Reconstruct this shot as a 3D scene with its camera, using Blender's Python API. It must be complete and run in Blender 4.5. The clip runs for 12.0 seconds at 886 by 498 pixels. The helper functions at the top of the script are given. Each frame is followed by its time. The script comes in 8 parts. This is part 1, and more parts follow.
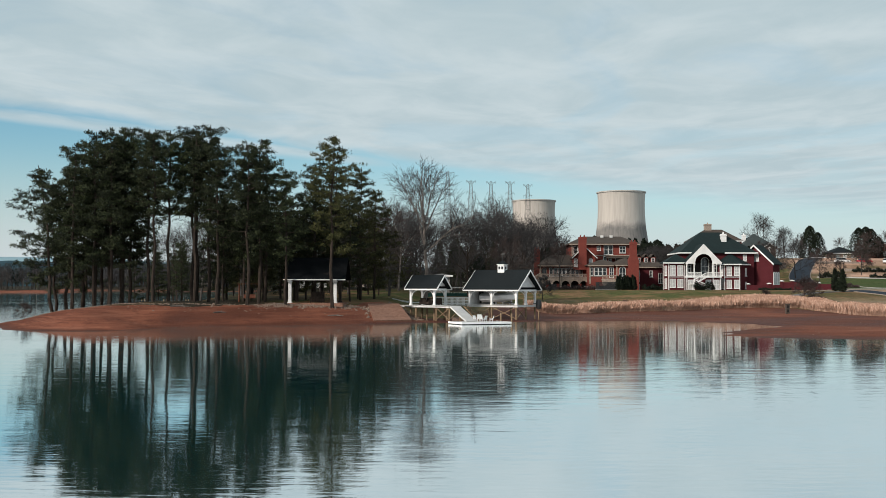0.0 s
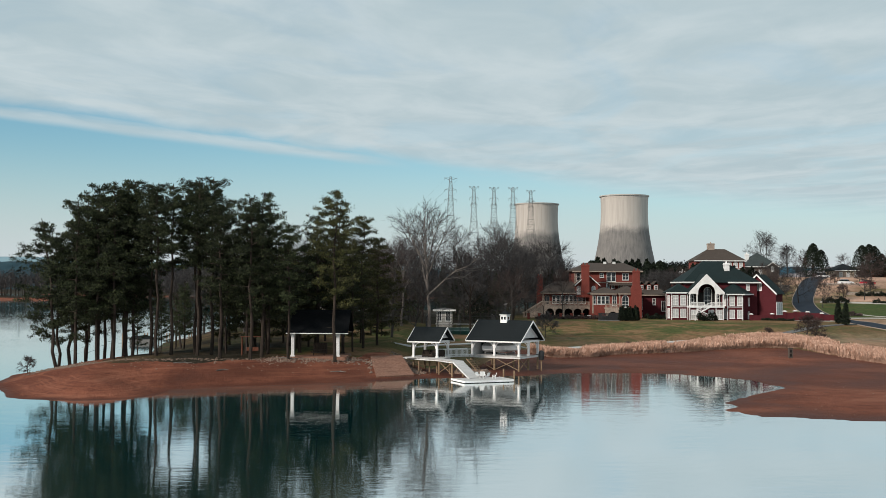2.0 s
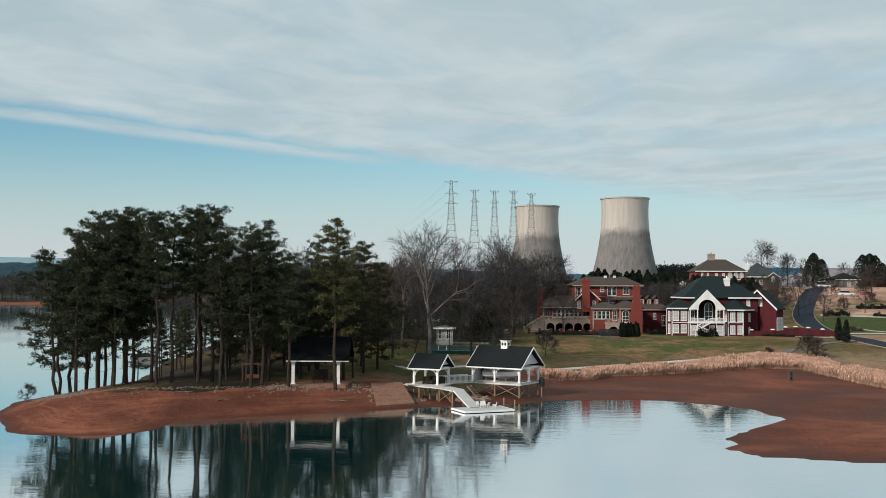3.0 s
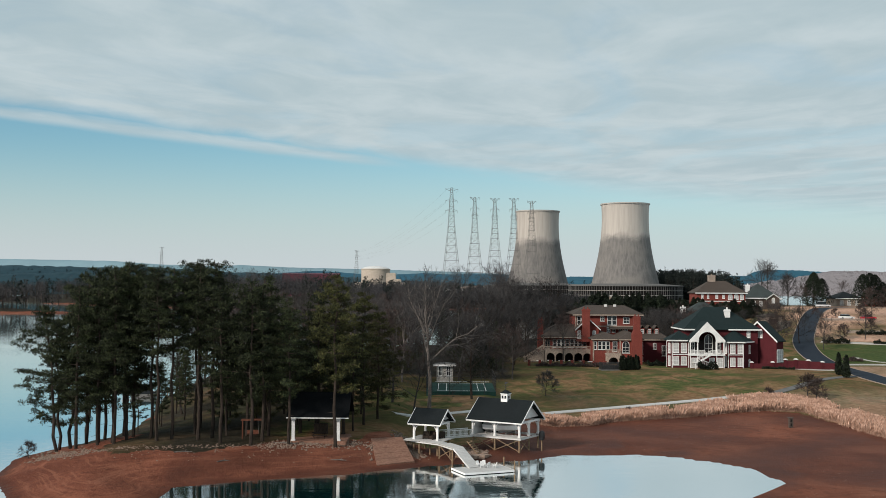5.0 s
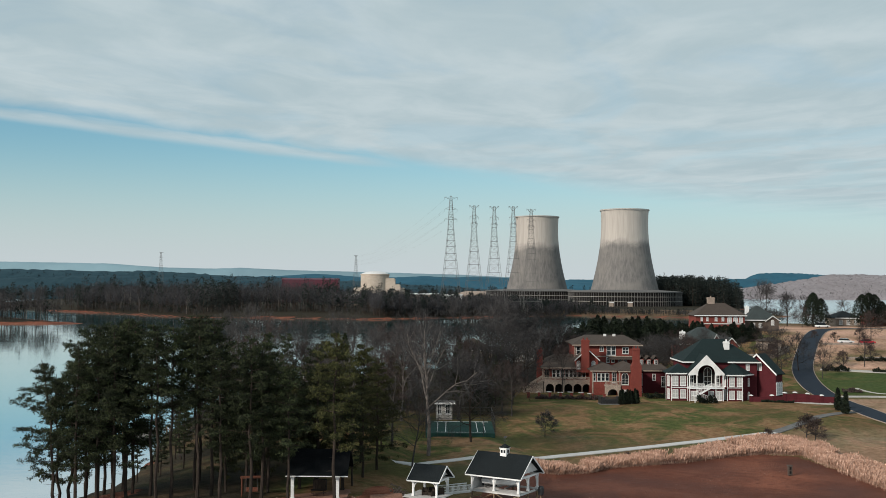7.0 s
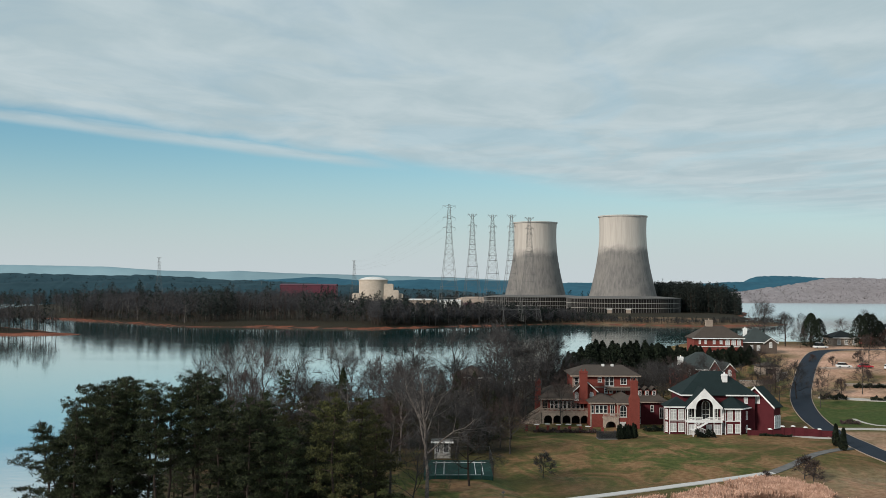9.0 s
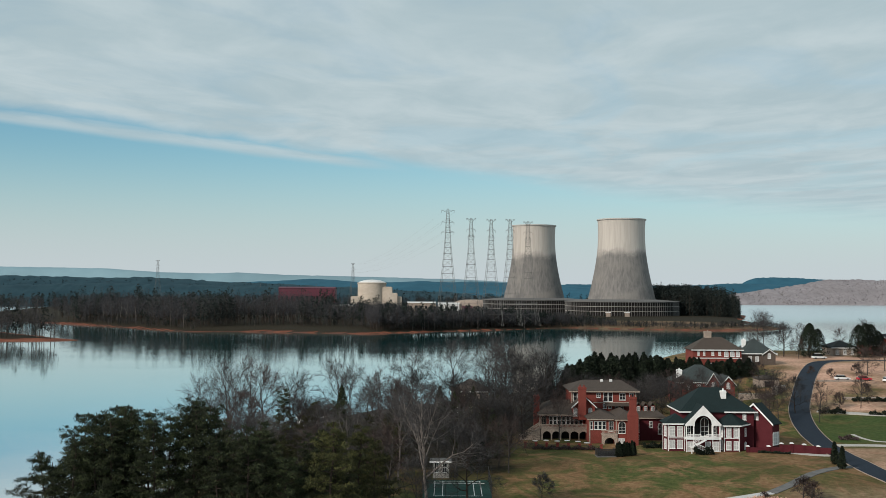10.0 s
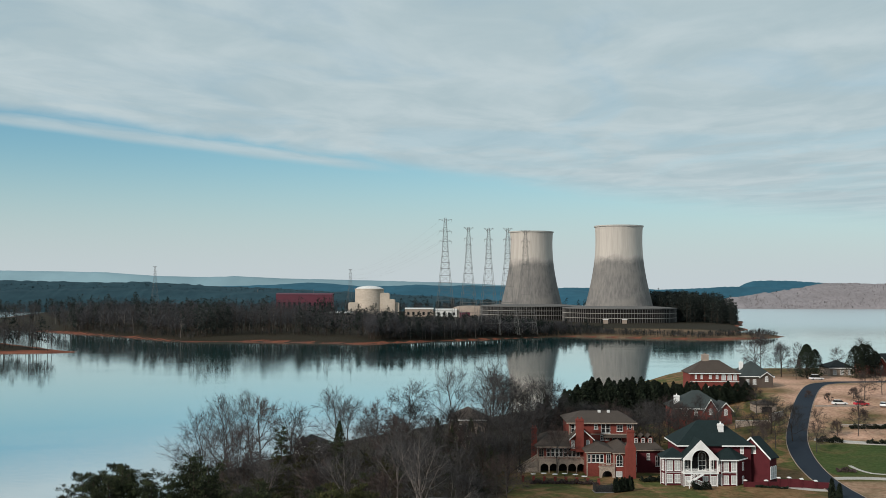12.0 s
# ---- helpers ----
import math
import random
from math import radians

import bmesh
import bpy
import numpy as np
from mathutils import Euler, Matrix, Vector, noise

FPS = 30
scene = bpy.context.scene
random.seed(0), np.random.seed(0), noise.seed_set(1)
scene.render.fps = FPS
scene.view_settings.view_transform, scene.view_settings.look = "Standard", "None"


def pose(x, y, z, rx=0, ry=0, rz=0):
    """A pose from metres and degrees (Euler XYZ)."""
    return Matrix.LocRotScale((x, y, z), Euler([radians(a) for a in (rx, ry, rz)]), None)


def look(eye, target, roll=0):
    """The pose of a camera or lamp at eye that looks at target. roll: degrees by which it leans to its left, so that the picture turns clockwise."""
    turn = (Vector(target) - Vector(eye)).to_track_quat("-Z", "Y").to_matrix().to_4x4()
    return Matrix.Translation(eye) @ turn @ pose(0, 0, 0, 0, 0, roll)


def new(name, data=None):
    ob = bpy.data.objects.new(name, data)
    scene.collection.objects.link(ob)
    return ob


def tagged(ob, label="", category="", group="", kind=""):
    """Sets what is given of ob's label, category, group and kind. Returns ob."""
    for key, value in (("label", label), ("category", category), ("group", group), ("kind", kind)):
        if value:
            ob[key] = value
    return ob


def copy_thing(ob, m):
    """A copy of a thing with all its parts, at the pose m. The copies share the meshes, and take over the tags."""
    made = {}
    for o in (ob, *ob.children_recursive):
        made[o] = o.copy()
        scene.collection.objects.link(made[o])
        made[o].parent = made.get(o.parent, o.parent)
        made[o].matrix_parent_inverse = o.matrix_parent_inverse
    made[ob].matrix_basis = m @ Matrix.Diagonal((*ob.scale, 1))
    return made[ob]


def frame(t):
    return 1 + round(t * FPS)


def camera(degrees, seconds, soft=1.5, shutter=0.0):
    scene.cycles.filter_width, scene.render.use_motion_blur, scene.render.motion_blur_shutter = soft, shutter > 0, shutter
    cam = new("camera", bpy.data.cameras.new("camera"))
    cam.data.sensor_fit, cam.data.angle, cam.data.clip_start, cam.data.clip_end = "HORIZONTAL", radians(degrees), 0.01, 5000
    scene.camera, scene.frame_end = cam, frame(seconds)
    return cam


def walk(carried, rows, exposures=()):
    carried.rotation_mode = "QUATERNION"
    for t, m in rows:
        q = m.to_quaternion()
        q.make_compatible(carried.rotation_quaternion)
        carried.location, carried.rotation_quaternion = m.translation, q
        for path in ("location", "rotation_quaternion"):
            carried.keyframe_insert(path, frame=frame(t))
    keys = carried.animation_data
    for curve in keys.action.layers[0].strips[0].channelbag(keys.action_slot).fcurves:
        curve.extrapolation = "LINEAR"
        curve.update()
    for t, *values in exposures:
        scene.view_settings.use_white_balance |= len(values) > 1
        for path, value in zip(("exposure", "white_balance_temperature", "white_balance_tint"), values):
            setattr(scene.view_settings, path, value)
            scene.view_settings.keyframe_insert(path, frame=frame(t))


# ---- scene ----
cam = camera(46.0, 12.0, soft=0.7)
# seconds, eye x y z, yaw pitch roll in degrees
ROWS = [
    (0.0, -0.065, 1.654, 4.439, 0.245, 2.118, 0.130),
    (0.5, -0.067, 1.577, 6.214, 0.302, 2.094, 0.155),
    (1.0, -0.069, 1.501, 7.996, 0.346, 2.076, 0.179),
    (1.5, -0.071, 1.424, 9.785, 0.379, 2.064, 0.201),
    (2.0, -0.073, 1.347, 11.583, 0.404, 2.056, 0.221),
    (2.5, -0.075, 1.270, 13.387, 0.422, 2.053, 0.239),
    (3.0, -0.077, 1.194, 15.199, 0.435, 2.054, 0.255),
    (3.5, -0.080, 1.117, 17.018, 0.444, 2.058, 0.269),
    (4.0, -0.082, 1.040, 18.844, 0.450, 2.065, 0.280),
    (4.5, -0.084, 0.964, 20.677, 0.452, 2.075, 0.290),
    (5.0, -0.086, 0.887, 22.518, 0.452, 2.086, 0.298),
    (5.5, -0.088, 0.810, 24.365, 0.449, 2.100, 0.303),
    (6.0, -0.090, 0.734, 26.218, 0.443, 2.115, 0.307),
    (6.5, -0.092, 0.657, 28.079, 0.433, 2.131, 0.309),
    (7.0, -0.094, 0.580, 29.945, 0.420, 2.148, 0.308),
    (7.5, -0.096, 0.503, 31.819, 0.402, 2.165, 0.306),
    (8.0, -0.098, 0.427, 33.698, 0.381, 2.184, 0.301),
    (8.5, -0.100, 0.350, 35.584, 0.355, 2.203, 0.295),
    (9.0, -0.103, 0.273, 37.476, 0.325, 2.223, 0.286),
    (9.5, -0.105, 0.197, 39.375, 0.292, 2.244, 0.276),
    (10.0, -0.107, 0.120, 41.279, 0.256, 2.266, 0.263),
    (10.5, -0.109, 0.043, 43.189, 0.219, 2.288, 0.249),
    (11.0, -0.111, -0.033, 45.104, 0.182, 2.311, 0.232),
    (11.5, -0.113, -0.110, 47.026, 0.147, 2.336, 0.213),
    (12.0, -0.115, -0.187, 48.953, 0.117, 2.362, 0.193),
]


def aimed(x, y, z, yaw, pitch, roll):
    a, b = radians(yaw), radians(pitch)
    return look((x, y, z), (x - math.sin(a) * math.cos(b), y + math.cos(a) * math.cos(b), z + math.sin(b)), roll)


walk(cam, [(t, aimed(*rest)) for t, *rest in ROWS],
     exposures=[(0, 0.16, 6600, 12), (3, 0.10, 6600, 12), (7, 0.06, 6550, 11), (12, 0.02, 6500, 10)])
# ---- plan of the land: shorelines and heights ----
SHORE = [(-62, 282.8), (-59.5, 246), (-57.5, 210), (-52, 183), (-50, 168), (-50.5, 157), (-54, 147), (-56.5, 135.1), (-53, 122.4), (-46, 109.6), (-42.7, 106.8), (-37.7, 105.7),
         (-33, 107.4), (-31, 110.4), (-30.7, 114.4), (-31.5, 118.1), (-24, 121.7), (-12, 127.1), (-7, 130), (1, 134.7),
         (9.4, 136.7), (15, 141.4), (25, 142.4), (30, 140.6), (37, 132.8), (38.5, 123.5), (32, 114.1), (26.9, 106.8),
         (28.5, 103.8), (25.4, 100.7), (27.9, 95.3), (37.5, 92.6), (60, 84.2), (110, 73.1), (300, 31.8), (700, 0),
         (700, 746.8), (420, 715), (250, 627.7), (140, 532.3), (60, 460.8), (5, 397.2), (-35, 341.6)]
PLANT = [(-254, 1010.6), (-179, 1015.4), (-77, 978.8), (-1, 1048.7), (67, 1102.8), (134, 1161.6), (192, 1137.7), (272, 1093.2), (364, 1147.3),
         (385, 1183.8), (340, 1255.3), (400, 1382.4), (430, 1525.4), (520, 1827.3), (480, 2383.5), (-300, 2701.3), (-900, 2383.5),
         (-700, 1430.1), (-452, 1220.4), (-330, 1096.4)]
SPIT = [(-900, 667.4), (-346, 813.6), (-300, 823.1), (-288, 832.6), (-320, 866), (-420, 985.2), (-470, 1048.7), (-1000, 1112.3)]


def inland(px, py, outline):
    """Distance in from the outline; negative outside."""
    ring = np.array(outline + outline[:1], float)
    near = np.full(px.shape, 1e9)
    inside = np.zeros(px.shape, bool)
    for (ax, ay), (bx, by) in zip(ring[:-1], ring[1:]):
        ex, ey = bx - ax, by - ay
        k = np.clip(((px - ax) * ex + (py - ay) * ey) / (ex * ex + ey * ey), 0, 1)
        near = np.minimum(near, np.hypot(px - ax - k * ex, py - ay - k * ey))
        if by != ay:
            inside ^= ((ay > py) != (by > py)) & (px < (bx - ax) * (py - ay) / (by - ay) + ax)
    return np.where(inside, near, -near)


def ease(v):
    v = np.clip(v, 0, 1)
    return v * v * (3 - 2 * v)


def wobble(px, py, size, seed):
    """Smooth ups and downs of about unit height."""
    a = seed * 1.7
    return (np.sin(px / size + 1.3 * np.sin(py / size * 0.7 + a) + a) * np.sin(py / size * 1.1 + 1.7 * np.sin(px / size * 0.6 - a) + 2 * a)
            + 0.5 * np.sin(px / size * 2.3 + a * 3 + np.sin(py / size * 1.9)) * np.sin(py / size * 2.1 + a))


def height(px, py):
    px, py = np.asarray(px, float), np.asarray(py, float)
    d = inland(px, py, SHORE) + 0.35 * wobble(px, py, 3.1, 2) * (py < 222)
    bay = ease((px + 9.5) / 7)
    mid = bay * (1 - ease((px - 6) / 12))
    bank = (1 - bay) * 2.65 * (1 - np.exp(-(np.maximum(d, 0) / 9.0) ** 1.6)) + bay * 0.34 * (1 - np.exp(-np.maximum(d, 0) / 22.0))
    rise = ((1 - bay) * 1.7 * ease((py - 151) / 87) + bay * np.maximum(3.65 * ease((py - 164) / 73), mid * (2.0 * ease((py - 147) / 15) + 1.6 * ease((py - 165) / 72)))) * ease(d / 33)
    hill = 11.5 * ease((py - 238) / 151) * ease((px - 45) / 70) * ease((636 - py) / 190)
    near = np.where(d > 0, bank + rise + hill, np.maximum(d * 0.12, -3.0))
    near = near + (d > 2) * (0.07 - 0.04 * bay) * wobble(px, py, 4.0, 5)
    p = inland(px, py, PLANT) + 4 * wobble(px, py / 1.6, 22, 3)
    far = np.where(p > 0, 5.0 * (1 - np.exp(-np.maximum(p, 0) / 25.0)), np.maximum(p * 0.1, -3.0))
    s = inland(px, py, SPIT) + 3 * wobble(px, py / 1.6, 15, 4)
    spit = np.where(s > 0, 3.0 * (1 - np.exp(-np.maximum(s, 0) / 20.0)), np.maximum(s * 0.1, -3.0))
    return np.maximum(np.maximum(near, far), spit)


# ---- sky, sun and exposure ----
SUN_UP, SUN_ROUND = radians(28), radians(230)
world = bpy.data.worlds.new("sky")
scene.world = world
world.use_nodes = True
wt = world.node_tree
wt.nodes.clear()


def wnode(kind, **settings):
    n = wt.nodes.new(kind)
    for key, value in settings.items():
        n.inputs[int(key[1:])].default_value = value
    return n


def wmath(op, a, b=0.0, c=None):
    n = wt.nodes.new("ShaderNodeMath")
    n.operation = op
    for i, v in enumerate((a, b) if c is None else (a, b, c)):
        if isinstance(v, (int, float)):
            n.inputs[i].default_value = v
        else:
            wt.links.new(v, n.inputs[i])
    return n.outputs[0]


def wstep(value, low, high, out_low=0.0, out_high=1.0):
    n = wt.nodes.new("ShaderNodeMapRange")
    n.interpolation_type = "SMOOTHSTEP"
    wt.links.new(value, n.inputs[0])
    for i, v in enumerate((low, high, out_low, out_high)):
        n.inputs[i + 1].default_value = v
    return n.outputs[0]


def wmix(fac, a, b, blend="MIX"):
    n = wt.nodes.new("ShaderNodeMix")
    n.data_type, n.blend_type = "RGBA", blend
    for i, v in ((0, fac), (6, a), (7, b)):
        if isinstance(v, (int, float, tuple)):
            n.inputs[i].default_value = v
        else:
            wt.links.new(v, n.inputs[i])
    return n.outputs[2]


sky = wnode("ShaderNodeTexSky")
sky.sky_type, sky.sun_disc, sky.sun_elevation, sky.sun_rotation = "NISHITA", False, SUN_UP, SUN_ROUND
sky.altitude, sky.air_density, sky.dust_density, sky.ozone_density = 200, 1.0, 1.2, 2.0
coord = wnode("ShaderNodeTexCoord")
split = wnode("ShaderNodeSeparateXYZ")
wt.links.new(coord.outputs["Generated"], split.inputs[0])
dx, dy, dz = split.outputs
up = wmath("MAXIMUM", dz, 0.012)
cx, cy = wmath("DIVIDE", dx, up), wmath("DIVIDE", dy, wmath("MULTIPLY", up, 1.589))
# the cloud sheet ends along a gently bowed front; its streaks run beside it
bow = wmath("MINIMUM", wmath("MAXIMUM", cx, -6.0), 6.0)
across = wmath("SUBTRACT", cy, wmath("SUBTRACT", wmath("MULTIPLY", bow, 0.58), wmath("MULTIPLY", wmath("MULTIPLY", bow, bow), 0.04)))
along = wmath("ADD", cx, wmath("MULTIPLY", cy, 0.6))
place = wnode("ShaderNodeCombineXYZ")
wt.links.new(wmath("MULTIPLY", along, 0.80), place.inputs[0])
wt.links.new(wmath("MULTIPLY", across, 0.85), place.inputs[1])
streaks = wnode("ShaderNodeTexNoise", _2=1.0, _3=6.0, _4=0.55)
wt.links.new(place.outputs[0], streaks.inputs["Vector"])
streaks.inputs["Distortion"].default_value = 0.9
puffs = wnode("ShaderNodeTexNoise", _2=1.9, _3=5.0, _4=0.58)
wt.links.new(place.outputs[0], puffs.inputs["Vector"])
puffs.inputs["Distortion"].default_value = 0.5
edge = wmath("ADD", across, wmath("MULTIPLY", wmath("SUBTRACT", streaks.outputs[0], 0.5), 1.1))
soft_edge = wmath("MAXIMUM", wmath("MULTIPLY_ADD", cx, 0.35, 0.9), 0.55)
cover = wstep(wmath("DIVIDE", wmath("SUBTRACT", edge, 4.92), soft_edge), 0.0, 1.0, 1.0, 0.0)
thin = wstep(streaks.outputs[0], 0.34, 0.54, 0.80, 1.0)
cover = wmath("MULTIPLY", cover, thin)
# a thin lone streamer lies just below the front
band = wmath("ADD", across, wmath("MULTIPLY", wmath("SUBTRACT", puffs.outputs[0], 0.5), 0.30))
strand = wmath("MULTIPLY", wstep(band, 5.18, 5.50), wstep(band, 5.58, 5.90, 1.0, 0.0))
strand = wmath("MULTIPLY", strand, wstep(cx, -1.0, -0.2, 0.8, 0.0))
cover = wmath("MAXIMUM", cover, strand)
clear = wmix(1.0, sky.outputs[0], (0.80, 1.13, 1.12, 1), "MULTIPLY")
shade = wstep(puffs.outputs[0], 0.30, 0.72)
cloud = wmix(shade, (4.1, 5.2, 5.6, 1), (5.1, 6.05, 6.35, 1))
# pale haze low over the land
haze = wstep(dz, 0.0, 0.150, 0.95, 0.0)
clear = wmix(haze, clear, (5.45, 6.08, 6.42, 1))
paint = wmix(cover, clear, cloud)
back = wnode("ShaderNodeBackground", _1=0.1)
wt.links.new(paint, back.inputs[0])
out = wnode("ShaderNodeOutputWorld")
wt.links.new(back.outputs[0], out.inputs[0])

sun = new("sun", bpy.data.lights.new("sun", "SUN"))
sun.data.energy, sun.data.angle, sun.data.color = 3.5, radians(8), (1.0, 0.92, 0.82)
sun.matrix_world = look((0, 0, 200), (200 * math.cos(SUN_UP) * -math.sin(SUN_ROUND), 200 * math.cos(SUN_UP) * -math.cos(SUN_ROUND), 200 - 200 * math.sin(SUN_UP)))


# ---- materials ----
def node_mat(name):
    m = bpy.data.materials.new(name)
    m.use_nodes = True
    nt = m.node_tree
    b = nt.nodes["Principled BSDF"]
    return m, nt, b


def link(nt, a, b):
    nt.links.new(a, b)


def noise_out(nt, scale, detail=4.0, rough=0.55, stretch=(1, 1, 1), distort=0.0):
    c = nt.nodes.new("ShaderNodeTexCoord")
    mp = nt.nodes.new("ShaderNodeMapping")
    mp.inputs["Scale"].default_value = stretch
    n = nt.nodes.new("ShaderNodeTexNoise")
    n.inputs["Scale"].default_value, n.inputs["Detail"].default_value, n.inputs["Roughness"].default_value = scale, detail, rough
    n.inputs["Distortion"].default_value = distort
    link(nt, c.outputs["Object"], mp.inputs[0])
    link(nt, mp.outputs[0], n.inputs["Vector"])
    return n.outputs[0]


def ramp(nt, value, low, high, out_low=0.0, out_high=1.0):
    n = nt.nodes.new("ShaderNodeMapRange")
    n.interpolation_type = "SMOOTHSTEP"
    link(nt, value, n.inputs[0])
    for i, v in enumerate((low, high, out_low, out_high)):
        n.inputs[i + 1].default_value = v
    return n.outputs[0]


def blend(nt, fac, a, b, how="MIX"):
    n = nt.nodes.new("ShaderNodeMix")
    n.data_type, n.blend_type = "RGBA", how
    for i, v in ((0, fac), (6, a), (7, b)):
        if isinstance(v, (int, float)):
            n.inputs[i].default_value = v
        elif isinstance(v, tuple):
            n.inputs[i].default_value = (*v, 1)[:4]
        else:
            link(nt, v, n.inputs[i])
    return n.outputs[2]


def bump(nt, b, value, strength, distance):
    n = nt.nodes.new("ShaderNodeBump")
    n.inputs["Strength"].default_value, n.inputs["Distance"].default_value = strength, distance
    link(nt, value, n.inputs["Height"])
    link(nt, n.outputs[0], b.inputs["Normal"])


def plain(name, base, second, rough=0.7, fine=6.0, coarse=0.7, relief=0.02, metal=0.0, vary=0.0, stretch=(1, 1, 1)):
    """A surface of two close colours, mottled at two scales, with fine relief."""
    m, nt, b = node_mat(name)
    small, large = noise_out(nt, fine, 5, 0.6, stretch), noise_out(nt, coarse, 3, 0.5, stretch)
    col = blend(nt, ramp(nt, small, 0.3, 0.7), base, second)
    col = blend(nt, ramp(nt, large, 0.35, 0.7, 0.0, 0.45), col, tuple(0.6 * v for v in second))
    if vary:
        info = nt.nodes.new("ShaderNodeObjectInfo")
        hsv = nt.nodes.new("ShaderNodeHueSaturation")
        link(nt, ramp(nt, info.outputs["Random"], 0, 1, 1 - vary, 1 + vary), hsv.inputs["Value"])
        link(nt, col, hsv.inputs["Color"])
        col = hsv.outputs[0]
    link(nt, col, b.inputs["Base Color"])
    b.inputs["Roughness"].default_value, b.inputs["Metallic"].default_value = rough, metal
    if rough > 0.6:
        b.inputs["Specular IOR Level"].default_value = 0.15
    if relief:
        bump(nt, b, small, 0.5, relief)
    return m


def leafy(name, dark, light, rough=0.75):
    """Foliage or twigs: each sprig a little different."""
    m, nt, b = node_mat(name)
    g = nt.nodes.new("ShaderNodeNewGeometry")
    info = nt.nodes.new("ShaderNodeObjectInfo")
    large = noise_out(nt, 0.5, 2)
    col = blend(nt, g.outputs["Random Per Island"], dark, light)
    col = blend(nt, ramp(nt, large, 0.35, 0.65, 0.0, 0.5), col, tuple(0.55 * v for v in dark))
    hsv = nt.nodes.new("ShaderNodeHueSaturation")
    link(nt, ramp(nt, info.outputs["Random"], 0, 1, 0.75, 1.25), hsv.inputs["Value"])
    link(nt, col, hsv.inputs["Color"])
    link(nt, hsv.outputs[0], b.inputs["Base Color"])
    b.inputs["Roughness"].default_value = rough
    b.inputs["Specular IOR Level"].default_value = 0.2
    return m


def ground_mat():
    m, nt, b = node_mat("ground")
    att = {}
    for key in ("clay", "straw", "wet", "wild_shade", "lush"):
        n = nt.nodes.new("ShaderNodeAttribute")
        n.attribute_name = key
        att[key] = n.outputs["Fac"]
    tiny, fine = noise_out(nt, 5.0, 6, 0.65), noise_out(nt, 0.9, 6, 0.62)
    mid, wide = noise_out(nt, 0.10, 6, 0.65, (1, 0.9, 1), 0.9), noise_out(nt, 0.03, 4, 0.6)
    green = blend(nt, ramp(nt, fine, 0.3, 0.7), (0.040, 0.053, 0.015), (0.086, 0.096, 0.030))
    tan = blend(nt, ramp(nt, fine, 0.3, 0.7), (0.150, 0.082, 0.040), (0.250, 0.152, 0.082))
    lawn = blend(nt, ramp(nt, mid, 0.42, 0.60), green, tan)
    lawn = blend(nt, ramp(nt, wide, 0.42, 0.62, 0.0, 0.55), lawn, (0.085, 0.055, 0.025))
    lawn = blend(nt, att["lush"], lawn, blend(nt, ramp(nt, fine, 0.3, 0.7), (0.030, 0.052, 0.014), (0.055, 0.082, 0.024)))
    red = blend(nt, ramp(nt, mid, 0.3, 0.7), (0.125, 0.039, 0.023), (0.27, 0.096, 0.057))
    red = blend(nt, ramp(nt, tiny, 0.45, 0.75, 0.0, 0.5), red, (0.35, 0.165, 0.11))
    red = blend(nt, ramp(nt, fine, 0.50, 0.66, 0.0, 0.55), red, (0.085, 0.028, 0.018))
    red = blend(nt, ramp(nt, wide, 0.40, 0.62, 0.0, 0.5), red, (0.10, 0.034, 0.021))
    strand = noise_out(nt, 1.0, 4, 0.65, (0.09, 0.09, 4.5), 0.8)
    red = blend(nt, ramp(nt, strand, 0.50, 0.64, 0.0, 0.42), red, (0.30, 0.125, 0.078))
    red = blend(nt, ramp(nt, strand, 0.46, 0.34, 0.0, 0.35), red, (0.085, 0.030, 0.019))
    red = blend(nt, att["wet"], red, (0.066, 0.023, 0.015))
    straw = blend(nt, ramp(nt, fine, 0.3, 0.7), (0.36, 0.205, 0.145), (0.60, 0.385, 0.285))
    # dark woods floor; also stands in for shade under the pines
    wild_shade = blend(nt, ramp(nt, fine, 0.3, 0.7), (0.016, 0.0142, 0.009), (0.035, 0.028, 0.018))
    col = blend(nt, att["straw"], lawn, straw)
    col = blend(nt, att["wild_shade"], col, wild_shade)
    ragged = nt.nodes.new("ShaderNodeMath")
    ragged.operation = "ADD"
    link(nt, att["clay"], ragged.inputs[0])
    link(nt, ramp(nt, fine, 0.2, 0.8, -0.35, 0.35), ragged.inputs[1])
    col = blend(nt, ramp(nt, ragged.outputs[0], 0.4, 0.6), col, red)
    link(nt, col, b.inputs["Base Color"])
    link(nt, ramp(nt, att["wet"], 0, 1, 0.95, 0.62), b.inputs["Roughness"])
    b.inputs["Specular IOR Level"].default_value = 0.10
    rough_ground = nt.nodes.new("ShaderNodeMath")
    rough_ground.operation = "MULTIPLY_ADD"
    link(nt, fine, rough_ground.inputs[0])
    rough_ground.inputs[1].default_value = 2.2
    link(nt, tiny, rough_ground.inputs[2])
    bump(nt, b, rough_ground.outputs[0], 0.9, 0.10)
    return m


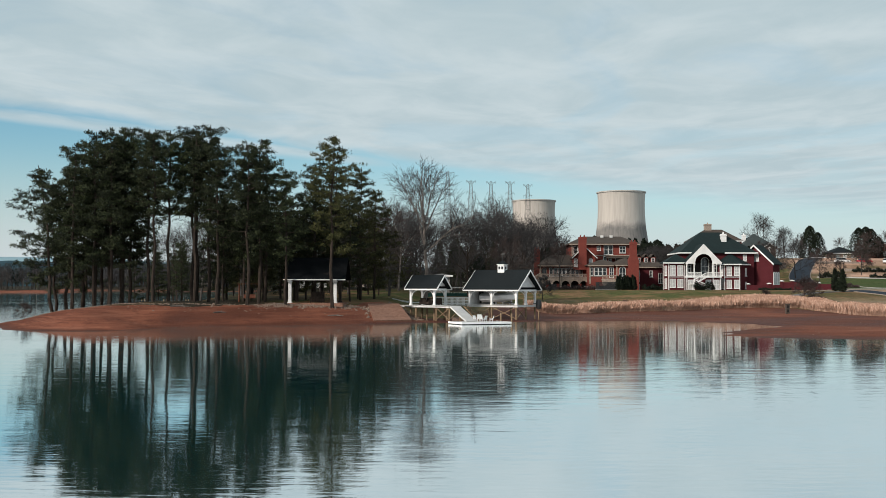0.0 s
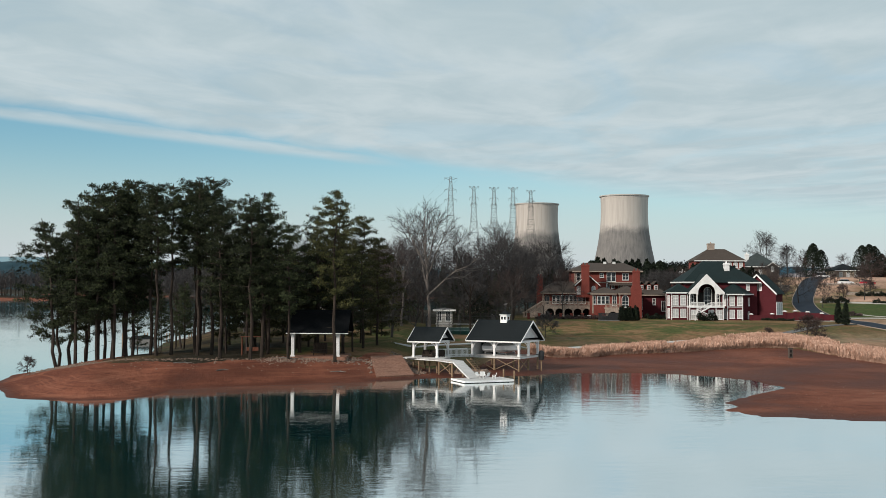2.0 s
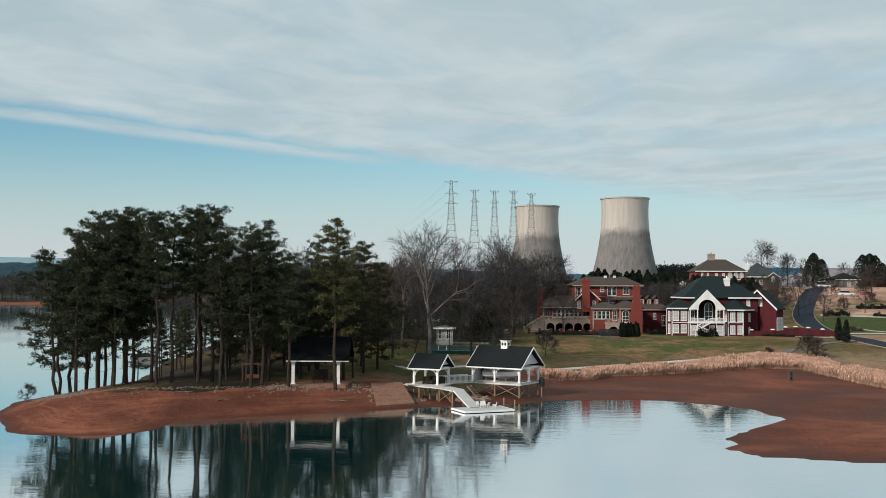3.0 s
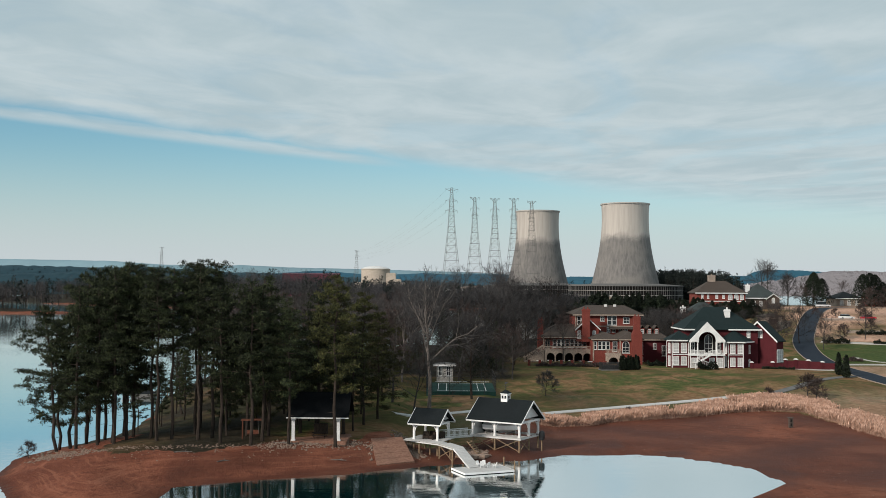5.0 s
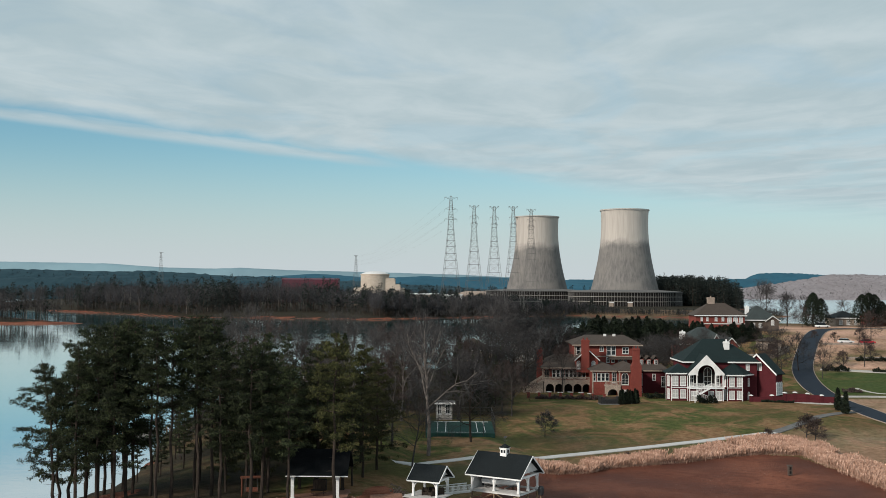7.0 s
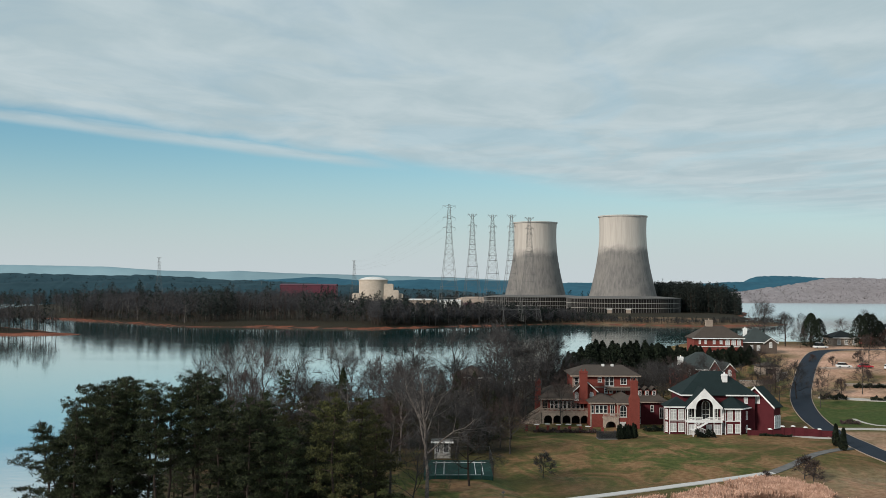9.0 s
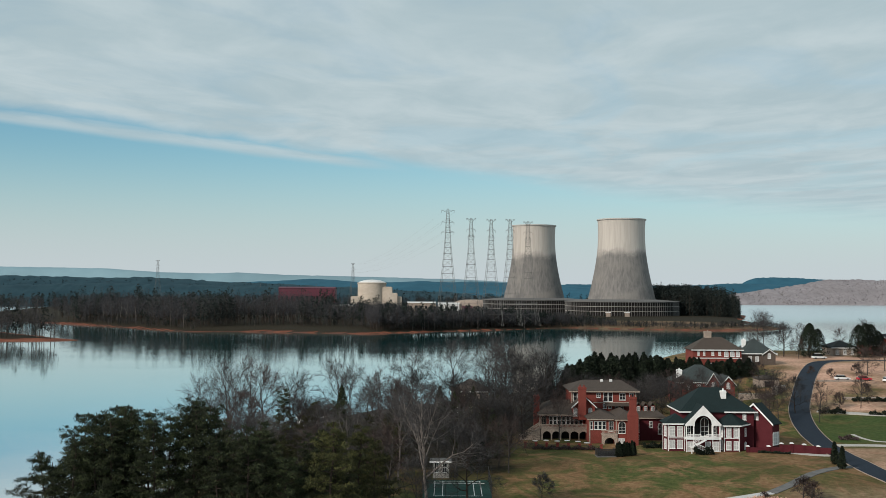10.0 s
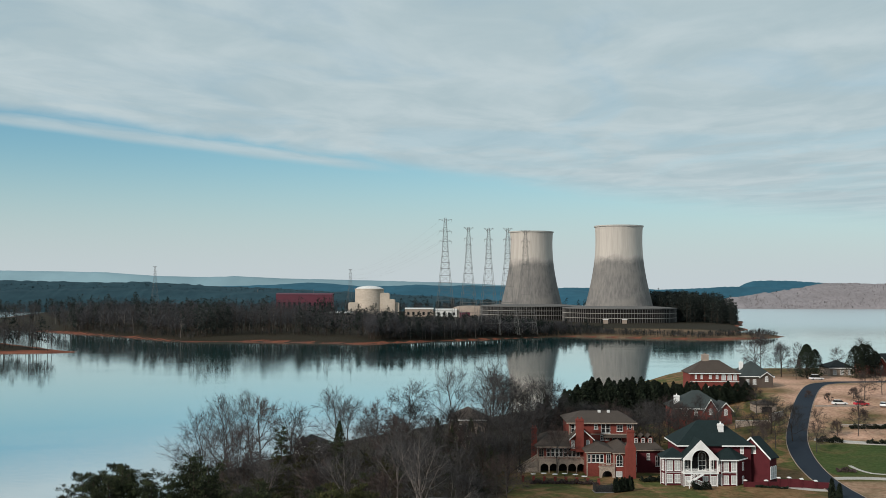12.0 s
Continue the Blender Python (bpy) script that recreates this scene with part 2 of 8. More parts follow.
def water_mat():
    m, nt, b = node_mat("water")
    nt.nodes.remove(b)
    long = noise_out(nt, 0.55, 3, 0.5, (0.35, 1.0, 1), 0.3)
    short = noise_out(nt, 2.6, 3, 0.55, (0.22, 1.0, 1), 0.4)
    calm = noise_out(nt, 0.02, 2, 0.5, (0.6, 1.4, 1))
    h = nt.nodes.new("ShaderNodeMath")
    h.operation = "MULTIPLY_ADD"
    link(nt, short, h.inputs[0])
    h.inputs[1].default_value = 0.42
    link(nt, long, h.inputs[2])
    bp = nt.nodes.new("ShaderNodeBump")
    bp.inputs["Distance"].default_value = 0.026
    link(nt, ramp(nt, calm, 0.35, 0.65, 0.25, 0.6), bp.inputs["Strength"])
    link(nt, h.outputs[0], bp.inputs["Height"])
    gloss = nt.nodes.new("ShaderNodeBsdfGlossy")
    depth = nt.nodes.new("ShaderNodeTexCoord")
    apart = nt.nodes.new("ShaderNodeSeparateXYZ")
    link(nt, depth.outputs["Object"], apart.inputs[0])
    link(nt, ramp(nt, apart.outputs[1], 1000, 1900, 0.03, 0.26), gloss.inputs["Roughness"])
    gloss.inputs["Color"].default_value = (0.97, 0.985, 0.985, 1)
    body = nt.nodes.new("ShaderNodeBsdfDiffuse")
    body.inputs["Color"].default_value = (0.012, 0.105, 0.110, 1)
    mx = nt.nodes.new("ShaderNodeMixShader")
    mx.inputs[0].default_value = 0.915
    link(nt, bp.outputs[0], gloss.inputs["Normal"])
    link(nt, body.outputs[0], mx.inputs[1])
    link(nt, gloss.outputs[0], mx.inputs[2])
    link(nt, mx.outputs[0], nt.nodes["Material Output"].inputs[0])
    return m


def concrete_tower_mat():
    """Weathered streaked shell: pale above, cloud shadow painted grey below a ragged line."""
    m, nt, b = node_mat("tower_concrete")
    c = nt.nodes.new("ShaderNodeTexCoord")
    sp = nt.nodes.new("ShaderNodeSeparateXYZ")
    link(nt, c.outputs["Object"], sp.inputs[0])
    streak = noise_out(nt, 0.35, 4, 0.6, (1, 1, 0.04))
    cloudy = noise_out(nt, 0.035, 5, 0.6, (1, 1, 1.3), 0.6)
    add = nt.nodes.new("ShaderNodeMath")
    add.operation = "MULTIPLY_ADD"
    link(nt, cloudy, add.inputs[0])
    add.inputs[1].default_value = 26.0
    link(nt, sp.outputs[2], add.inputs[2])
    # cloud shadow put into the colour: mask is 1 below the ragged edge
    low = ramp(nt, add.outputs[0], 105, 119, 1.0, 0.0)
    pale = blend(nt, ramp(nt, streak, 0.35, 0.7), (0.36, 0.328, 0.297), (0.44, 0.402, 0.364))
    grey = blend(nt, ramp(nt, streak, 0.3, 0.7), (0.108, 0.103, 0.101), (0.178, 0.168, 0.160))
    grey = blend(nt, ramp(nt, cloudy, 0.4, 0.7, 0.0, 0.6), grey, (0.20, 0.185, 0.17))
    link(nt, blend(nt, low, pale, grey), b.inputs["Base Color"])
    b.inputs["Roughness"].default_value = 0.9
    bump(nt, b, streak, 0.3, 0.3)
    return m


MAT = {
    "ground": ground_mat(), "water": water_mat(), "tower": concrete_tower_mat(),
    "pine": leafy("pine_needles", (0.005, 0.009, 0.0045), (0.052, 0.065, 0.026)),
    "olive": leafy("yellowish_needles", (0.016, 0.020, 0.007), (0.072, 0.070, 0.023)),
    "cedar": leafy("cedar_leaves", (0.005, 0.009, 0.006), (0.020, 0.029, 0.015)),
    "twig": leafy("bare_twigs", (0.031, 0.030, 0.032), (0.100, 0.092, 0.091)),
    "greytwig": leafy("grey_winter_twigs", (0.022, 0.023, 0.027), (0.060, 0.058, 0.062)),
    "redtwig": leafy("reddish_twigs", (0.034, 0.024, 0.023), (0.092, 0.066, 0.060)),
    "darktwig": leafy("dark_twigs", (0.021, 0.0205, 0.022), (0.060, 0.056, 0.057)),
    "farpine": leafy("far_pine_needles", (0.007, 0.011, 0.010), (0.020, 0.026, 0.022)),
    # distance haze is mixed into the next two twig colours
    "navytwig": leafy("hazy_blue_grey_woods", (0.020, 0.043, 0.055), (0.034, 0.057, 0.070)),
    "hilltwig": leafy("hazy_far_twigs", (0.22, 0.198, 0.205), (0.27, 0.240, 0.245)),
    "bark": plain("bark", (0.020, 0.015, 0.013), (0.048, 0.037, 0.030), 0.95, 5, 0.8, 0.03, stretch=(1, 1, 0.25)),
    "greybark": plain("grey_brown_bark", (0.032, 0.029, 0.028), (0.074, 0.067, 0.063), 0.95, 5, 0.8, 0.03, stretch=(1, 1, 0.25)),
    "palebark": plain("pale_bark", (0.078, 0.067, 0.061), (0.18, 0.158, 0.144), 0.9, 3, 0.6, 0.02, stretch=(1, 1, 0.4)),
    "reed": leafy("dry_reed", (0.50, 0.28, 0.19), (0.90, 0.61, 0.48), 0.8),
    "brick": plain("red_brick", (0.135, 0.033, 0.027), (0.215, 0.055, 0.043), 0.85, 9, 0.8, 0.01),
    "maroon": plain("dark_red_brick", (0.062, 0.012, 0.017), (0.098, 0.019, 0.024), 0.85, 9, 0.8, 0.01),
    "stone": plain("grey_brown_stone", (0.22, 0.175, 0.145), (0.38, 0.31, 0.26), 0.9, 4, 0.8, 0.02),
    "white": plain("white_paint", (0.72, 0.72, 0.72), (0.80, 0.80, 0.79), 0.5, 8, 0.5, 0.0),
    "offwhite": plain("weathered_white_paint", (0.55, 0.55, 0.54), (0.68, 0.68, 0.67), 0.6, 6, 0.6, 0.004),
    "slate": plain("dark_shingles", (0.006, 0.0085, 0.010), (0.013, 0.017, 0.019), 0.8, 7, 0.6, 0.02),
    # shingles darkened in colour for the tree shade over the shelter
    "shadeslate": plain("tree_shade_shingles", (0.004, 0.005, 0.006), (0.009, 0.010, 0.011), 1.0, 7, 0.6, 0.02),
    "greenslate": plain("grey_green_shingles", (0.007, 0.015, 0.016), (0.015, 0.026, 0.027), 0.8, 6, 0.5, 0.02),
    "greyslate": plain("grey_green_weathered_shingles", (0.030, 0.040, 0.041), (0.055, 0.066, 0.066), 0.85, 6, 0.5, 0.02),
    "brownslate": plain("brown_shingles", (0.045, 0.036, 0.031), (0.085, 0.068, 0.058), 0.85, 6, 0.5, 0.02),
    "glass": plain("dark_window_glass", (0.010, 0.013, 0.015), (0.016, 0.02, 0.023), 0.08, 2, 0.4, 0.0),
    "curtain": plain("pale_blind_glass", (0.35, 0.36, 0.36), (0.5, 0.5, 0.5), 0.12, 3, 0.5, 0.0),
    # near-black, painted for shade in openings and recesses, also plain dark parts
    "dark": plain("dark_shade_and_parts", (0.012, 0.011, 0.011), (0.022, 0.02, 0.019), 0.9, 4, 0.5, 0.0),
    "wood": plain("weathered_timber", (0.17, 0.115, 0.07), (0.29, 0.205, 0.135), 0.9, 5, 0.6, 0.01),
    "deck": plain("pale_deck_boards", (0.42, 0.41, 0.40), (0.56, 0.55, 0.54), 0.8, 4, 0.5, 0.006, stretch=(1, 6, 1)),
    "paleconcrete": plain("pale_reactor_concrete", (0.42, 0.36, 0.30), (0.52, 0.45, 0.38), 0.9, 0.4, 0.05, 0.0),
    "greybrick": plain("dull_brown_brick", (0.075, 0.058, 0.05), (0.12, 0.095, 0.08), 0.9, 6, 0.6, 0.01),
    "claystone": plain("clay_stained_concrete", (0.17, 0.085, 0.058), (0.27, 0.15, 0.11), 0.9, 3, 0.5, 0.02),
    "redwood": plain("reddish_timber", (0.10, 0.036, 0.022), (0.16, 0.065, 0.042), 0.9, 5, 0.6, 0.01),
    "concrete": plain("concrete", (0.34, 0.32, 0.30), (0.46, 0.44, 0.41), 0.9, 3, 0.3, 0.01),
    "asphalt": plain("dark_asphalt", (0.011, 0.017, 0.027), (0.021, 0.030, 0.044), 0.85, 6, 0.12, 0.01),
    "steel": plain("galvanised_steel", (0.085, 0.083, 0.08), (0.15, 0.145, 0.14), 0.6, 3, 0.4, 0.0, 0.3),
    "rock": plain("pale_riprap_stone", (0.15, 0.10, 0.078), (0.33, 0.245, 0.195), 0.9, 5, 0.6, 0.02, vary=0.3),
    "black": plain("black_metal", (0.012, 0.012, 0.013), (0.022, 0.022, 0.024), 0.5, 4, 0.5, 0.0),
    "court": plain("green_court", (0.014, 0.046, 0.039), (0.022, 0.064, 0.054), 0.85, 2, 0.3, 0.0),
    "redmetal": plain("crimson_cladding", (0.070, 0.008, 0.022), (0.10, 0.012, 0.03), 0.6, 2, 0.05, 0.0),
    "carwhite": plain("white_car_paint", (0.70, 0.71, 0.72), (0.75, 0.75, 0.76), 0.25, 1, 0.3, 0.0),
    "carred": plain("red_car_paint", (0.42, 0.012, 0.03), (0.48, 0.02, 0.04), 0.25, 1, 0.3, 0.0),
    "ringwall": plain("grey_ring_concrete", (0.10, 0.10, 0.10), (0.17, 0.165, 0.16), 0.9, 0.6, 0.05, 0.0),
    # distance haze painted into the four hill colours below
    "hill": plain("hazy_wooded_hill", (0.20, 0.183, 0.195), (0.27, 0.245, 0.255), 0.95, 0.09, 0.006, 0.0),
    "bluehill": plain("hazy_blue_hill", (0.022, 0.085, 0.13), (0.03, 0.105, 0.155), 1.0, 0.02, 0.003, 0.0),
    "navyhill": plain("hazy_dark_blue_hill", (0.014, 0.040, 0.055), (0.022, 0.055, 0.072), 1.0, 0.02, 0.003, 0.0),
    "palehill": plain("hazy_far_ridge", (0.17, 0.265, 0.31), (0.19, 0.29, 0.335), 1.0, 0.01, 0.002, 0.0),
}


MAT["shadeslate"].node_tree.nodes["Principled BSDF"].inputs["Specular IOR Level"].default_value = 0.0


# ---- mesh tools ----
class Geo:
    """Vertices and faces of one mesh."""

    def __init__(self):
        self.v, self.f = [], []

    def add(self, verts, faces):
        n = len(self.v)
        self.v.extend(tuple(p) for p in verts)
        self.f.extend(tuple(i + n for i in f) for f in faces)
        return self

    def box(self, x0, x1, y0, y1, z0, z1):
        v = [(x, y, z) for z in (z0, z1) for y in (y0, y1) for x in (x0, x1)]
        return self.add(v, [(0, 2, 3, 1), (4, 5, 7, 6), (0, 1, 5, 4), (1, 3, 7, 5), (3, 2, 6, 7), (2, 0, 4, 6)])

    def prism(self, outline, z0, z1):
        """A closed block over a flat outline (x, y), counter-clockwise."""
        n = len(outline)
        v = [(x, y, z0) for x, y in outline] + [(x, y, z1) for x, y in outline]
        f = [tuple(range(n - 1, -1, -1)), tuple(range(n, 2 * n))]
        return self.add(v, f + [(i, (i + 1) % n, n + (i + 1) % n, n + i) for i in range(n)])

    def slab(self, outline, y0, y1):
        """A block with an outline (x, z) that reaches from y0 to y1."""
        n = len(outline)
        v = [(x, y0, z) for x, z in outline] + [(x, y1, z) for x, z in outline]
        f = [tuple(range(n)), tuple(range(2 * n - 1, n - 1, -1))]
        return self.add(v, f + [((i + 1) % n, i, n + i, n + (i + 1) % n) for i in range(n)])

    def tube(self, p0, p1, r0, r1=None, n=5, caps=True):
        p0, p1 = Vector(p0), Vector(p1)
        r1 = r0 if r1 is None else r1
        axis = (p1 - p0)
        if axis.length < 1e-6:
            return self
        a = axis.orthogonal().normalized()
        b = axis.normalized().cross(a)
        v = []
        for p, r in ((p0, r0), (p1, r1)):
            v += [p + (a * math.cos(k * 2 * math.pi / n) + b * math.sin(k * 2 * math.pi / n)) * r for k in range(n)]
        f = [(k, (k + 1) % n, n + (k + 1) % n, n + k) for k in range(n)]
        if caps:
            f += [tuple(range(n - 1, -1, -1)), tuple(range(n, 2 * n))]
        return self.add(v, f)

    def lathe(self, profile, n=48, start=0.0, closed_top=False):
        """Turns a profile of (radius, z) round the z axis."""
        v = [(r * math.cos(start + k * 2 * math.pi / n), r * math.sin(start + k * 2 * math.pi / n), z) for r, z in profile for k in range(n)]
        f = [(j * n + k, j * n + (k + 1) % n, (j + 1) * n + (k + 1) % n, (j + 1) * n + k) for j in range(len(profile) - 1) for k in range(n)]
        if closed_top:
            f.append(tuple(range((len(profile) - 1) * n, len(profile) * n)))
        return self.add(v, f)

    def hip(self, x0, x1, y0, y1, z0, z1, over=0.5, thick=0.18, ridge=None, along="x"):
        """A hipped roof with eaves; ridge: (start, end) along its axis."""
        x0, x1, y0, y1 = x0 - over, x1 + over, y0 - over, y1 + over
        run = min(x1 - x0, y1 - y0) / 2
        if along == "x":
            a, b = ridge or (x0 + run, x1 - run)
            top = [(a, (y0 + y1) / 2, z1), (b, (y0 + y1) / 2, z1)]
            base = [(x0, y0), (x1, y0), (x1, y1), (x0, y1)]
        else:
            a, b = ridge or (y0 + run, y1 - run)
            top = [((x0 + x1) / 2, a, z1), ((x0 + x1) / 2, b, z1)]
            base = [(x1, y0), (x1, y1), (x0, y1), (x0, y0)]
        v = [(x, y, z0) for x, y in base] + [(x, y, z0 + thick) for x, y in base] + top
        f = [(3, 2, 1, 0), (0, 1, 5, 4), (1, 2, 6, 5), (2, 3, 7, 6), (3, 0, 4, 7), (4, 5, 9, 8), (5, 6, 9), (6, 7, 8, 9), (7, 4, 8)]
        return self.add(v, f)

    def gable(self, x0, x1, y0, y1, z0, z1, over=0.4, thick=0.2, along="y"):
        """A gabled roof: two sloping slabs, ridge along x or y."""
        if along == "y":
            m = (x0 + x1) / 2
            k = (z1 - z0) / (m - x0)
            out = [(x0 - over, z0 - k * over), (m, z1), (x1 + over, z0 - k * over), (x1 + over, z0 - k * over + thick), (m, z1 + thick * 1.3), (x0 - over, z0 - k * over + thick)]
            return self.slab(out, y0 - over, y1 + over)
        m = (y0 + y1) / 2
        k = (z1 - z0) / (m - y0)
        out = [(y0 - over, z0 - k * over), (m, z1), (y1 + over, z0 - k * over), (y1 + over, z0 - k * over + thick), (m, z1 + thick * 1.3), (y0 - over, z0 - k * over + thick)]
        n = 6
        v = [(x0 - over, y, z) for y, z in out] + [(x1 + over, y, z) for y, z in out]
        f = [tuple(range(n - 1, -1, -1)), tuple(range(n, 2 * n))]
        return self.add(v, f + [(i, (i + 1) % n, n + (i + 1) % n, n + i) for i in range(n)])

    def mesh(self, name, material):
        me = bpy.data.meshes.new(name)
        me.from_pydata(self.v, [], self.f)
        me.materials.append(material)
        return me


def part(name, geo, material, parent=None, label="", smooth=False):
    me = geo if isinstance(geo, bpy.types.Mesh) else geo.mesh(name, material)
    if smooth:
        me.shade_smooth()
    ob = new(name, me)
    ob.parent = parent
    if label:
        ob["label"] = label
    return ob


def thing(name, x, y, z, turn, label, category, group="", kind=""):
    ob = new(name)
    ob.matrix_basis = pose(x, y, z, 0, 0, turn)
    return tagged(ob, label, category, group, kind)


def lone(name, geo, material, label, category, group="", kind="", smooth=False, at=None):
    ob = part(name, geo, material, None, "", smooth)
    if at is not None:
        ob.matrix_basis = at
    return tagged(ob, label, category, group, kind)


def rnd(seed):
    return np.random.default_rng(seed)


def sprigs(geo, centres, length, width, rng, up=0.3, flat=1.0):
    """Small pointed sprigs round many centres, one triangle each."""
    n = len(centres)
    d = rng.normal(size=(n, 3)) * (1, 1, flat) + (0, 0, up)
    d /= np.linalg.norm(d, axis=1)[:, None]
    s = np.cross(d, rng.normal(size=(n, 3)))
    s /= np.linalg.norm(s, axis=1)[:, None] + 1e-9
    ln = length * rng.uniform(0.6, 1.3, (n, 1))
    w = width * rng.uniform(0.6, 1.3, (n, 1))
    c = np.asarray(centres)
    tri = np.stack([c - d * ln * 0.3, c + d * ln * 0.7 + s * w, c + d * ln * 0.5 - s * w], 1).reshape(-1, 3)
    k = len(geo.v)
    geo.v.extend(map(tuple, tri.tolist()))
    geo.f.extend((k + 3 * i, k + 3 * i + 1, k + 3 * i + 2) for i in range(n))


# ---- ground, water, hills ----
def lines(*runs):
    out = []
    for a, b, step in runs:
        out += list(np.arange(a, b, step))
    return np.array(out + [runs[-1][1]])


gx = lines((-4800, -1000, 760), (-1000, -480, 40), (-480, -66, 9), (-66, 100, 1.0), (100, 200, 4), (200, 560, 9), (560, 1000, 88), (1000, 4800, 760))
gy = lines((-4800, -160, 928), (-160, 80, 16), (80, 262, 1.3), (262, 480, 4), (480, 730, 10), (730, 1270, 10), (1270, 1900, 35), (1900, 2800, 150), (2800, 4800, 500))
PX, PY = np.meshgrid(gx, gy)
HZ = height(PX, PY)
nx, ny = len(gx), len(gy)
HEIGHTS = HZ.tolist()
XS, YS = gx.tolist(), gy.tolist()


def ground_z(x, y):
    """Height of the ground sheet at a place."""
    i = min(max(int(np.searchsorted(gx, x)) - 1, 0), nx - 2)
    j = min(max(int(np.searchsorted(gy, y)) - 1, 0), ny - 2)
    u, v = (x - XS[i]) / (XS[i + 1] - XS[i]), (y - YS[j]) / (YS[j + 1] - YS[j])
    a = HEIGHTS[j][i] * (1 - u) + HEIGHTS[j][i + 1] * u
    b = HEIGHTS[j + 1][i] * (1 - u) + HEIGHTS[j + 1][i + 1] * u
    return a * (1 - v) + b * v


gv = np.stack([PX, PY, HZ], -1).reshape(-1, 3)
gi = np.arange(nx * ny).reshape(ny, nx)
gf = np.stack([gi[:-1, :-1], gi[:-1, 1:], gi[1:, 1:], gi[1:, :-1]], -1).reshape(-1, 4)
me = bpy.data.meshes.new("ground")
me.from_pydata(gv.tolist(), [], gf.tolist())
me.materials.append(MAT["ground"])
me.shade_smooth()
dist = inland(PX, PY, SHORE)
bayside = ease((PX + 9) / 4)


def beach(x):
    """Depth of the bare flat along the far shore."""
    return 46 * ease((np.asarray(x) + 255) / 40) * ease((-50 - np.asarray(x)) / 60)


lawn_line = np.interp(PX, [-8, 4, 12, 26, 43, 52, 60, 64, 68, 78, 92, 110, 400], [143, 151, 173, 178, 184, 188, 185, 172, 160, 139, 122, 112, 60]) + 1.2 * wobble(PX, PY, 5, 1)
clay = np.where(bayside > 0.5, ease((lawn_line - PY) / 3 + 0.5), 1 - ease((dist - np.where((PY > 146) & (PX < -20), -2.0, 12.0) - 2.0 * wobble(PX, PY, 5, 7)) / 2))
clay = np.where(inland(PX, PY, PLANT) > -5, 1 - ease((inland(PX, PY, PLANT) - 2.0 - 2.5 * wobble(PX, PY, 30, 13)) / 4), clay)
clay = np.where(inland(PX, PY, SPIT) > -5, 1 - ease((inland(PX, PY, SPIT) - 12) / 5), clay)
clay = np.where((PY > 318) & (inland(PX, PY, PLANT) < -5) & (inland(PX, PY, SPIT) < -5), 0.0, clay)
wet = (1 - ease((HZ - 0.03) / np.where(PX < -30, 0.12, np.where(PX > 24, 0.08, 0.5)))) * (0.75 + 0.35 * wobble(PX, PY, 4, 8)).clip(0.3, 1)
straw = ease((PX - 98 - (PY - 290) * 0.15) / 5) * ease((PY - 292) / 6) * ease((437 - PY) / 16) * (0.65 + 0.5 * wobble(PX, PY, 9, 6)).clip(0, 1)
straw = np.maximum(straw, ease((PX - 91) / 3) * ease((252 - PY) / 4) * (0.55 + 0.3 * wobble(PX, PY, 6, 4)).clip(0.2, 0.9))
straw = np.maximum(straw, ease((PX - 62) / 6) * ease((213 - PY) / 12) * 0.25)
wild_shade = np.where(PY > 723, 1.0, ease((-2 - PX) / 14) * ease((PY - 200) / 20))
bar = (PX > 100) & (PY > 723) & (PY < 1290)
flat = (PX < 0) & (PY > 900) & (inland(PX, PY, PLANT) > 0) & (inland(PX, PY, PLANT) < beach(PX) + 6)
wild_shade = np.where(bar, 0.58 + 0.2 * wobble(PX, PY, 12, 6), np.where(flat, 0.45 + 0.25 * wobble(PX, PY, 14, 2), wild_shade))
straw = np.where(bar, 0.30, np.where(flat, 0.5, straw))
# shade under the pines painted onto the ground, with patchy strength
wild_shade = np.maximum(wild_shade, ease((-18 - PX) / 8) * (PY < 300) * (0.85 + 0.3 * wobble(PX, PY, 6, 14)).clip(0.5, 1))
wild_shade = np.maximum(wild_shade, ease((PY - 214) / 10) * ease((17 - PX) / 6))
wild_shade = np.maximum(wild_shade, ease((PY - 273) / 10) * ease((70 - PX) / 20))
wet = np.maximum(wet, ease((PX + 4) / 6) * (PY < 200) * ease((PY - 112 - 3 * wobble(PX, PY, 6, 11)) / 9) * (0.55 + 0.25 * wobble(PX, PY, 7, 12)))
lush = ease((PX - 93) / 4) * ease((PY - 256) / 3) * ease((297 - PY) / 4) * (0.85 + 0.15 * wobble(PX, PY, 5, 3))
wet = np.maximum(wet, ease((PX + 35) / 4) * ease((-8 - PX) / 3) * (PY < 141) * (0.55 + 0.3 * wobble(PX, PY, 4, 15)).clip(0.1, 0.9))
for key, value in (("lush", lush), ("clay", clay), ("wet", wet), ("straw", straw), ("wild_shade", wild_shade)):
    me.attributes.new(key, "FLOAT", "POINT").data.foreach_set("value", np.clip(value, 0, 1).ravel().astype(np.float32))
tagged(new("ground", me), "red clay shore rising to patchy winter lawn", "ground", kind="structure")

lake = Geo()
wx = [-4800, -900, -150, 150, 900, 4800]
lake.add([(x, y, 0.0) for y in wx for x in wx], [(j * 6 + i, j * 6 + i + 1, j * 6 + i + 7, j * 6 + i + 6) for j in range(5) for i in range(5)])
lone("water", lake, MAT["water"], "calm pale lake reflecting the sky", "lake", kind="structure")


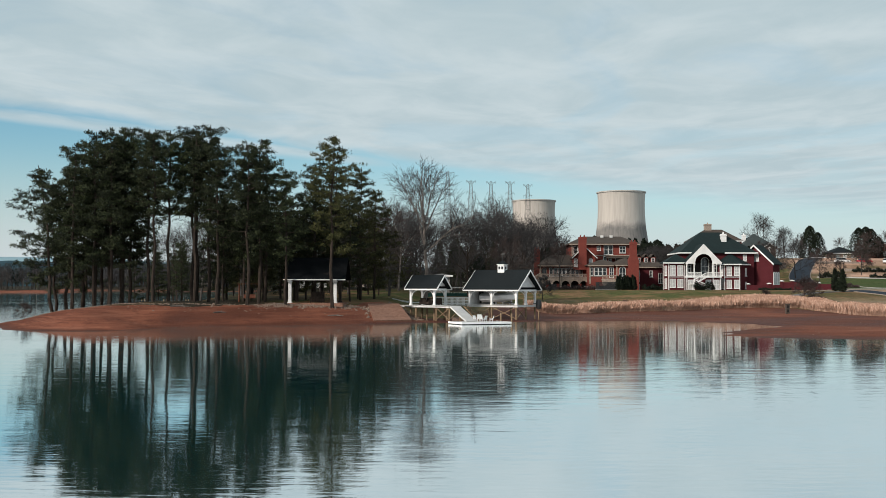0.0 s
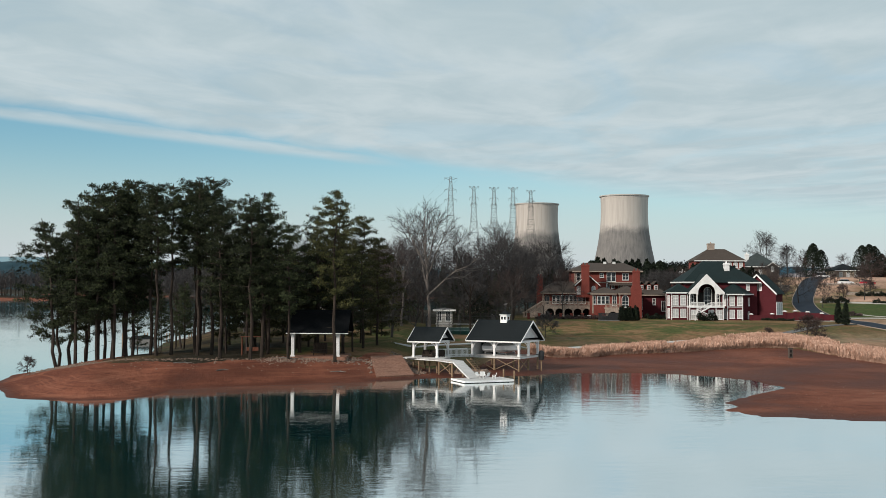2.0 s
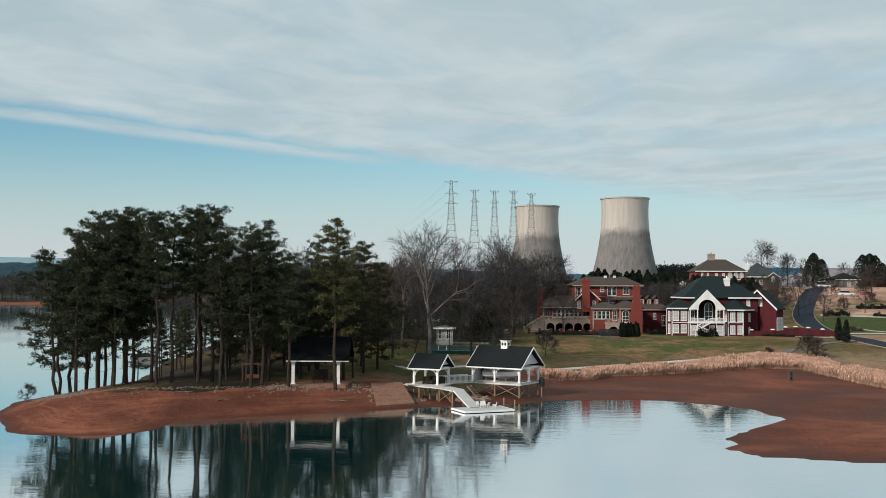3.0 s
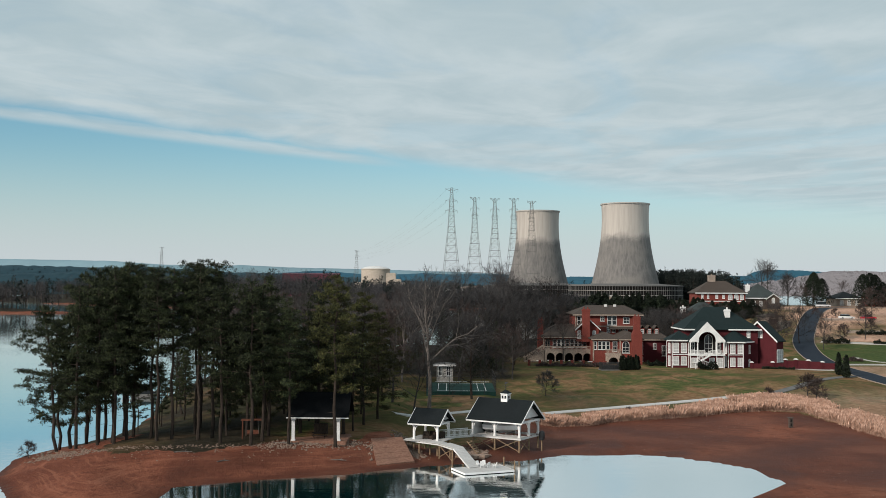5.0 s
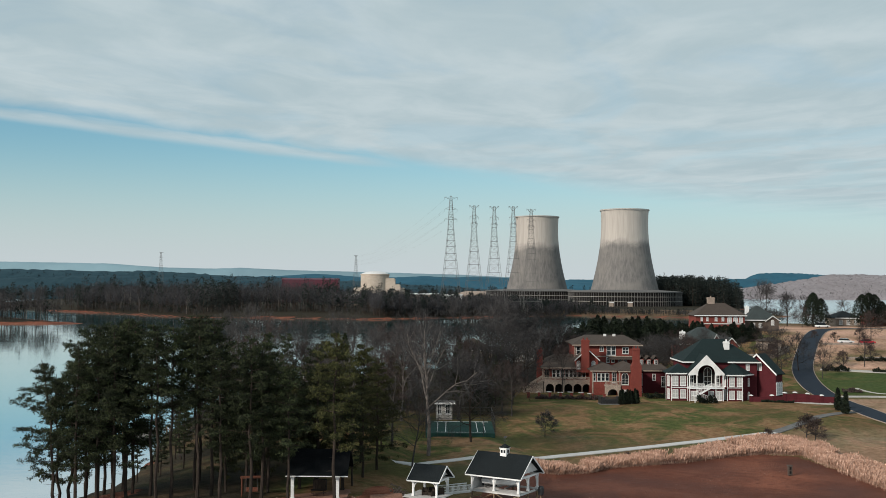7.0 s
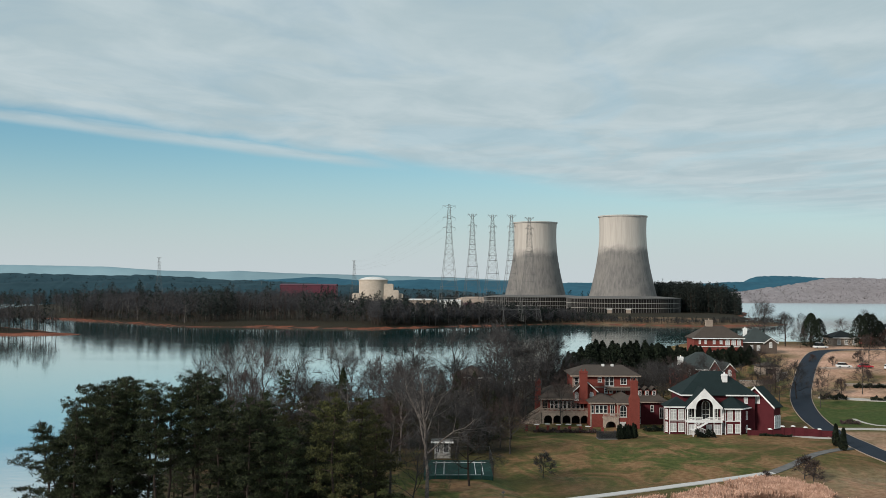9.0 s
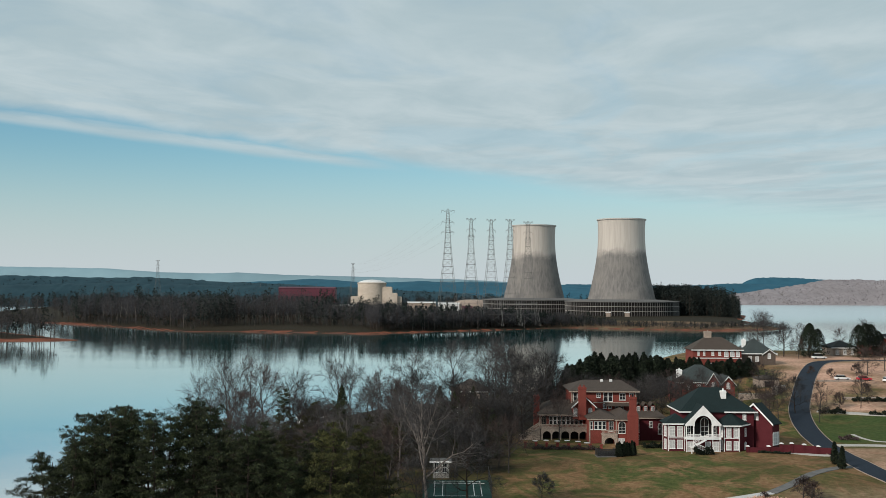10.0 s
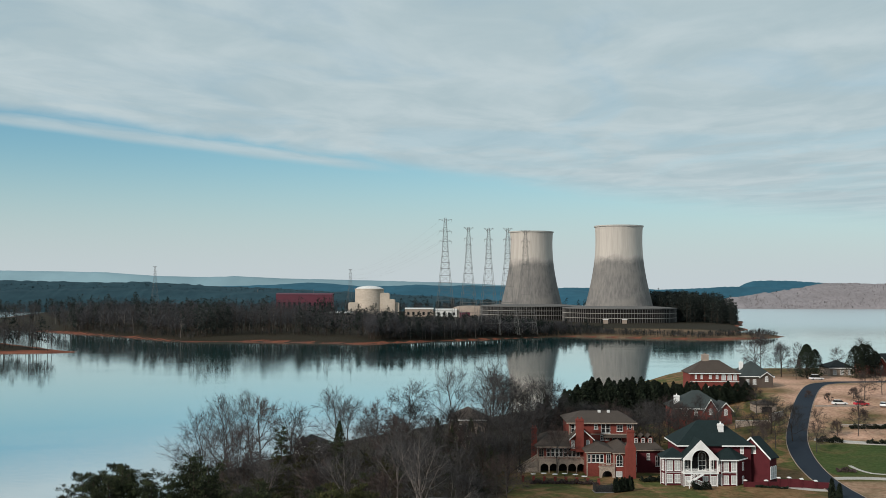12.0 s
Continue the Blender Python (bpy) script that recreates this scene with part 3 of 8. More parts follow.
def ridge(name, crest, y, rough, seed, material, label, deep=300):
    """A long hill: a front slope up to a crest through (x, height) points, and a back slope down."""
    g = Geo()
    x0, x1 = crest[0][0], crest[-1][0]
    n = 260
    xs = np.linspace(x0, x1, n)
    top = np.interp(xs, [p[0] for p in crest], [p[1] for p in crest])
    top = top + rough * (0.8 * wobble(xs, 0 * xs, (x1 - x0) / 60, seed) + 0.7 * rnd(seed).normal(size=n)) * np.minimum(1, top / 30)
    rows = [(y - deep, -3 + 0 * xs), (y - deep * 0.6, top * 0.5), (y - deep * 0.2, top * 0.88), (y, top), (y + deep * 0.04, top + 0.1), (y + deep * 0.5, 0 * xs - 3)]
    v = [(float(x), yy + 0.12 * deep * math.sin(x / 170), float(z)) for yy, zz in rows for x, z in zip(xs, zz)]
    g.add(v, [(j * n + i, j * n + i + 1, (j + 1) * n + i + 1, (j + 1) * n + i) for j in range(len(rows) - 1) for i in range(n - 1)])
    return lone(name, g, MAT[material], label, "hill", kind="structure", smooth=True)


BROWN_HILL = [(860, -2), (950, 34), (1050, 46), (1159, 60), (1230, 74), (1292, 84), (1480, 83), (1700, 78), (2100, 92), (2800, 60), (3300, 0)]
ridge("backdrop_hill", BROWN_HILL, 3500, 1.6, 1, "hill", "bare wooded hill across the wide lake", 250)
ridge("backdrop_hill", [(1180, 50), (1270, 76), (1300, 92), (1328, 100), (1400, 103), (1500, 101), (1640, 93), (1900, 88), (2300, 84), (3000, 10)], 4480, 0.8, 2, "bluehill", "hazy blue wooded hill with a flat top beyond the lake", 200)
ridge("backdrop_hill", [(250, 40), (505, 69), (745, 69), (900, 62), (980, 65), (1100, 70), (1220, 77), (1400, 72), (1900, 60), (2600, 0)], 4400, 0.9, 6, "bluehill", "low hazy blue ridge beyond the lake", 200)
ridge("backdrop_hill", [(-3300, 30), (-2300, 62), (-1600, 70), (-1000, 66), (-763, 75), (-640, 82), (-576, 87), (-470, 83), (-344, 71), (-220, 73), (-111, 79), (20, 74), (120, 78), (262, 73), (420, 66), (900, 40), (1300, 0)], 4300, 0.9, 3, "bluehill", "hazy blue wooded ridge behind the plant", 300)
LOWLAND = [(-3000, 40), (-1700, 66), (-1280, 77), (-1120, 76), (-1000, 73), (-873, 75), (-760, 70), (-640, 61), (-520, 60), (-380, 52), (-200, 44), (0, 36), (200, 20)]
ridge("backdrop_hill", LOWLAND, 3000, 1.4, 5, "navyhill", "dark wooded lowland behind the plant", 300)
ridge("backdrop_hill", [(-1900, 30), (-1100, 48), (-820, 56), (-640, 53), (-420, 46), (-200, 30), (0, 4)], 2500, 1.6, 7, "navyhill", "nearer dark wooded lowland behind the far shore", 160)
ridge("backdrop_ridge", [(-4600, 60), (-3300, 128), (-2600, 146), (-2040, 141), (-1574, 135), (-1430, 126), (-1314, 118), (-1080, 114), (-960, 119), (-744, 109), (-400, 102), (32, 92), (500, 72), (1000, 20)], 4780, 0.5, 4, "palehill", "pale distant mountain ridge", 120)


# ---- the power plant across the lake ----
def cooling_tower():
    t = thing("cooling_tower", 0, 0, 0, 0, "tall concrete hyperbolic cooling tower, pale above, cloud shadow painted grey below", "cooling tower", "cooling towers")
    zs = [24 + i * (150.5 - 24) / 40 for i in range(41)]
    prof = [(35.3 * math.sqrt(1 + ((z - 128) / 95) ** 2), z) for z in zs]
    inner = [(r - 0.9, z) for r, z in reversed(prof)]
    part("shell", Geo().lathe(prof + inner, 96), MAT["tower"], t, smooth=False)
    rim = 35.3 * math.sqrt(1 + (22.5 / 95) ** 2)
    part("rim", Geo().lathe([(rim + 0.1, 148.6), (rim + 1.2, 148.8), (rim + 1.2, 150.6), (rim - 1.1, 150.7)], 96), MAT["concrete"], t)
    part("ring_roof", Geo().lathe([(51, 29), (54, 28.6), (85, 26.4), (86.6, 26.2), (86.6, 25.0), (84, 25.0), (51, 26)], 96), MAT["ringwall"], t, "grey flat ring roof round the base")
    # near-black drum gives the dark gaps between the fins
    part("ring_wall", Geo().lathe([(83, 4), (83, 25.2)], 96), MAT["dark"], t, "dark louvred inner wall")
    fins = Geo()
    for k in range(132):
        a = k * 2 * math.pi / 132
        c, s = math.cos(a), math.sin(a)
        fins.tube((85.6 * c, 85.6 * s, 4.5), (85.6 * c, 85.6 * s, 25.4), 0.42, n=4)
    tagged(part("fin", fins, MAT["ringwall"], t, "close-set pale upright fins"), kind="stuff")
    band = Geo()
    for z in (11.5, 18.5):
        band.lathe([(85.2, z), (86.0, z), (86.0, z + 0.5), (85.2, z + 0.5)], 96)
    part("band", band, MAT["concrete"], t)
    return t


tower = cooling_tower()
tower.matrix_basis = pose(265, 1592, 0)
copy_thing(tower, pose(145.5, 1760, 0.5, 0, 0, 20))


def pylon(height_m, wide, arms):
    p = thing("transmission_tower", 0, 0, 0, 0, "tall grey steel lattice power pylon", "pylon", "line of river-crossing pylons")

    def half(z):
        k = z / height_m
        return wide * (1 - k) ** 1.35 + 0.9 if k < 0.7 else 0.9 + (wide * 0.3 ** 1.35) * max(0.0, 1 - (k - 0.7) / 0.3) ** 0.8
    levels = [0, 0.11, 0.21, 0.30, 0.38, 0.45, 0.51, 0.57, 0.62, 0.67, 0.715, 0.76, 0.80, 0.84, 0.88, 0.92, 0.96, 1.0]
    corners = [(-1, -1), (1, -1), (1, 1), (-1, 1)]
    r = 0.16
    for sx, sy in corners:
        g = Geo()
        for a, b in zip(levels[:-1], levels[1:]):
            ha, hb = half(a * height_m), half(b * height_m)
            g.tube((sx * ha, sy * ha, a * height_m), (sx * hb, sy * hb, b * height_m), r * (1.25 - 0.5 * a), r * (1.25 - 0.5 * b), 4)
        part("leg", g, MAT["steel"], p)
    g = Geo()
    for a, b in zip(levels[:-1], levels[1:]):
        ha, hb = half(a * height_m), half(b * height_m)
        for (ax, ay), (bx, by) in zip(corners, corners[1:] + corners[:1]):
            g.tube((ax * ha, ay * ha, a * height_m), (bx * hb, by * hb, b * height_m), 0.072, n=3)
            g.tube((bx * ha, by * ha, a * height_m), (ax * hb, ay * hb, b * height_m), 0.072, n=3)
            g.tube((ax * hb, ay * hb, b * height_m), (bx * hb, by * hb, b * height_m), 0.12, n=3)
    part("bracing", g, MAT["steel"], p)
    for k, arm, rise in arms:
        g = Geo()
        z = k * height_m
        for side in (-1, 1):
            for y in (-0.8, 0.8):
                g.tube((side * 0.8, y, z), (side * arm, 0, z + rise), 0.16, n=3)
                g.tube((side * 0.8, y, z + 2.4), (side * arm, 0, z + rise), 0.12, n=3)
            g.tube((side * arm, 0, z + rise), (side * arm, 0, z + rise - 2.4), 0.13, n=4)
        part("crossarm", g, MAT["steel"], p)
    return p


first = pylon(123.0, 11.0, ((0.80, 6.5, 0.3), (0.885, 6.5, 0.3), (0.97, 6.8, 2.4)))
first.matrix_basis = pose(0, 1091, 3.5, 0, 0, 8)
tall = pylon(113.5, 10.5, ((0.83, 3.6, 0.3), (0.89, 4.6, 0.3), (0.965, 4.9, 4.2)))
tall.matrix_basis = pose(24.6, 1102, 4, 0, 0, 8)
for x, y, s in ((46, 1106, 0.995), (66.5, 1112, 1.0), (86.5, 1125, 0.985)):
    copy_thing(tall, pose(x, y, 4, 0, 0, 8) @ Matrix.Diagonal((s, s, s, 1)))
for x, y, s in ((-186, 2050, 0.78), (-570, 2050, 0.82), (-470, 2620, 0.45), (-330, 2620, 0.45), (-250, 2700, 0.45)):
    copy_thing(tall, pose(x, y, ground_z(x, y) if y < 2300 else 4, 0, 0, 30) @ Matrix.Diagonal((s, s, s, 1)))


def wire(x0, y0, z0, x1, y1, z1, sag):
    g = Geo()
    n = 14
    pts = [(x0 + (x1 - x0) * k / n, y0 + (y1 - y0) * k / n, z0 + (z1 - z0) * k / n - sag * 4 * (k / n) * (1 - k / n)) for k in range(n + 1)]
    for a, b in zip(pts[:-1], pts[1:]):
        g.tube(a, b, 0.035, n=3, caps=False)
    return lone("power_line", g, MAT["steel"], "thin sagging power line between pylons", "cable", "power lines")


for z, z_far in ((0.80, 0.83), (0.885, 0.89), (0.987, 0.99)):
    for side in (-1, 1):
        wire(6.5 * side, 1091 + 0.9 * side, 3.5 + 123 * z - 2, -186 + 3 * side, 2050, 5 + 88 * z_far - 2, 12)


def containment():
    c = thing("reactor_building", -135.2, 1868, 2, 0, "round pale concrete reactor building with a shallow domed roof", "reactor building")
    c.matrix_basis = pose(-135.2, 1868, 2) @ Matrix.Diagonal((1.4, 1.2, 1, 1))
    prof = [(18.2, 0), (18.2, 50.5), (18.8, 50.6), (18.8, 52.2), (17.5, 52.6), (13, 54.3), (7, 55.3), (0.2, 55.6)]
    part("drum", Geo().lathe(prof, 48), MAT["paleconcrete"], c)
    part("roof_cap", Geo().lathe([(17.6, 52.5), (15.5, 54.4), (11, 56.3), (6, 57.4), (0.2, 57.8)], 36), MAT["offwhite"], c, "whitish domed cap")
    for x0, x1, y0, y1, z in ((14, 26, -12, 8, 44), (18, 33, -14, 4, 33), (-26, -14, -14, 6, 27), (24, 38, -10, 10, 27)):
        part("annex", Geo().box(x0, x1, y0, y1, 0, z).box(x0 + 1, x1 - 1, y0 + 1, y1 - 1, z, z + 1.2), MAT["paleconcrete"], c)
    return c


containment()


def shed_block(name, x, y, w, d, h, material, label, category):
    t = thing(name, x, y, 4.5, 0, label, category, "plant buildings")
    part("wall", Geo().box(-w / 2, w / 2, -d / 2, d / 2, 0, h), MAT[material], t)
    part("roof", Geo().gable(-w / 2, w / 2, -d / 2, d / 2, h, h + d * 0.08, 0.6, 0.5, "x"), MAT["offwhite" if material == "stone" else material], t)
    for k in range(int(w // 9)):
        part("window", Geo().box(-w / 2 + 4 + 9 * k, -w / 2 + 8 + 9 * k, -d / 2 - 0.15, -d / 2 + 0.1, h * 0.25, h * 0.65), MAT["glass"], t)
    return t


shed_block("long_plant_building", -250, 1868, 100, 30, 39, "redmetal", "long crimson metal-clad plant building", "industrial building")
shed_block("plant_office", -46, 1866, 50, 22, 14, "stone", "low pale plant building among trees", "industrial building")
shed_block("plant_office", 2, 1860, 38, 18, 13, "offwhite", "low white plant building beside a tan earth bank", "industrial building")
shed_block("plant_office", 34, 1800, 18, 10, 9, "redmetal", "small crimson plant shed", "industrial building")
bank = Geo()
bank.lathe([(30 * (1 - k / 8) ** 0.8 + 5, 22 * (1 - (1 - k / 8) ** 2.2)) for k in range(9)], 28, 0, True)
lone("earth_bank", bank, MAT["stone"], "tan earth bank at the plant beside the cooling towers", "earth bank", at=pose(46, 1868, 3) @ Matrix.Diagonal((1.5, 0.5, 1, 1)), smooth=True)
shed_block("plant_office", -150, 1494, 36, 20, 14, "stone", "low pale plant building among trees", "industrial building")
for x, w in ((228, 6), (255, 6)):
    shed_block("pump_house", x, 1485, w, 5, 6, "stone", "small pale pump house before the tower ring", "hut")


# ---- trees ----
def pine(seed, tall, bare, spread, needles="pine", lean=0.0, fill=1.0, name="pine_tree", label="tall dark pine with a bare trunk and ragged tufted crown"):
    """bare: share of the trunk below the crown; spread: crown radius."""
    rng = rnd(seed)
    t = thing(name, 0, 0, 0, 0, label, "tree", "shore pines")
    g = Geo()
    pts = [(lean * k / 9 * tall * 0.1 + rng.normal() * 0.12 * (k > 0), rng.normal() * 0.12 * (k > 0), tall * k / 9) for k in range(10)]
    for k, (a, b) in enumerate(zip(pts[:-1], pts[1:])):
        g.tube(a, b, 0.21 * (1 - k / 10) + 0.03, 0.21 * (1 - (k + 1) / 10) + 0.03, 7, False)

    def on_trunk(z):
        k = min(int(z / tall * 9), 8)
        u = z / tall * 9 - k
        return Vector(pts[k]).lerp(Vector(pts[k + 1]), u)
    centres = []
    n = int(33 * fill)
    for i in range(n):
        u = ((i + rng.uniform(0, 1)) / n) ** 0.8
        z = tall * (bare + (1 - bare) * u) - 0.3
        a = i * 2.4 + rng.uniform(-0.5, 0.5)
        reach = spread * (0.45 + 0.55 * math.sin(math.pi * min(1, 0.18 + u * 0.72)) ** 0.8) * (1 - 0.55 * u ** 4) * rng.uniform(0.55, 1.15)
        p0 = on_trunk(z * 0.985)
        up = rng.uniform(0.0, 0.45) * reach * (0.4 + u)
        p1 = p0 + Vector((math.cos(a) * reach * 0.6, math.sin(a) * reach * 0.6, up * 0.35))
        p2 = p0 + Vector((math.cos(a) * reach, math.sin(a) * reach, up))
        g.tube(p0, p1, 0.07, 0.045, 4, False).tube(p1, p2, 0.045, 0.02, 3, False)
        for k in range(int(5 + reach * 2.4)):
            w = rng.uniform(0.28, 1.08)
            c = (p0.lerp(p1, w / 0.6) if w < 0.6 else p1.lerp(p2, (w - 0.6) / 0.4)) + Vector(rng.normal(size=3) * (0.30, 0.30, 0.16)) * (0.6 + 0.35 * reach * w)
            centres.append((c, rng.uniform(0.35, 0.62)))
        if rng.random() < 0.3:
            g.tube(p1, p1 + Vector(rng.normal(size=3) * 0.8), 0.03, 0.012, 3, False)
    for i in range(int(14 * bare)):
        z, a = tall * bare * rng.uniform(0.35, 1), rng.uniform(0, 6.28)
        p0 = on_trunk(z)
        g.tube(p0, p0 + Vector((math.cos(a), math.sin(a), rng.uniform(-0.3, 0.2))) * rng.uniform(0.5, 1.6), 0.035, 0.01, 3, False)
    part("trunk", g, MAT["bark"], t)
    leaf = Geo()
    pos = np.concatenate([np.array(c) + rng.normal(size=(28, 3)) * (r * 0.46, r * 0.46, r * 0.20) for c, r in centres])
    sprigs(leaf, pos, 0.45, 0.056, rng, 0.4)
    part("crown", leaf, MAT[needles], t)
    return t


def bough(g, p, d, length, r0, r1, rng, segs, sides, bend, lift):
    """One bending branch; returns the points along it."""
    pts = [p]
    for k in range(segs):
        q = p + d * (length / segs)
        g.tube(p, q, r0 + (r1 - r0) * k / segs, r0 + (r1 - r0) * (k + 1) / segs, sides, False)
        d = (d + Vector(rng.normal(size=3)) * bend + Vector((0, 0, lift))).normalized()
        p = q
        pts.append(p)
    return pts


def along_line(pts, u):
    k = min(int(u * (len(pts) - 1)), len(pts) - 2)
    return pts[k].lerp(pts[k + 1], u * (len(pts) - 1) - k), (pts[k + 1] - pts[k]).normalized()


def fork(d, rng, angle):
    """A direction that leaves d by about the angle."""
    side = Vector(rng.normal(size=3))
    side = (side - d * side.dot(d)).normalized()
    a = angle * rng.uniform(0.65, 1.3)
    return d * math.cos(a) + side * math.sin(a)


def bare_tree(seed, tall, wide, bark="greybark", twig="twig", limb_count=8, trunk=0.26, thick=0.26, dense=1.0, crook=0.17, lift=0.02, spread=1.0, name="bare_tree", label="leafless grey-brown deciduous tree with fine twigs", group="bare trees"):
    """Trunk, limbs fanning into a rounded crown, branches, and fine twigs at their ends."""
    rng = rnd(seed)
    t = thing(name, 0, 0, 0, 0, label, "tree", group)
    g, fine = Geo(), []
    stem = bough(g, Vector((0, 0, 0)), Vector((rng.normal() * 0.05, rng.normal() * 0.05, 1)).normalized(), tall * 0.62, thick, thick * 0.35, rng, 6, 7, 0.06, 0.05)
    for i in range(limb_count):
        w = i / (limb_count - 1)
        p, d = along_line(stem, trunk / 0.62 + (0.98 - trunk / 0.62) * w)
        a, tilt = i * 2.4 + rng.uniform(-0.4, 0.4), (1.22 - 0.95 * w) * spread + rng.uniform(-0.15, 0.15)
        d = Vector((math.cos(a) * math.sin(tilt), math.sin(a) * math.sin(tilt), math.cos(tilt)))
        reach = math.hypot(wide * 0.40 * math.sin(tilt), (tall * 0.86 - p.z) * math.cos(tilt)) * rng.uniform(0.85, 1.08)
        r = thick * (0.50 - 0.15 * w)
        limb = bough(g, p, d, reach, r, r * 0.28, rng, 5, 5, crook * 0.75, lift)
        for j in range(8):
            u = 0.28 + 0.72 * (j + rng.uniform(0, 0.9)) / 8
            p, d = along_line(limb, min(u, 0.999))
            size = (0.35 * reach + 0.14 * wide) * (1.1 - 0.45 * u) * rng.uniform(0.75, 1.15)
            branch = bough(g, p, (fork(d, rng, 0.78) + Vector((0, 0, 0.03))).normalized(), size, r * (0.42 - 0.2 * u), 0.016, rng, 3, 3, crook * 0.8, lift)
            for k in range(int(7 * dense)):
                v = 0.2 + 0.8 * (k + rng.uniform(0, 0.95)) / int(7 * dense)
                p, d = along_line(branch, min(v, 0.999))
                d = (fork(d, rng, 0.64) + Vector((0, 0, 0.04))).normalized()
                size2 = size * rng.uniform(0.4, 0.68)
                fine.append((p, p + d * size2, 0.034))
                for _ in range(9):
                    x = rng.uniform(0.2, 1.0)
                    e = (fork(d, rng, 0.62) + Vector((0, 0, 0.04))).normalized()
                    fine.append((p + d * size2 * x, p + d * size2 * x + e * size2 * rng.uniform(0.35, 0.7), 0.021))
    grow = tall / max(q.z for p, q, r in fine)
    g.v = [(x * grow, y * grow, z * grow) for x, y, z in g.v]
    part("trunk", g, MAT[bark], t)
    ends = np.array([(*p, *q) for p, q, r in fine]) * grow
    p, q, r = ends[:, :3], ends[:, 3:], np.array([r for _, _, r in fine])[:, None]
    s = np.cross(q - p, rng.normal(size=p.shape))
    s = s / (np.linalg.norm(s, axis=1)[:, None] + 1e-9) * r
    crown = Geo()
    crown.v = list(map(tuple, np.stack([p - s, p + s, q], 1).reshape(-1, 3).tolist()))
    crown.f = [(3 * k, 3 * k + 1, 3 * k + 2) for k in range(len(fine))]
    part("crown", crown, MAT[twig], t)
    return t


def conifer(seed, tall, wide, leaves="cedar", taper=0.75, name="cedar_tree", label="dense dark green cedar", group="dark evergreens", density=1.0):
    """A dense conical evergreen, foliage to the ground."""
    rng = rnd(seed)
    t = thing(name, 0, 0, 0, 0, label, "tree", group)
    part("trunk", Geo().tube((0, 0, 0), (0, 0, tall * 0.9), 0.16, 0.03, 6, False), MAT["bark"], t)
    n = int(2600 * density)
    u = rng.uniform(0, 1, n) ** 0.75
    a = rng.uniform(0, 6.283, n)
    lobes = 1 + 0.18 * np.sin(a * 3 + seed) + 0.14 * np.sin(a * 5 + u * 11)
    r = wide * (1 - u) ** taper * (0.35 + 0.65 * rng.uniform(0.2, 1, n) ** 0.5) * lobes * (0.45 + 0.55 * np.minimum(1, u * 7))
    pos = np.stack([r * np.cos(a), r * np.sin(a), 0.15 + u * tall], 1)
    leaf = Geo()
    sprigs(leaf, pos, 0.48, 0.125, rng, 0.6)
    part("crown", leaf, MAT[leaves], t)
    return t


def shrub(seed, wide, tall, leaves, name="shrub", label="rounded dark evergreen shrub", group="garden shrubs", n=700):
    rng = rnd(seed)
    t = thing(name, 0, 0, 0, 0, label, "shrub", group)
    d = rng.normal(size=(n, 3))
    d /= np.linalg.norm(d, axis=1)[:, None]
    pos = np.abs(d * (1, 1, 1)) * np.sign(d * (1, 1, 0) + (0, 0, 1)) * rng.uniform(0.5, 1, (n, 1)) ** 0.5 * (wide / 2, wide / 2, tall)
    leaf = Geo()
    sprigs(leaf, pos, 0.3, 0.1, rng, 0.4)
    part("foliage", leaf, MAT[leaves], t)
    stem = Geo()
    for k in range(5):
        stem.tube((0, 0, 0), tuple(pos[k] * 0.8), 0.03, 0.01, 3, False)
    part("stem", stem, MAT["bark"], t)
    return t


def plant(kind, x, y, s=1.0, turn=None, sink=0.05):
    """Sets a copy of a tree at its place on the ground."""
    turn = (x * 37 + y * 91) % 360 if turn is None else turn
    return copy_thing(kind, pose(x, y, ground_z(x, y) - sink, 0, 0, turn) @ Matrix.Diagonal((s, s, s, 1)))


def at(kind, x, y, turn=0.0):
    """Stands the model itself at its place."""
    kind.matrix_basis = pose(x, y, ground_z(x, y) - 0.05, 0, 0, turn)


# pines on the point
PINES = [pine(11, 23.2, 0.26, 4.7, fill=1.15), pine(12, 22.8, 0.50, 4.0, fill=0.8), pine(13, 21.5, 0.20, 3.9, fill=1.0), pine(14, 19.5, 0.18, 4.1, lean=-1.0), pine(15, 19, 0.10, 4.2, "olive", name="pine_tree", label="pine with yellowish-green tufts and a low crown"),
         pine(16, 20.5, 0.36, 3.7, fill=1.1, label="tall pine with a layered crown above a bare trunk"),
         pine(17, 22.4, 0.32, 3.9, "olive", fill=1.0, label="tall pine with yellowish-green tufts beside the shelter")]
first_at = [(-42.5, 141), (-33.0, 137.5), (-24.6, 137.4), (-51.2, 137), (-15.8, 148.0), (-25.6, 134.8), (-14.9, 136.2)]
for tree, (x, y) in zip(PINES, first_at):
    at(tree, x, y)
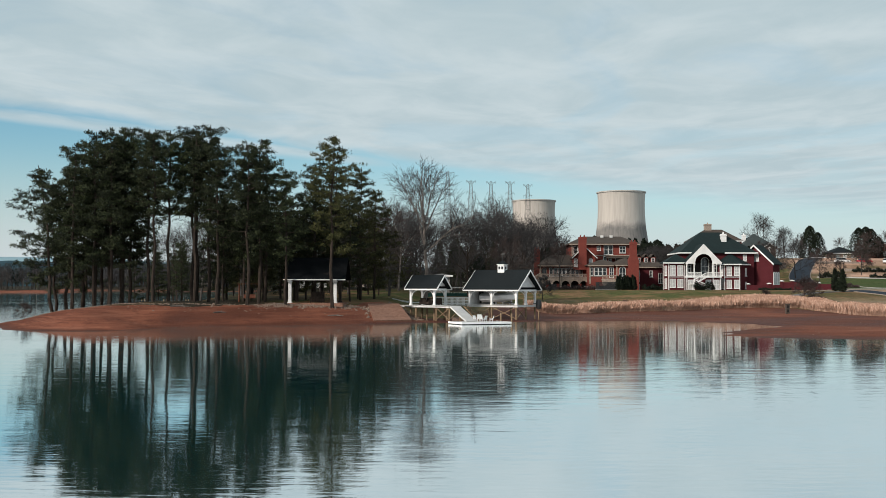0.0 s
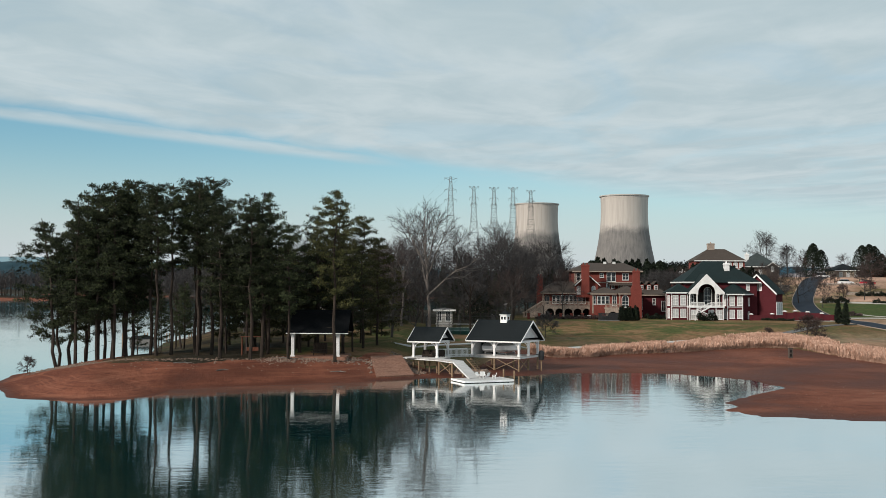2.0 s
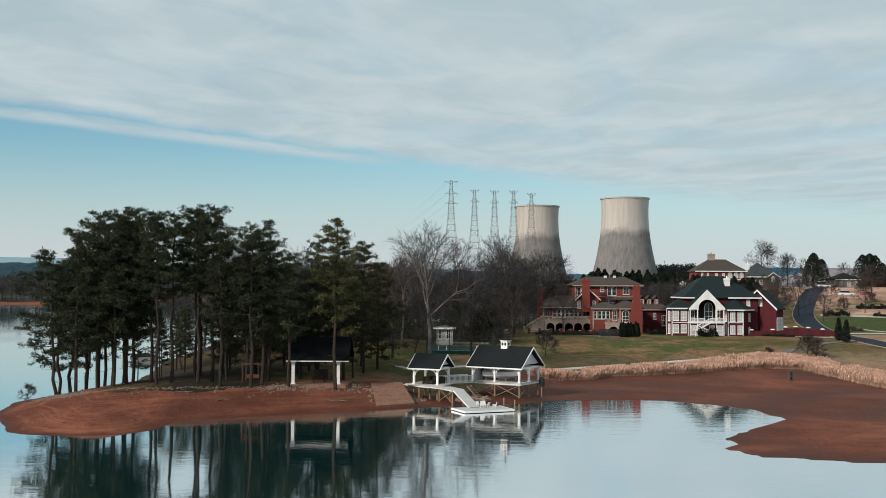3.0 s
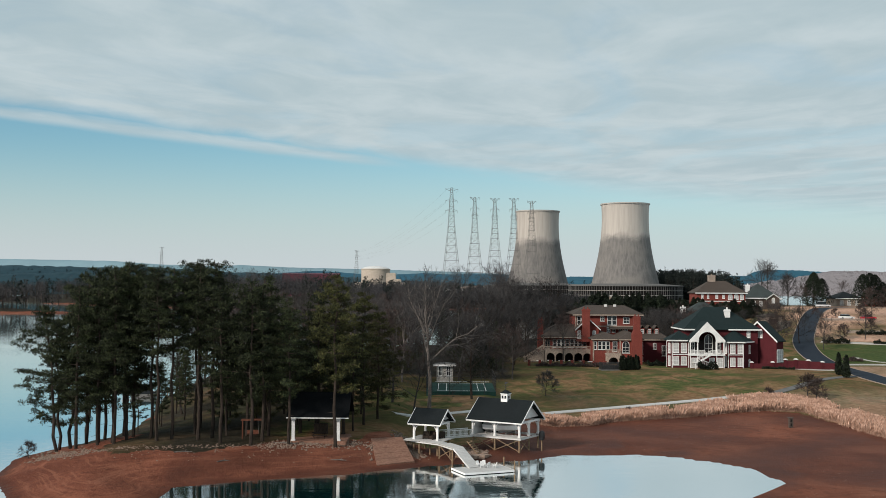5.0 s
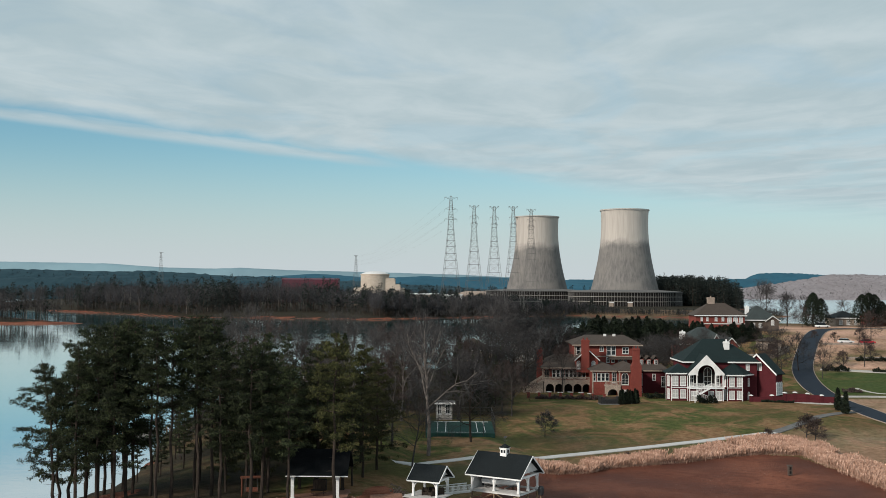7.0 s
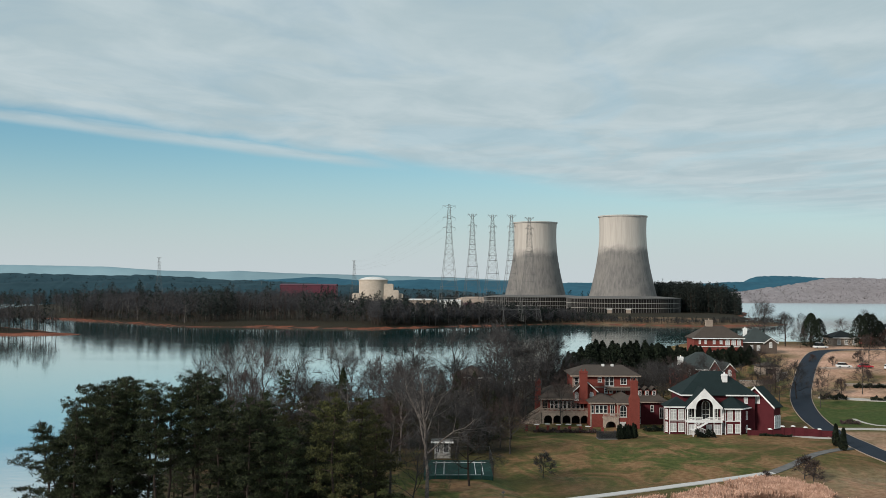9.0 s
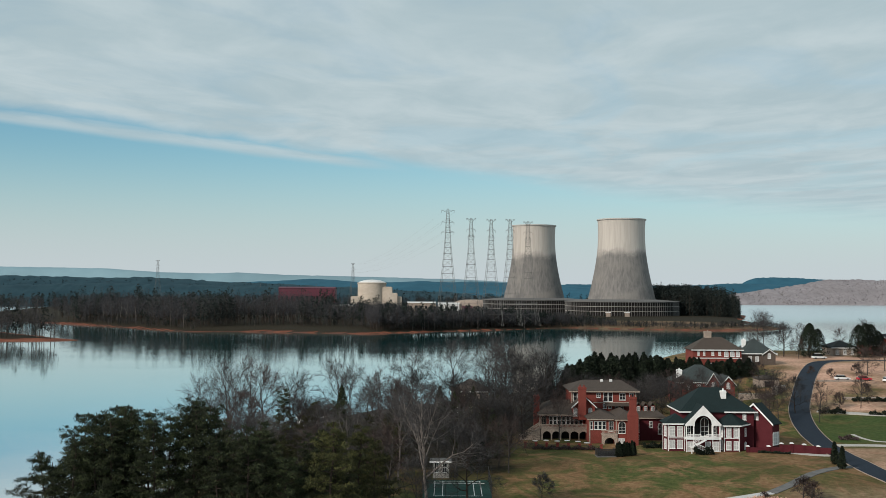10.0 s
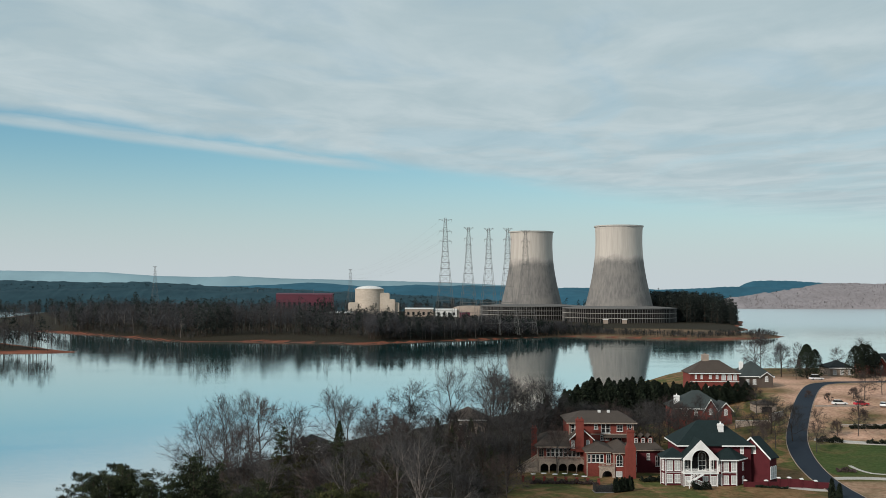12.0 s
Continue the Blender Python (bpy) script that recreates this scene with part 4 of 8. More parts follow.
for k, x, y, s in ((0, -46.5, 139, 1.0), (0, -44.8, 145, 1.0), (0, -44.0, 137, 0.98), (0, -46.6, 150, 1.0), (0, -48.3, 147, 0.98), (1, -39.4, 138.5, 1.0), (0, -42.6, 138.5, 1.0), (0, -49.5, 143, 1.0),
                   (3, -49.8, 138, 1.0), (3, -52.4, 141, 0.92), (3, -50.5, 146, 0.95), (2, -43.5, 136, 0.95), (2, -45.6, 136, 0.95), (2, -48.2, 135.5, 0.98),
                   (1, -36.3, 137, 0.98), (1, -34.4, 142, 1.03), (1, -31.5, 139, 1.03), (1, -37.8, 135.5, 0.96), (5, -29.6, 135.4, 0.98), (1, -35.5, 149, 1.02),
                   (2, -27.3, 141, 0.9), (4, -27.6, 149, 0.85), (2, -24.4, 141, 0.92), (4, -19.0, 148.5, 0.8),
                   (5, -20.9, 136.0, 0.86), (2, -18.4, 145.6, 0.9), (6, -12.6, 152, 0.86), (4, -11.0, 158, 0.85), (4, -24.0, 158, 0.8), (4, -31.0, 146, 0.55), (4, -25.5, 145.5, 0.6), (4, -22.0, 151, 0.6), (2, -30.0, 141, 0.6), (2, -13.6, 146.5, 0.62)):
    plant(PINES[k], x, y, s)

# bare trees behind the lawn and along the far side of the point
BARE = [bare_tree(21, 21.5, 15), bare_tree(22, 24, 13, trunk=0.24, lift=0.10, label="tall oval leafless grey-brown tree"),
        bare_tree(23, 24.5, 13, "palebark", "twig", trunk=0.32, thick=0.34, crook=0.22, lift=0.08, spread=0.62, label="pale-barked leafless tree with forking limbs"),
        bare_tree(24, 18, 13.5, twig="redtwig", label="leafless tree with reddish twig ends"),
        bare_tree(25, 5.4, 4.8, trunk=0.2, thick=0.11, label="small leafless brown lawn tree"),
        bare_tree(26, 20.5, 17, "bark", "darktwig", limb_count=9, trunk=0.2, thick=0.3, dense=1.3, label="broad dark leafless tree with a dense rounded crown"),
        bare_tree(27, 22.5, 20, limb_count=8, trunk=0.2, thick=0.32, dense=0.8, crook=0.30, lift=0.05, label="spreading crooked leafless tree with wide limbs")]
for tree, (x, y) in zip(BARE, [(-27.1, 268), (-43.1, 240), (-3.6, 174), (-18, 272), (17.9, 199.1), (21.6, 292), (-55, 234)]):
    at(tree, x, y)
# model, x, y, height of the top above the lake
for k, x, y, top in ((0, -35.6, 238, 22.6), (1, 0.3, 290, 26), (0, 11.5, 286, 26.5), (1, 14.4, 290, 27.5), (5, 27.8, 296, 25), (5, 16.5, 300, 26), (3, -41.5, 213, 20.5), (3, -11, 232, 21.5),
                     (0, -19, 243, 20), (5, 9.3, 240, 22), (0, -2.3, 238, 20), (5, 15.1, 252, 19.5), (3, 27.9, 262, 15.5), (6, -48.5, 226, 22), (1, -50, 246, 23), (3, -46, 262, 22), (5, -8, 268, 21),
                     (1, -24, 256, 22), (0, -11, 284, 24), (5, 24, 276, 20), (5, 19, 264, 20), (1, 12, 262, 22), (5, 2, 256, 21), (5, -12, 252, 19.5), (0, -30, 226, 19), (3, -22, 214, 18), (5, -6, 222, 18), (5, 8, 228, 19),
                     (0, 1.5, 212, 17), (5, 14, 236, 17), (3, 12.8, 219, 15), (5, 3.7, 187.1, 17.5), (1, -9, 226, 21), (3, 3, 234, 19), (0, -17, 238, 20),
                     (1, -5.9, 162.3, 15), (3, -14.2, 170.2, 11.5), (3, -11.6, 200.4, 14), (3, 11, 224, 13), (3, 33, 292, 17), (5, 38, 298, 18), (0, 20, 308, 22), (5, 32, 306, 20),
                     (5, 88, 300, 15), (3, 91, 289, 16), (5, 95, 306, 19), (5, 98, 296, 18), (0, 84, 305, 16), (3, 100, 282.8, 14), (0, 123, 414, 33), (0, 128, 424, 33), (5, 134, 418, 29), (0, 140, 437, 28), (3, 136, 406, 24), (1, 152, 448, 27), (0, 184, 460, 29), (3, 167, 446, 26)):
    plant(BARE[k], x, y, (top - ground_z(x, y)) / (19, 21, 24.5, 16, 5.2, 19, 20)[k])

# dark evergreens
FIRS = [conifer(31, 9.5, 2.6, density=0.8), conifer(32, 11, 4.4, taper=0.55, label="broad rounded dark green cedar", density=1.4), conifer(33, 15, 3.2, "pine", label="broad dark pine among bare trees"), conifer(34, 9.6, 3.0, taper=0.5, density=1.2)]
for tree, (x, y) in zip(FIRS, [(33, 313), (147, 416.3), (-24, 238.3), (37, 315)]):
    at(tree, x, y)
# a tall evergreen screen runs up the slope, its tops stepping down towards the road
for k in range(84):
    x, y = 39 + k * 0.77 + 0.6 * math.sin(k * 5), 340 + 0.2 * k + 3.0 * math.sin(k * 2.1)
    top = float(np.interp(x, [39, 49, 57, 67, 75, 86, 104], [16.6, 19.6, 19.6, 19.0, 18.2, 17.6, 17.4])) + 1.0 * math.sin(k * 1.7) + 0.6 * math.sin(k * 4.3)
    s = (top - ground_z(x, y)) / 9.55
    copy_thing(FIRS[(0, 0, 3, 0, 0, 0)[k % 6]], pose(x, y, ground_z(x, y) - 0.05, 0, 0, k * 77) @ Matrix.Diagonal((max(s, 1.0) * 1.1, max(s, 1.0) * 1.1, s, 1)))
for x, y, s in ((35, 316, 1.35), (31, 320, 1.4), (28, 312, 1.25)):
    plant(FIRS[0], x, y, s)
for k in range(24):
    x, y = 45 + (k % 8) * 4.4 + 1.2 * math.sin(k * 3.1), 291 + (k // 8) * 13 + 2.5 * math.sin(k * 1.9)
    plant(BARE[(5, 3, 5, 0)[k % 4]], x, y, (0.62, 0.74, 0.56, 0.6)[k % 4])
for k, x, y, s in ((0, 30, 301.9, 1.1), (0, 27.5, 308.3, 1.1), (1, 142, 411, 1.2), (1, 144.5, 419.5, 1.15), (1, 166, 416.3, 1.2), (1, 162, 413.1, 1.15), (1, 170, 421, 1.15), (1, 175, 425.9, 0.9),
                   (2, -12, 243.1, 0.9), (2, 2, 254.2, 0.9), (2, -20, 182.7, 0.75), (2, -9, 254.2, 0.8), (0, -30, 187.5, 0.9), (0, 92, 359.1, 0.6), (2, -2, 267, 0.85)):
    plant(FIRS[k], x, y, s)

# mixed trees crowding the back of the point
for k in range(26):
    x, y = -45 + (k * 11.7) % 37, 176 + (k * 17.3) % 50
    kind, s = ((BARE[5], 0.78), (BARE[2], 0.72), (PINES[2], 0.72), (BARE[3], 0.95), (PINES[4], 0.72), (BARE[0], 0.8), (PINES[4], 0.62))[k % 7]
    plant(kind, x, y, s * (0.9 + 0.05 * (k % 4)))

for x, y, s in ((-33, 152, 0.74), (-29, 156, 0.78), (-21, 156, 0.7), (-17, 158, 0.74), (-26, 164, 0.8), (-34, 162, 0.82), (-14, 164, 0.66), (-30, 172, 0.82), (-20, 168, 0.78), (-12, 172, 0.6)):
    plant(PINES[2 if int(x + y) % 2 else 4], x, y, s)
for x, y, s in ((-29, 214, 0.62), (-24, 226, 0.66), (-33, 206, 0.7), (-16, 218, 0.6), (-10, 212, 0.55), (-20, 200, 0.66), (-27, 236, 0.6)):
    plant(PINES[4], x, y, s)

for x, y, s in ((-47, 158, 0.42), (-46, 166, 0.46), (-43.5, 172, 0.5), (-46.5, 178, 0.44), (-48.5, 186, 0.46), (-45, 190, 0.5), (-44, 160, 0.4), (-49, 194, 0.45), (-41.5, 164, 0.45)):
    plant(PINES[2], x, y, s)

# dark young evergreens beneath the bare trees
for k in range(14):
    plant(FIRS[2], 1 + (k * 5.3) % 14, 230 + (k * 17.9) % 60, 0.62 + 0.05 * (k % 5))
for k in range(9):
    x, y = -40 + (k * 7.7) % 53, 214 + (k * 13.3) % 76
    plant(FIRS[2 if k % 3 else 1], x, y, 0.42 + 0.045 * (k % 7))

# pair of clipped cypresses by the drive
cyp = conifer(35, 4.6, 1.0, name="clipped_cypress", label="clipped conical dark cypress by the drive", group="clipped cypresses", density=0.6)
at(cyp, 84.2, 229)
plant(cyp, 84.0, 224, 1.0)
for k in range(8):
    plant(cyp, 38.2 + k * 0.62, 236.6 + k * 0.35 + 0.2 * math.sin(k * 3), 0.66 + 0.06 * math.sin(k * 2.3))


def pool_screen():
    z = ground_z(35.8, 238)
    t = thing("garden_enclosure", 35.8, 237.6, z, 4, "low black slatted enclosure on the lawn before the red house", "garden enclosure")
    part("base", Geo().box(-2.2, 2.2, -1.4, 1.6, -0.3, 0.22), MAT["ringwall"], t, "pale grey plinth")
    for k in range(18):
        x = -2.05 + k * 0.24
        part("slat", Geo().box(x, x + 0.19, -1.3, -1.24, 0.22, 1.75), MAT["black"], t)
    for x in (-2.1, 2.04):
        part("side_panel", Geo().box(x, x + 0.06, -1.24, 1.5, 0.22, 1.75), MAT["black"], t)
    part("top_rail", Geo().box(-2.15, 2.15, -1.34, -1.2, 1.75, 1.83), MAT["black"], t)
    part("cover", Geo().box(-1.95, 1.95, -1.15, 1.45, 0.22, 1.0), MAT["slate"], t)


pool_screen()


def woodland(name, places, label, seed, twig="greytwig", low=0.25, needles="farpine", n=115, coarse=1.0):
    """Far woods: many small trunks with limbs and twigs, or clumped needles, in one mesh each."""
    rng = rnd(seed)
    trunks, puffs, greens, pale = Geo(), Geo(), Geo(), Geo()
    for x, y, h, green, *base in places:
        z = base[0] if base else max(ground_z(x, y), 0.3)
        k = min(1.0, h / 16)
        stem = pale if rng.random() < 0.07 and not green else trunks
        lean = rng.normal() * 0.05 * h
        stem.tube((x, y, z - 0.5), (x + lean, y, z + h * 0.8), 0.30 * k * coarse, 0.09 * k, 3, False)
        if green:
            tiers = 8 + int(rng.integers(0, 3))
            which = rng.integers(0, tiers, n)
            u = which / (tiers - 1)
            a = which * 2.4 + rng.normal(size=n) * 1.2
            r = h * 0.15 * (0.45 + np.sin(np.pi * (0.25 + 0.7 * u))) * rng.uniform(0.2, 1, n)
            pos = np.stack([x + lean * u + r * np.cos(a), y + r * np.sin(a), z + h * (low + (1.0 - low) * u) + rng.normal(size=n) * h * 0.035], 1)
            sprigs(greens, pos, 2.0 * k * coarse, 0.75 * k * coarse, rng, 0.3)
        else:
            for j in range(4):
                a, b = rng.uniform(0, 6.28), rng.uniform(0.3, 0.6)
                stem.tube((x + lean * b, y, z + h * b), (x + lean + math.cos(a) * h * 0.2, y + math.sin(a) * h * 0.2, z + h * (b + rng.uniform(0.2, 0.35))), 0.10 * k, 0.04 * k, 3, False)
            d = rng.normal(size=(n, 3))
            d /= np.linalg.norm(d, axis=1)[:, None]
            d[:, 2] *= 1 - 0.25 * (d[:, 2] < 0)
            pos = (x + lean, y, z + h * 0.60) + d * rng.uniform(0.25, 1, (n, 1)) ** 0.6 * (h * 0.25, h * 0.25, h * 0.38)
            sprigs(puffs, pos, 2.3 * k * coarse, 0.25 * k * coarse, rng, 1.1)
    w = thing(name, 0, 0, 0, 0, label, "woods", kind="stuff")
    for key, geo, mat in (("trunk", trunks, "bark"), ("pale_trunk", pale, "palebark"), ("twigs", puffs, twig), ("evergreens", greens, needles)):
        if geo.v:
            tagged(part(key, geo, MAT[mat], w), kind="stuff")


rng = rnd(77)


def stand(x, y):
    """True where pines gather in the woods."""
    return float(wobble(np.array([x]), np.array([y]), 38.0, 4)[0]) > 0.55


woods = []
while len(woods) < 1100:
    x, y = rng.uniform(-470, 180), rng.uniform(985, 1370)
    p = float(inland(np.array([x]), np.array([y]), PLANT)[0])
    if p > 12 + beach(x) and (x < -40 or p < 60):
        tall_here = 1.2 if x < -140 else (0.85 if x < -60 else 0.5)
        woods.append((x, y, rng.uniform(15, 31) * tall_here * (1 + 0.12 * float(wobble(np.array([x]), np.array([y]), 50.0, 9)[0])), rng.random() < (0.75 if stand(x, y) else 0.10)))
for x, y in zip(rng.uniform(-720, -400, 260), rng.uniform(1080, 1480, 260)):
    if float(inland(np.array([x]), np.array([y]), PLANT)[0]) > 6:
        woods.append((float(x), float(y), rng.uniform(20, 30), rng.random() < 0.3))
while len(woods) < 1900:
    x, y = rng.uniform(-75, 190), rng.uniform(1000, 1260)
    if 7 < float(inland(np.array([x]), np.array([y]), PLANT)[0]) < 60:
        woods.append((x, y, rng.uniform(0.6, 1.0) * float(np.interp(x, [-75, -20, 60, 130, 190], [26, 24, 20, 12, 6])), rng.random() < 0.22))
woodland("woods", woods, "leafless winter woods with scattered pines on the far shore", 5)
woods = []
while len(woods) < 420:
    x, y = rng.uniform(-440, 120), rng.uniform(985, 1230)
    if 7 < float(inland(np.array([x]), np.array([y]), PLANT)[0]) - beach(x) < 26:
        woods.append((x, y, rng.uniform(3, 9), rng.random() < 0.25))
woodland("scrub", woods, "dark bare undergrowth at the edge of the far woods", 10, twig="darktwig", n=70)
woods = [(x, y, rng.uniform(16, 26), rng.random() < 0.10) for x, y in zip(rng.uniform(-620, -300, 420), rng.uniform(825, 1040, 420)) if float(inland(np.array([x]), np.array([y]), SPIT)[0]) > 10]
woodland("woods", woods, "thin bare trees on a low far spit", 6, twig="darktwig")
woods = []
for x, y in zip(rng.uniform(320, 478, 620), rng.uniform(1560, 1840, 620)):
    if float(inland(np.array([x]), np.array([y]), PLANT)[0]) > 8:
        woods.append((x, y, rng.uniform(37, 45) * max(0.25, 1 - max(0.0, (x - 395) / 92) ** 2.4), True))
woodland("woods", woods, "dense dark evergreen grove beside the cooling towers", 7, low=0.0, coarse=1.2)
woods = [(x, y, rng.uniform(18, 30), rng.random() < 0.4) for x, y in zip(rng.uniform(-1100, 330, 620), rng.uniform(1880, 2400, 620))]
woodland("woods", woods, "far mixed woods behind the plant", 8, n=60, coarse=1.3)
woods = []
while len(woods) < 900:
    x = rng.uniform(112, 376)
    y = float(np.interp(x, [112, 134, 192, 272, 364, 385], [1143, 1161, 1138, 1093, 1147, 1183])) + rng.uniform(8, 34)
    if float(inland(np.array([x]), np.array([y]), PLANT)[0]) > 5:
        woods.append((x, y, rng.uniform(2.5, 6.5), rng.random() < 0.4))
woodland("scrub", woods, "low dark scrub along the causeway", 9, twig="darktwig", n=60)


def on_slope(crest, x, u):
    """Height of a hill's front slope, u from foot to crest."""
    return float(np.interp(x, [p[0] for p in crest], [p[1] for p in crest])) * float(np.interp(u, [0, 0.4, 0.8, 1], [0, 0.5, 0.88, 1])) - 2


woods = []
for x, u in zip(rng.uniform(940, 1640, 1700), rng.uniform(0.04, 0.98, 1700)):
    woods.append((x, 3250 + 250 * u + 30 * math.sin(x / 170), rng.uniform(5, 8), rng.random() < 0.02, on_slope(BROWN_HILL, x, u) - 2))
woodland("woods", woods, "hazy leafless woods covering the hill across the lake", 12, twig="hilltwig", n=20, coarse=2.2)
woods = []
for x, u in zip(rng.uniform(-1400, 120, 1100), rng.uniform(0.3, 1.0, 1100)):
    woods.append((x, 2700 + 300 * u + 36 * math.sin(x / 170), rng.uniform(8, 11), rng.random() < 0.3, on_slope(LOWLAND, x, u) - 6))
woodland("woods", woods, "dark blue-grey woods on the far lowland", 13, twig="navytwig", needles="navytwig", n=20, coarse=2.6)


# ---- houses ----
def wpart(name, geo, material, parent, label="", smooth=False):
    """A part given in world coordinates, hung under a thing."""
    ob = part(name, geo, MAT[material], parent, label, smooth)
    m = parent.matrix_basis if parent.parent is None else parent.parent.matrix_basis @ parent.matrix_parent_inverse @ parent.matrix_basis
    ob.matrix_parent_inverse = m.inverted()
    return ob


def arc(cx, z, r, n=8, rise=None):
    """Points of a round arch from right to left over (cx, z)."""
    rise = r if rise is None else rise
    return [(cx + r * math.cos(math.pi * k / n), z + rise * math.sin(math.pi * k / n)) for k in range(n + 1)]


WINDOW_MESHES = {}


def window_mesh(w, h, arch, cols, rows, frame, glass):
    key = (round(w, 2), round(h, 2), arch, cols, rows, frame, glass)
    if key not in WINDOW_MESHES:
        g = Geo()
        b, r = 0.11, w / 2
        top = h - r if arch else h
        outer = [(-r, 0), (r, 0)] + (arc(0, top, r) if arch else [(r, h), (-r, h)])
        q = r - b
        inner = [(-q, b), (q, b)] + (arc(0, top, q) if arch else [(q, h - b), (-q, h - b)])
        n = len(outer)
        v = [(x, -0.10, z) for x, z in outer] + [(x, -0.10, z) for x, z in inner] + [(x, 0.02, z) for x, z in outer] + [(x, -0.03, z) for x, z in inner]
        f = []
        for i in range(n):
            j = (i + 1) % n
            f += [(i, j, n + j, n + i), (j, i, 2 * n + i, 2 * n + j), (n + i, n + j, 3 * n + j, 3 * n + i)]
        g.add(v, f)
        for k in range(1, cols):
            x = -r + w * k / cols
            g.box(x - 0.03, x + 0.03, -0.085, -0.03, b, (top + q * 0.8 if arch else h - b))
        for k in range(1, rows):
            z = top * k / rows
            g.box(-q, q, -0.083, -0.032, z - 0.03, z + 0.03)
        g.box(-r - 0.08, r + 0.08, -0.16, 0.02, -0.10, -0.003)
        pane = Geo().slab(inner, -0.055, -0.035)
        WINDOW_MESHES[key] = (g.mesh("window", MAT[frame]), pane.mesh("pane", MAT[glass]))
    return WINDOW_MESHES[key]


def win(parent, x, y, z, w, h, turn=0.0, arch=False, cols=2, rows=2, frame="white", glass="curtain", name="window"):
    """A framed window or glazed door on a wall; turn 0 faces -y."""
    fm, pm = window_mesh(w, h, arch, cols, rows, frame, glass)
    ob = new(name, fm)
    ob.parent = parent
    ob.matrix_parent_inverse = parent.matrix_basis.inverted()
    ob.matrix_basis = pose(x, y, z, 0, 0, turn)
    pane = new("pane", pm)
    pane.parent = ob
    return ob


def chimney(parent, x0, x1, y0, y1, z0, z1, material, pots=2, label=""):
    g = Geo().box(x0, x1, y0, y1, z0, z1 - 0.5).box(x0 - 0.1, x1 + 0.1, y0 - 0.1, y1 + 0.1, z1 - 0.5, z1 - 0.25).box(x0 - 0.02, x1 + 0.02, y0 - 0.02, y1 + 0.02, z1 - 0.25, z1)
    c = wpart("chimney", g, material, parent, label)
    for k in range(pots):
        x = x0 + (x1 - x0) * (k + 0.5) / pots
        wpart("chimney_pot", Geo().tube((x, (y0 + y1) / 2, z1 - 0.02), (x, (y0 + y1) / 2, z1 + 0.5), 0.2, 0.16, 8), material, c)


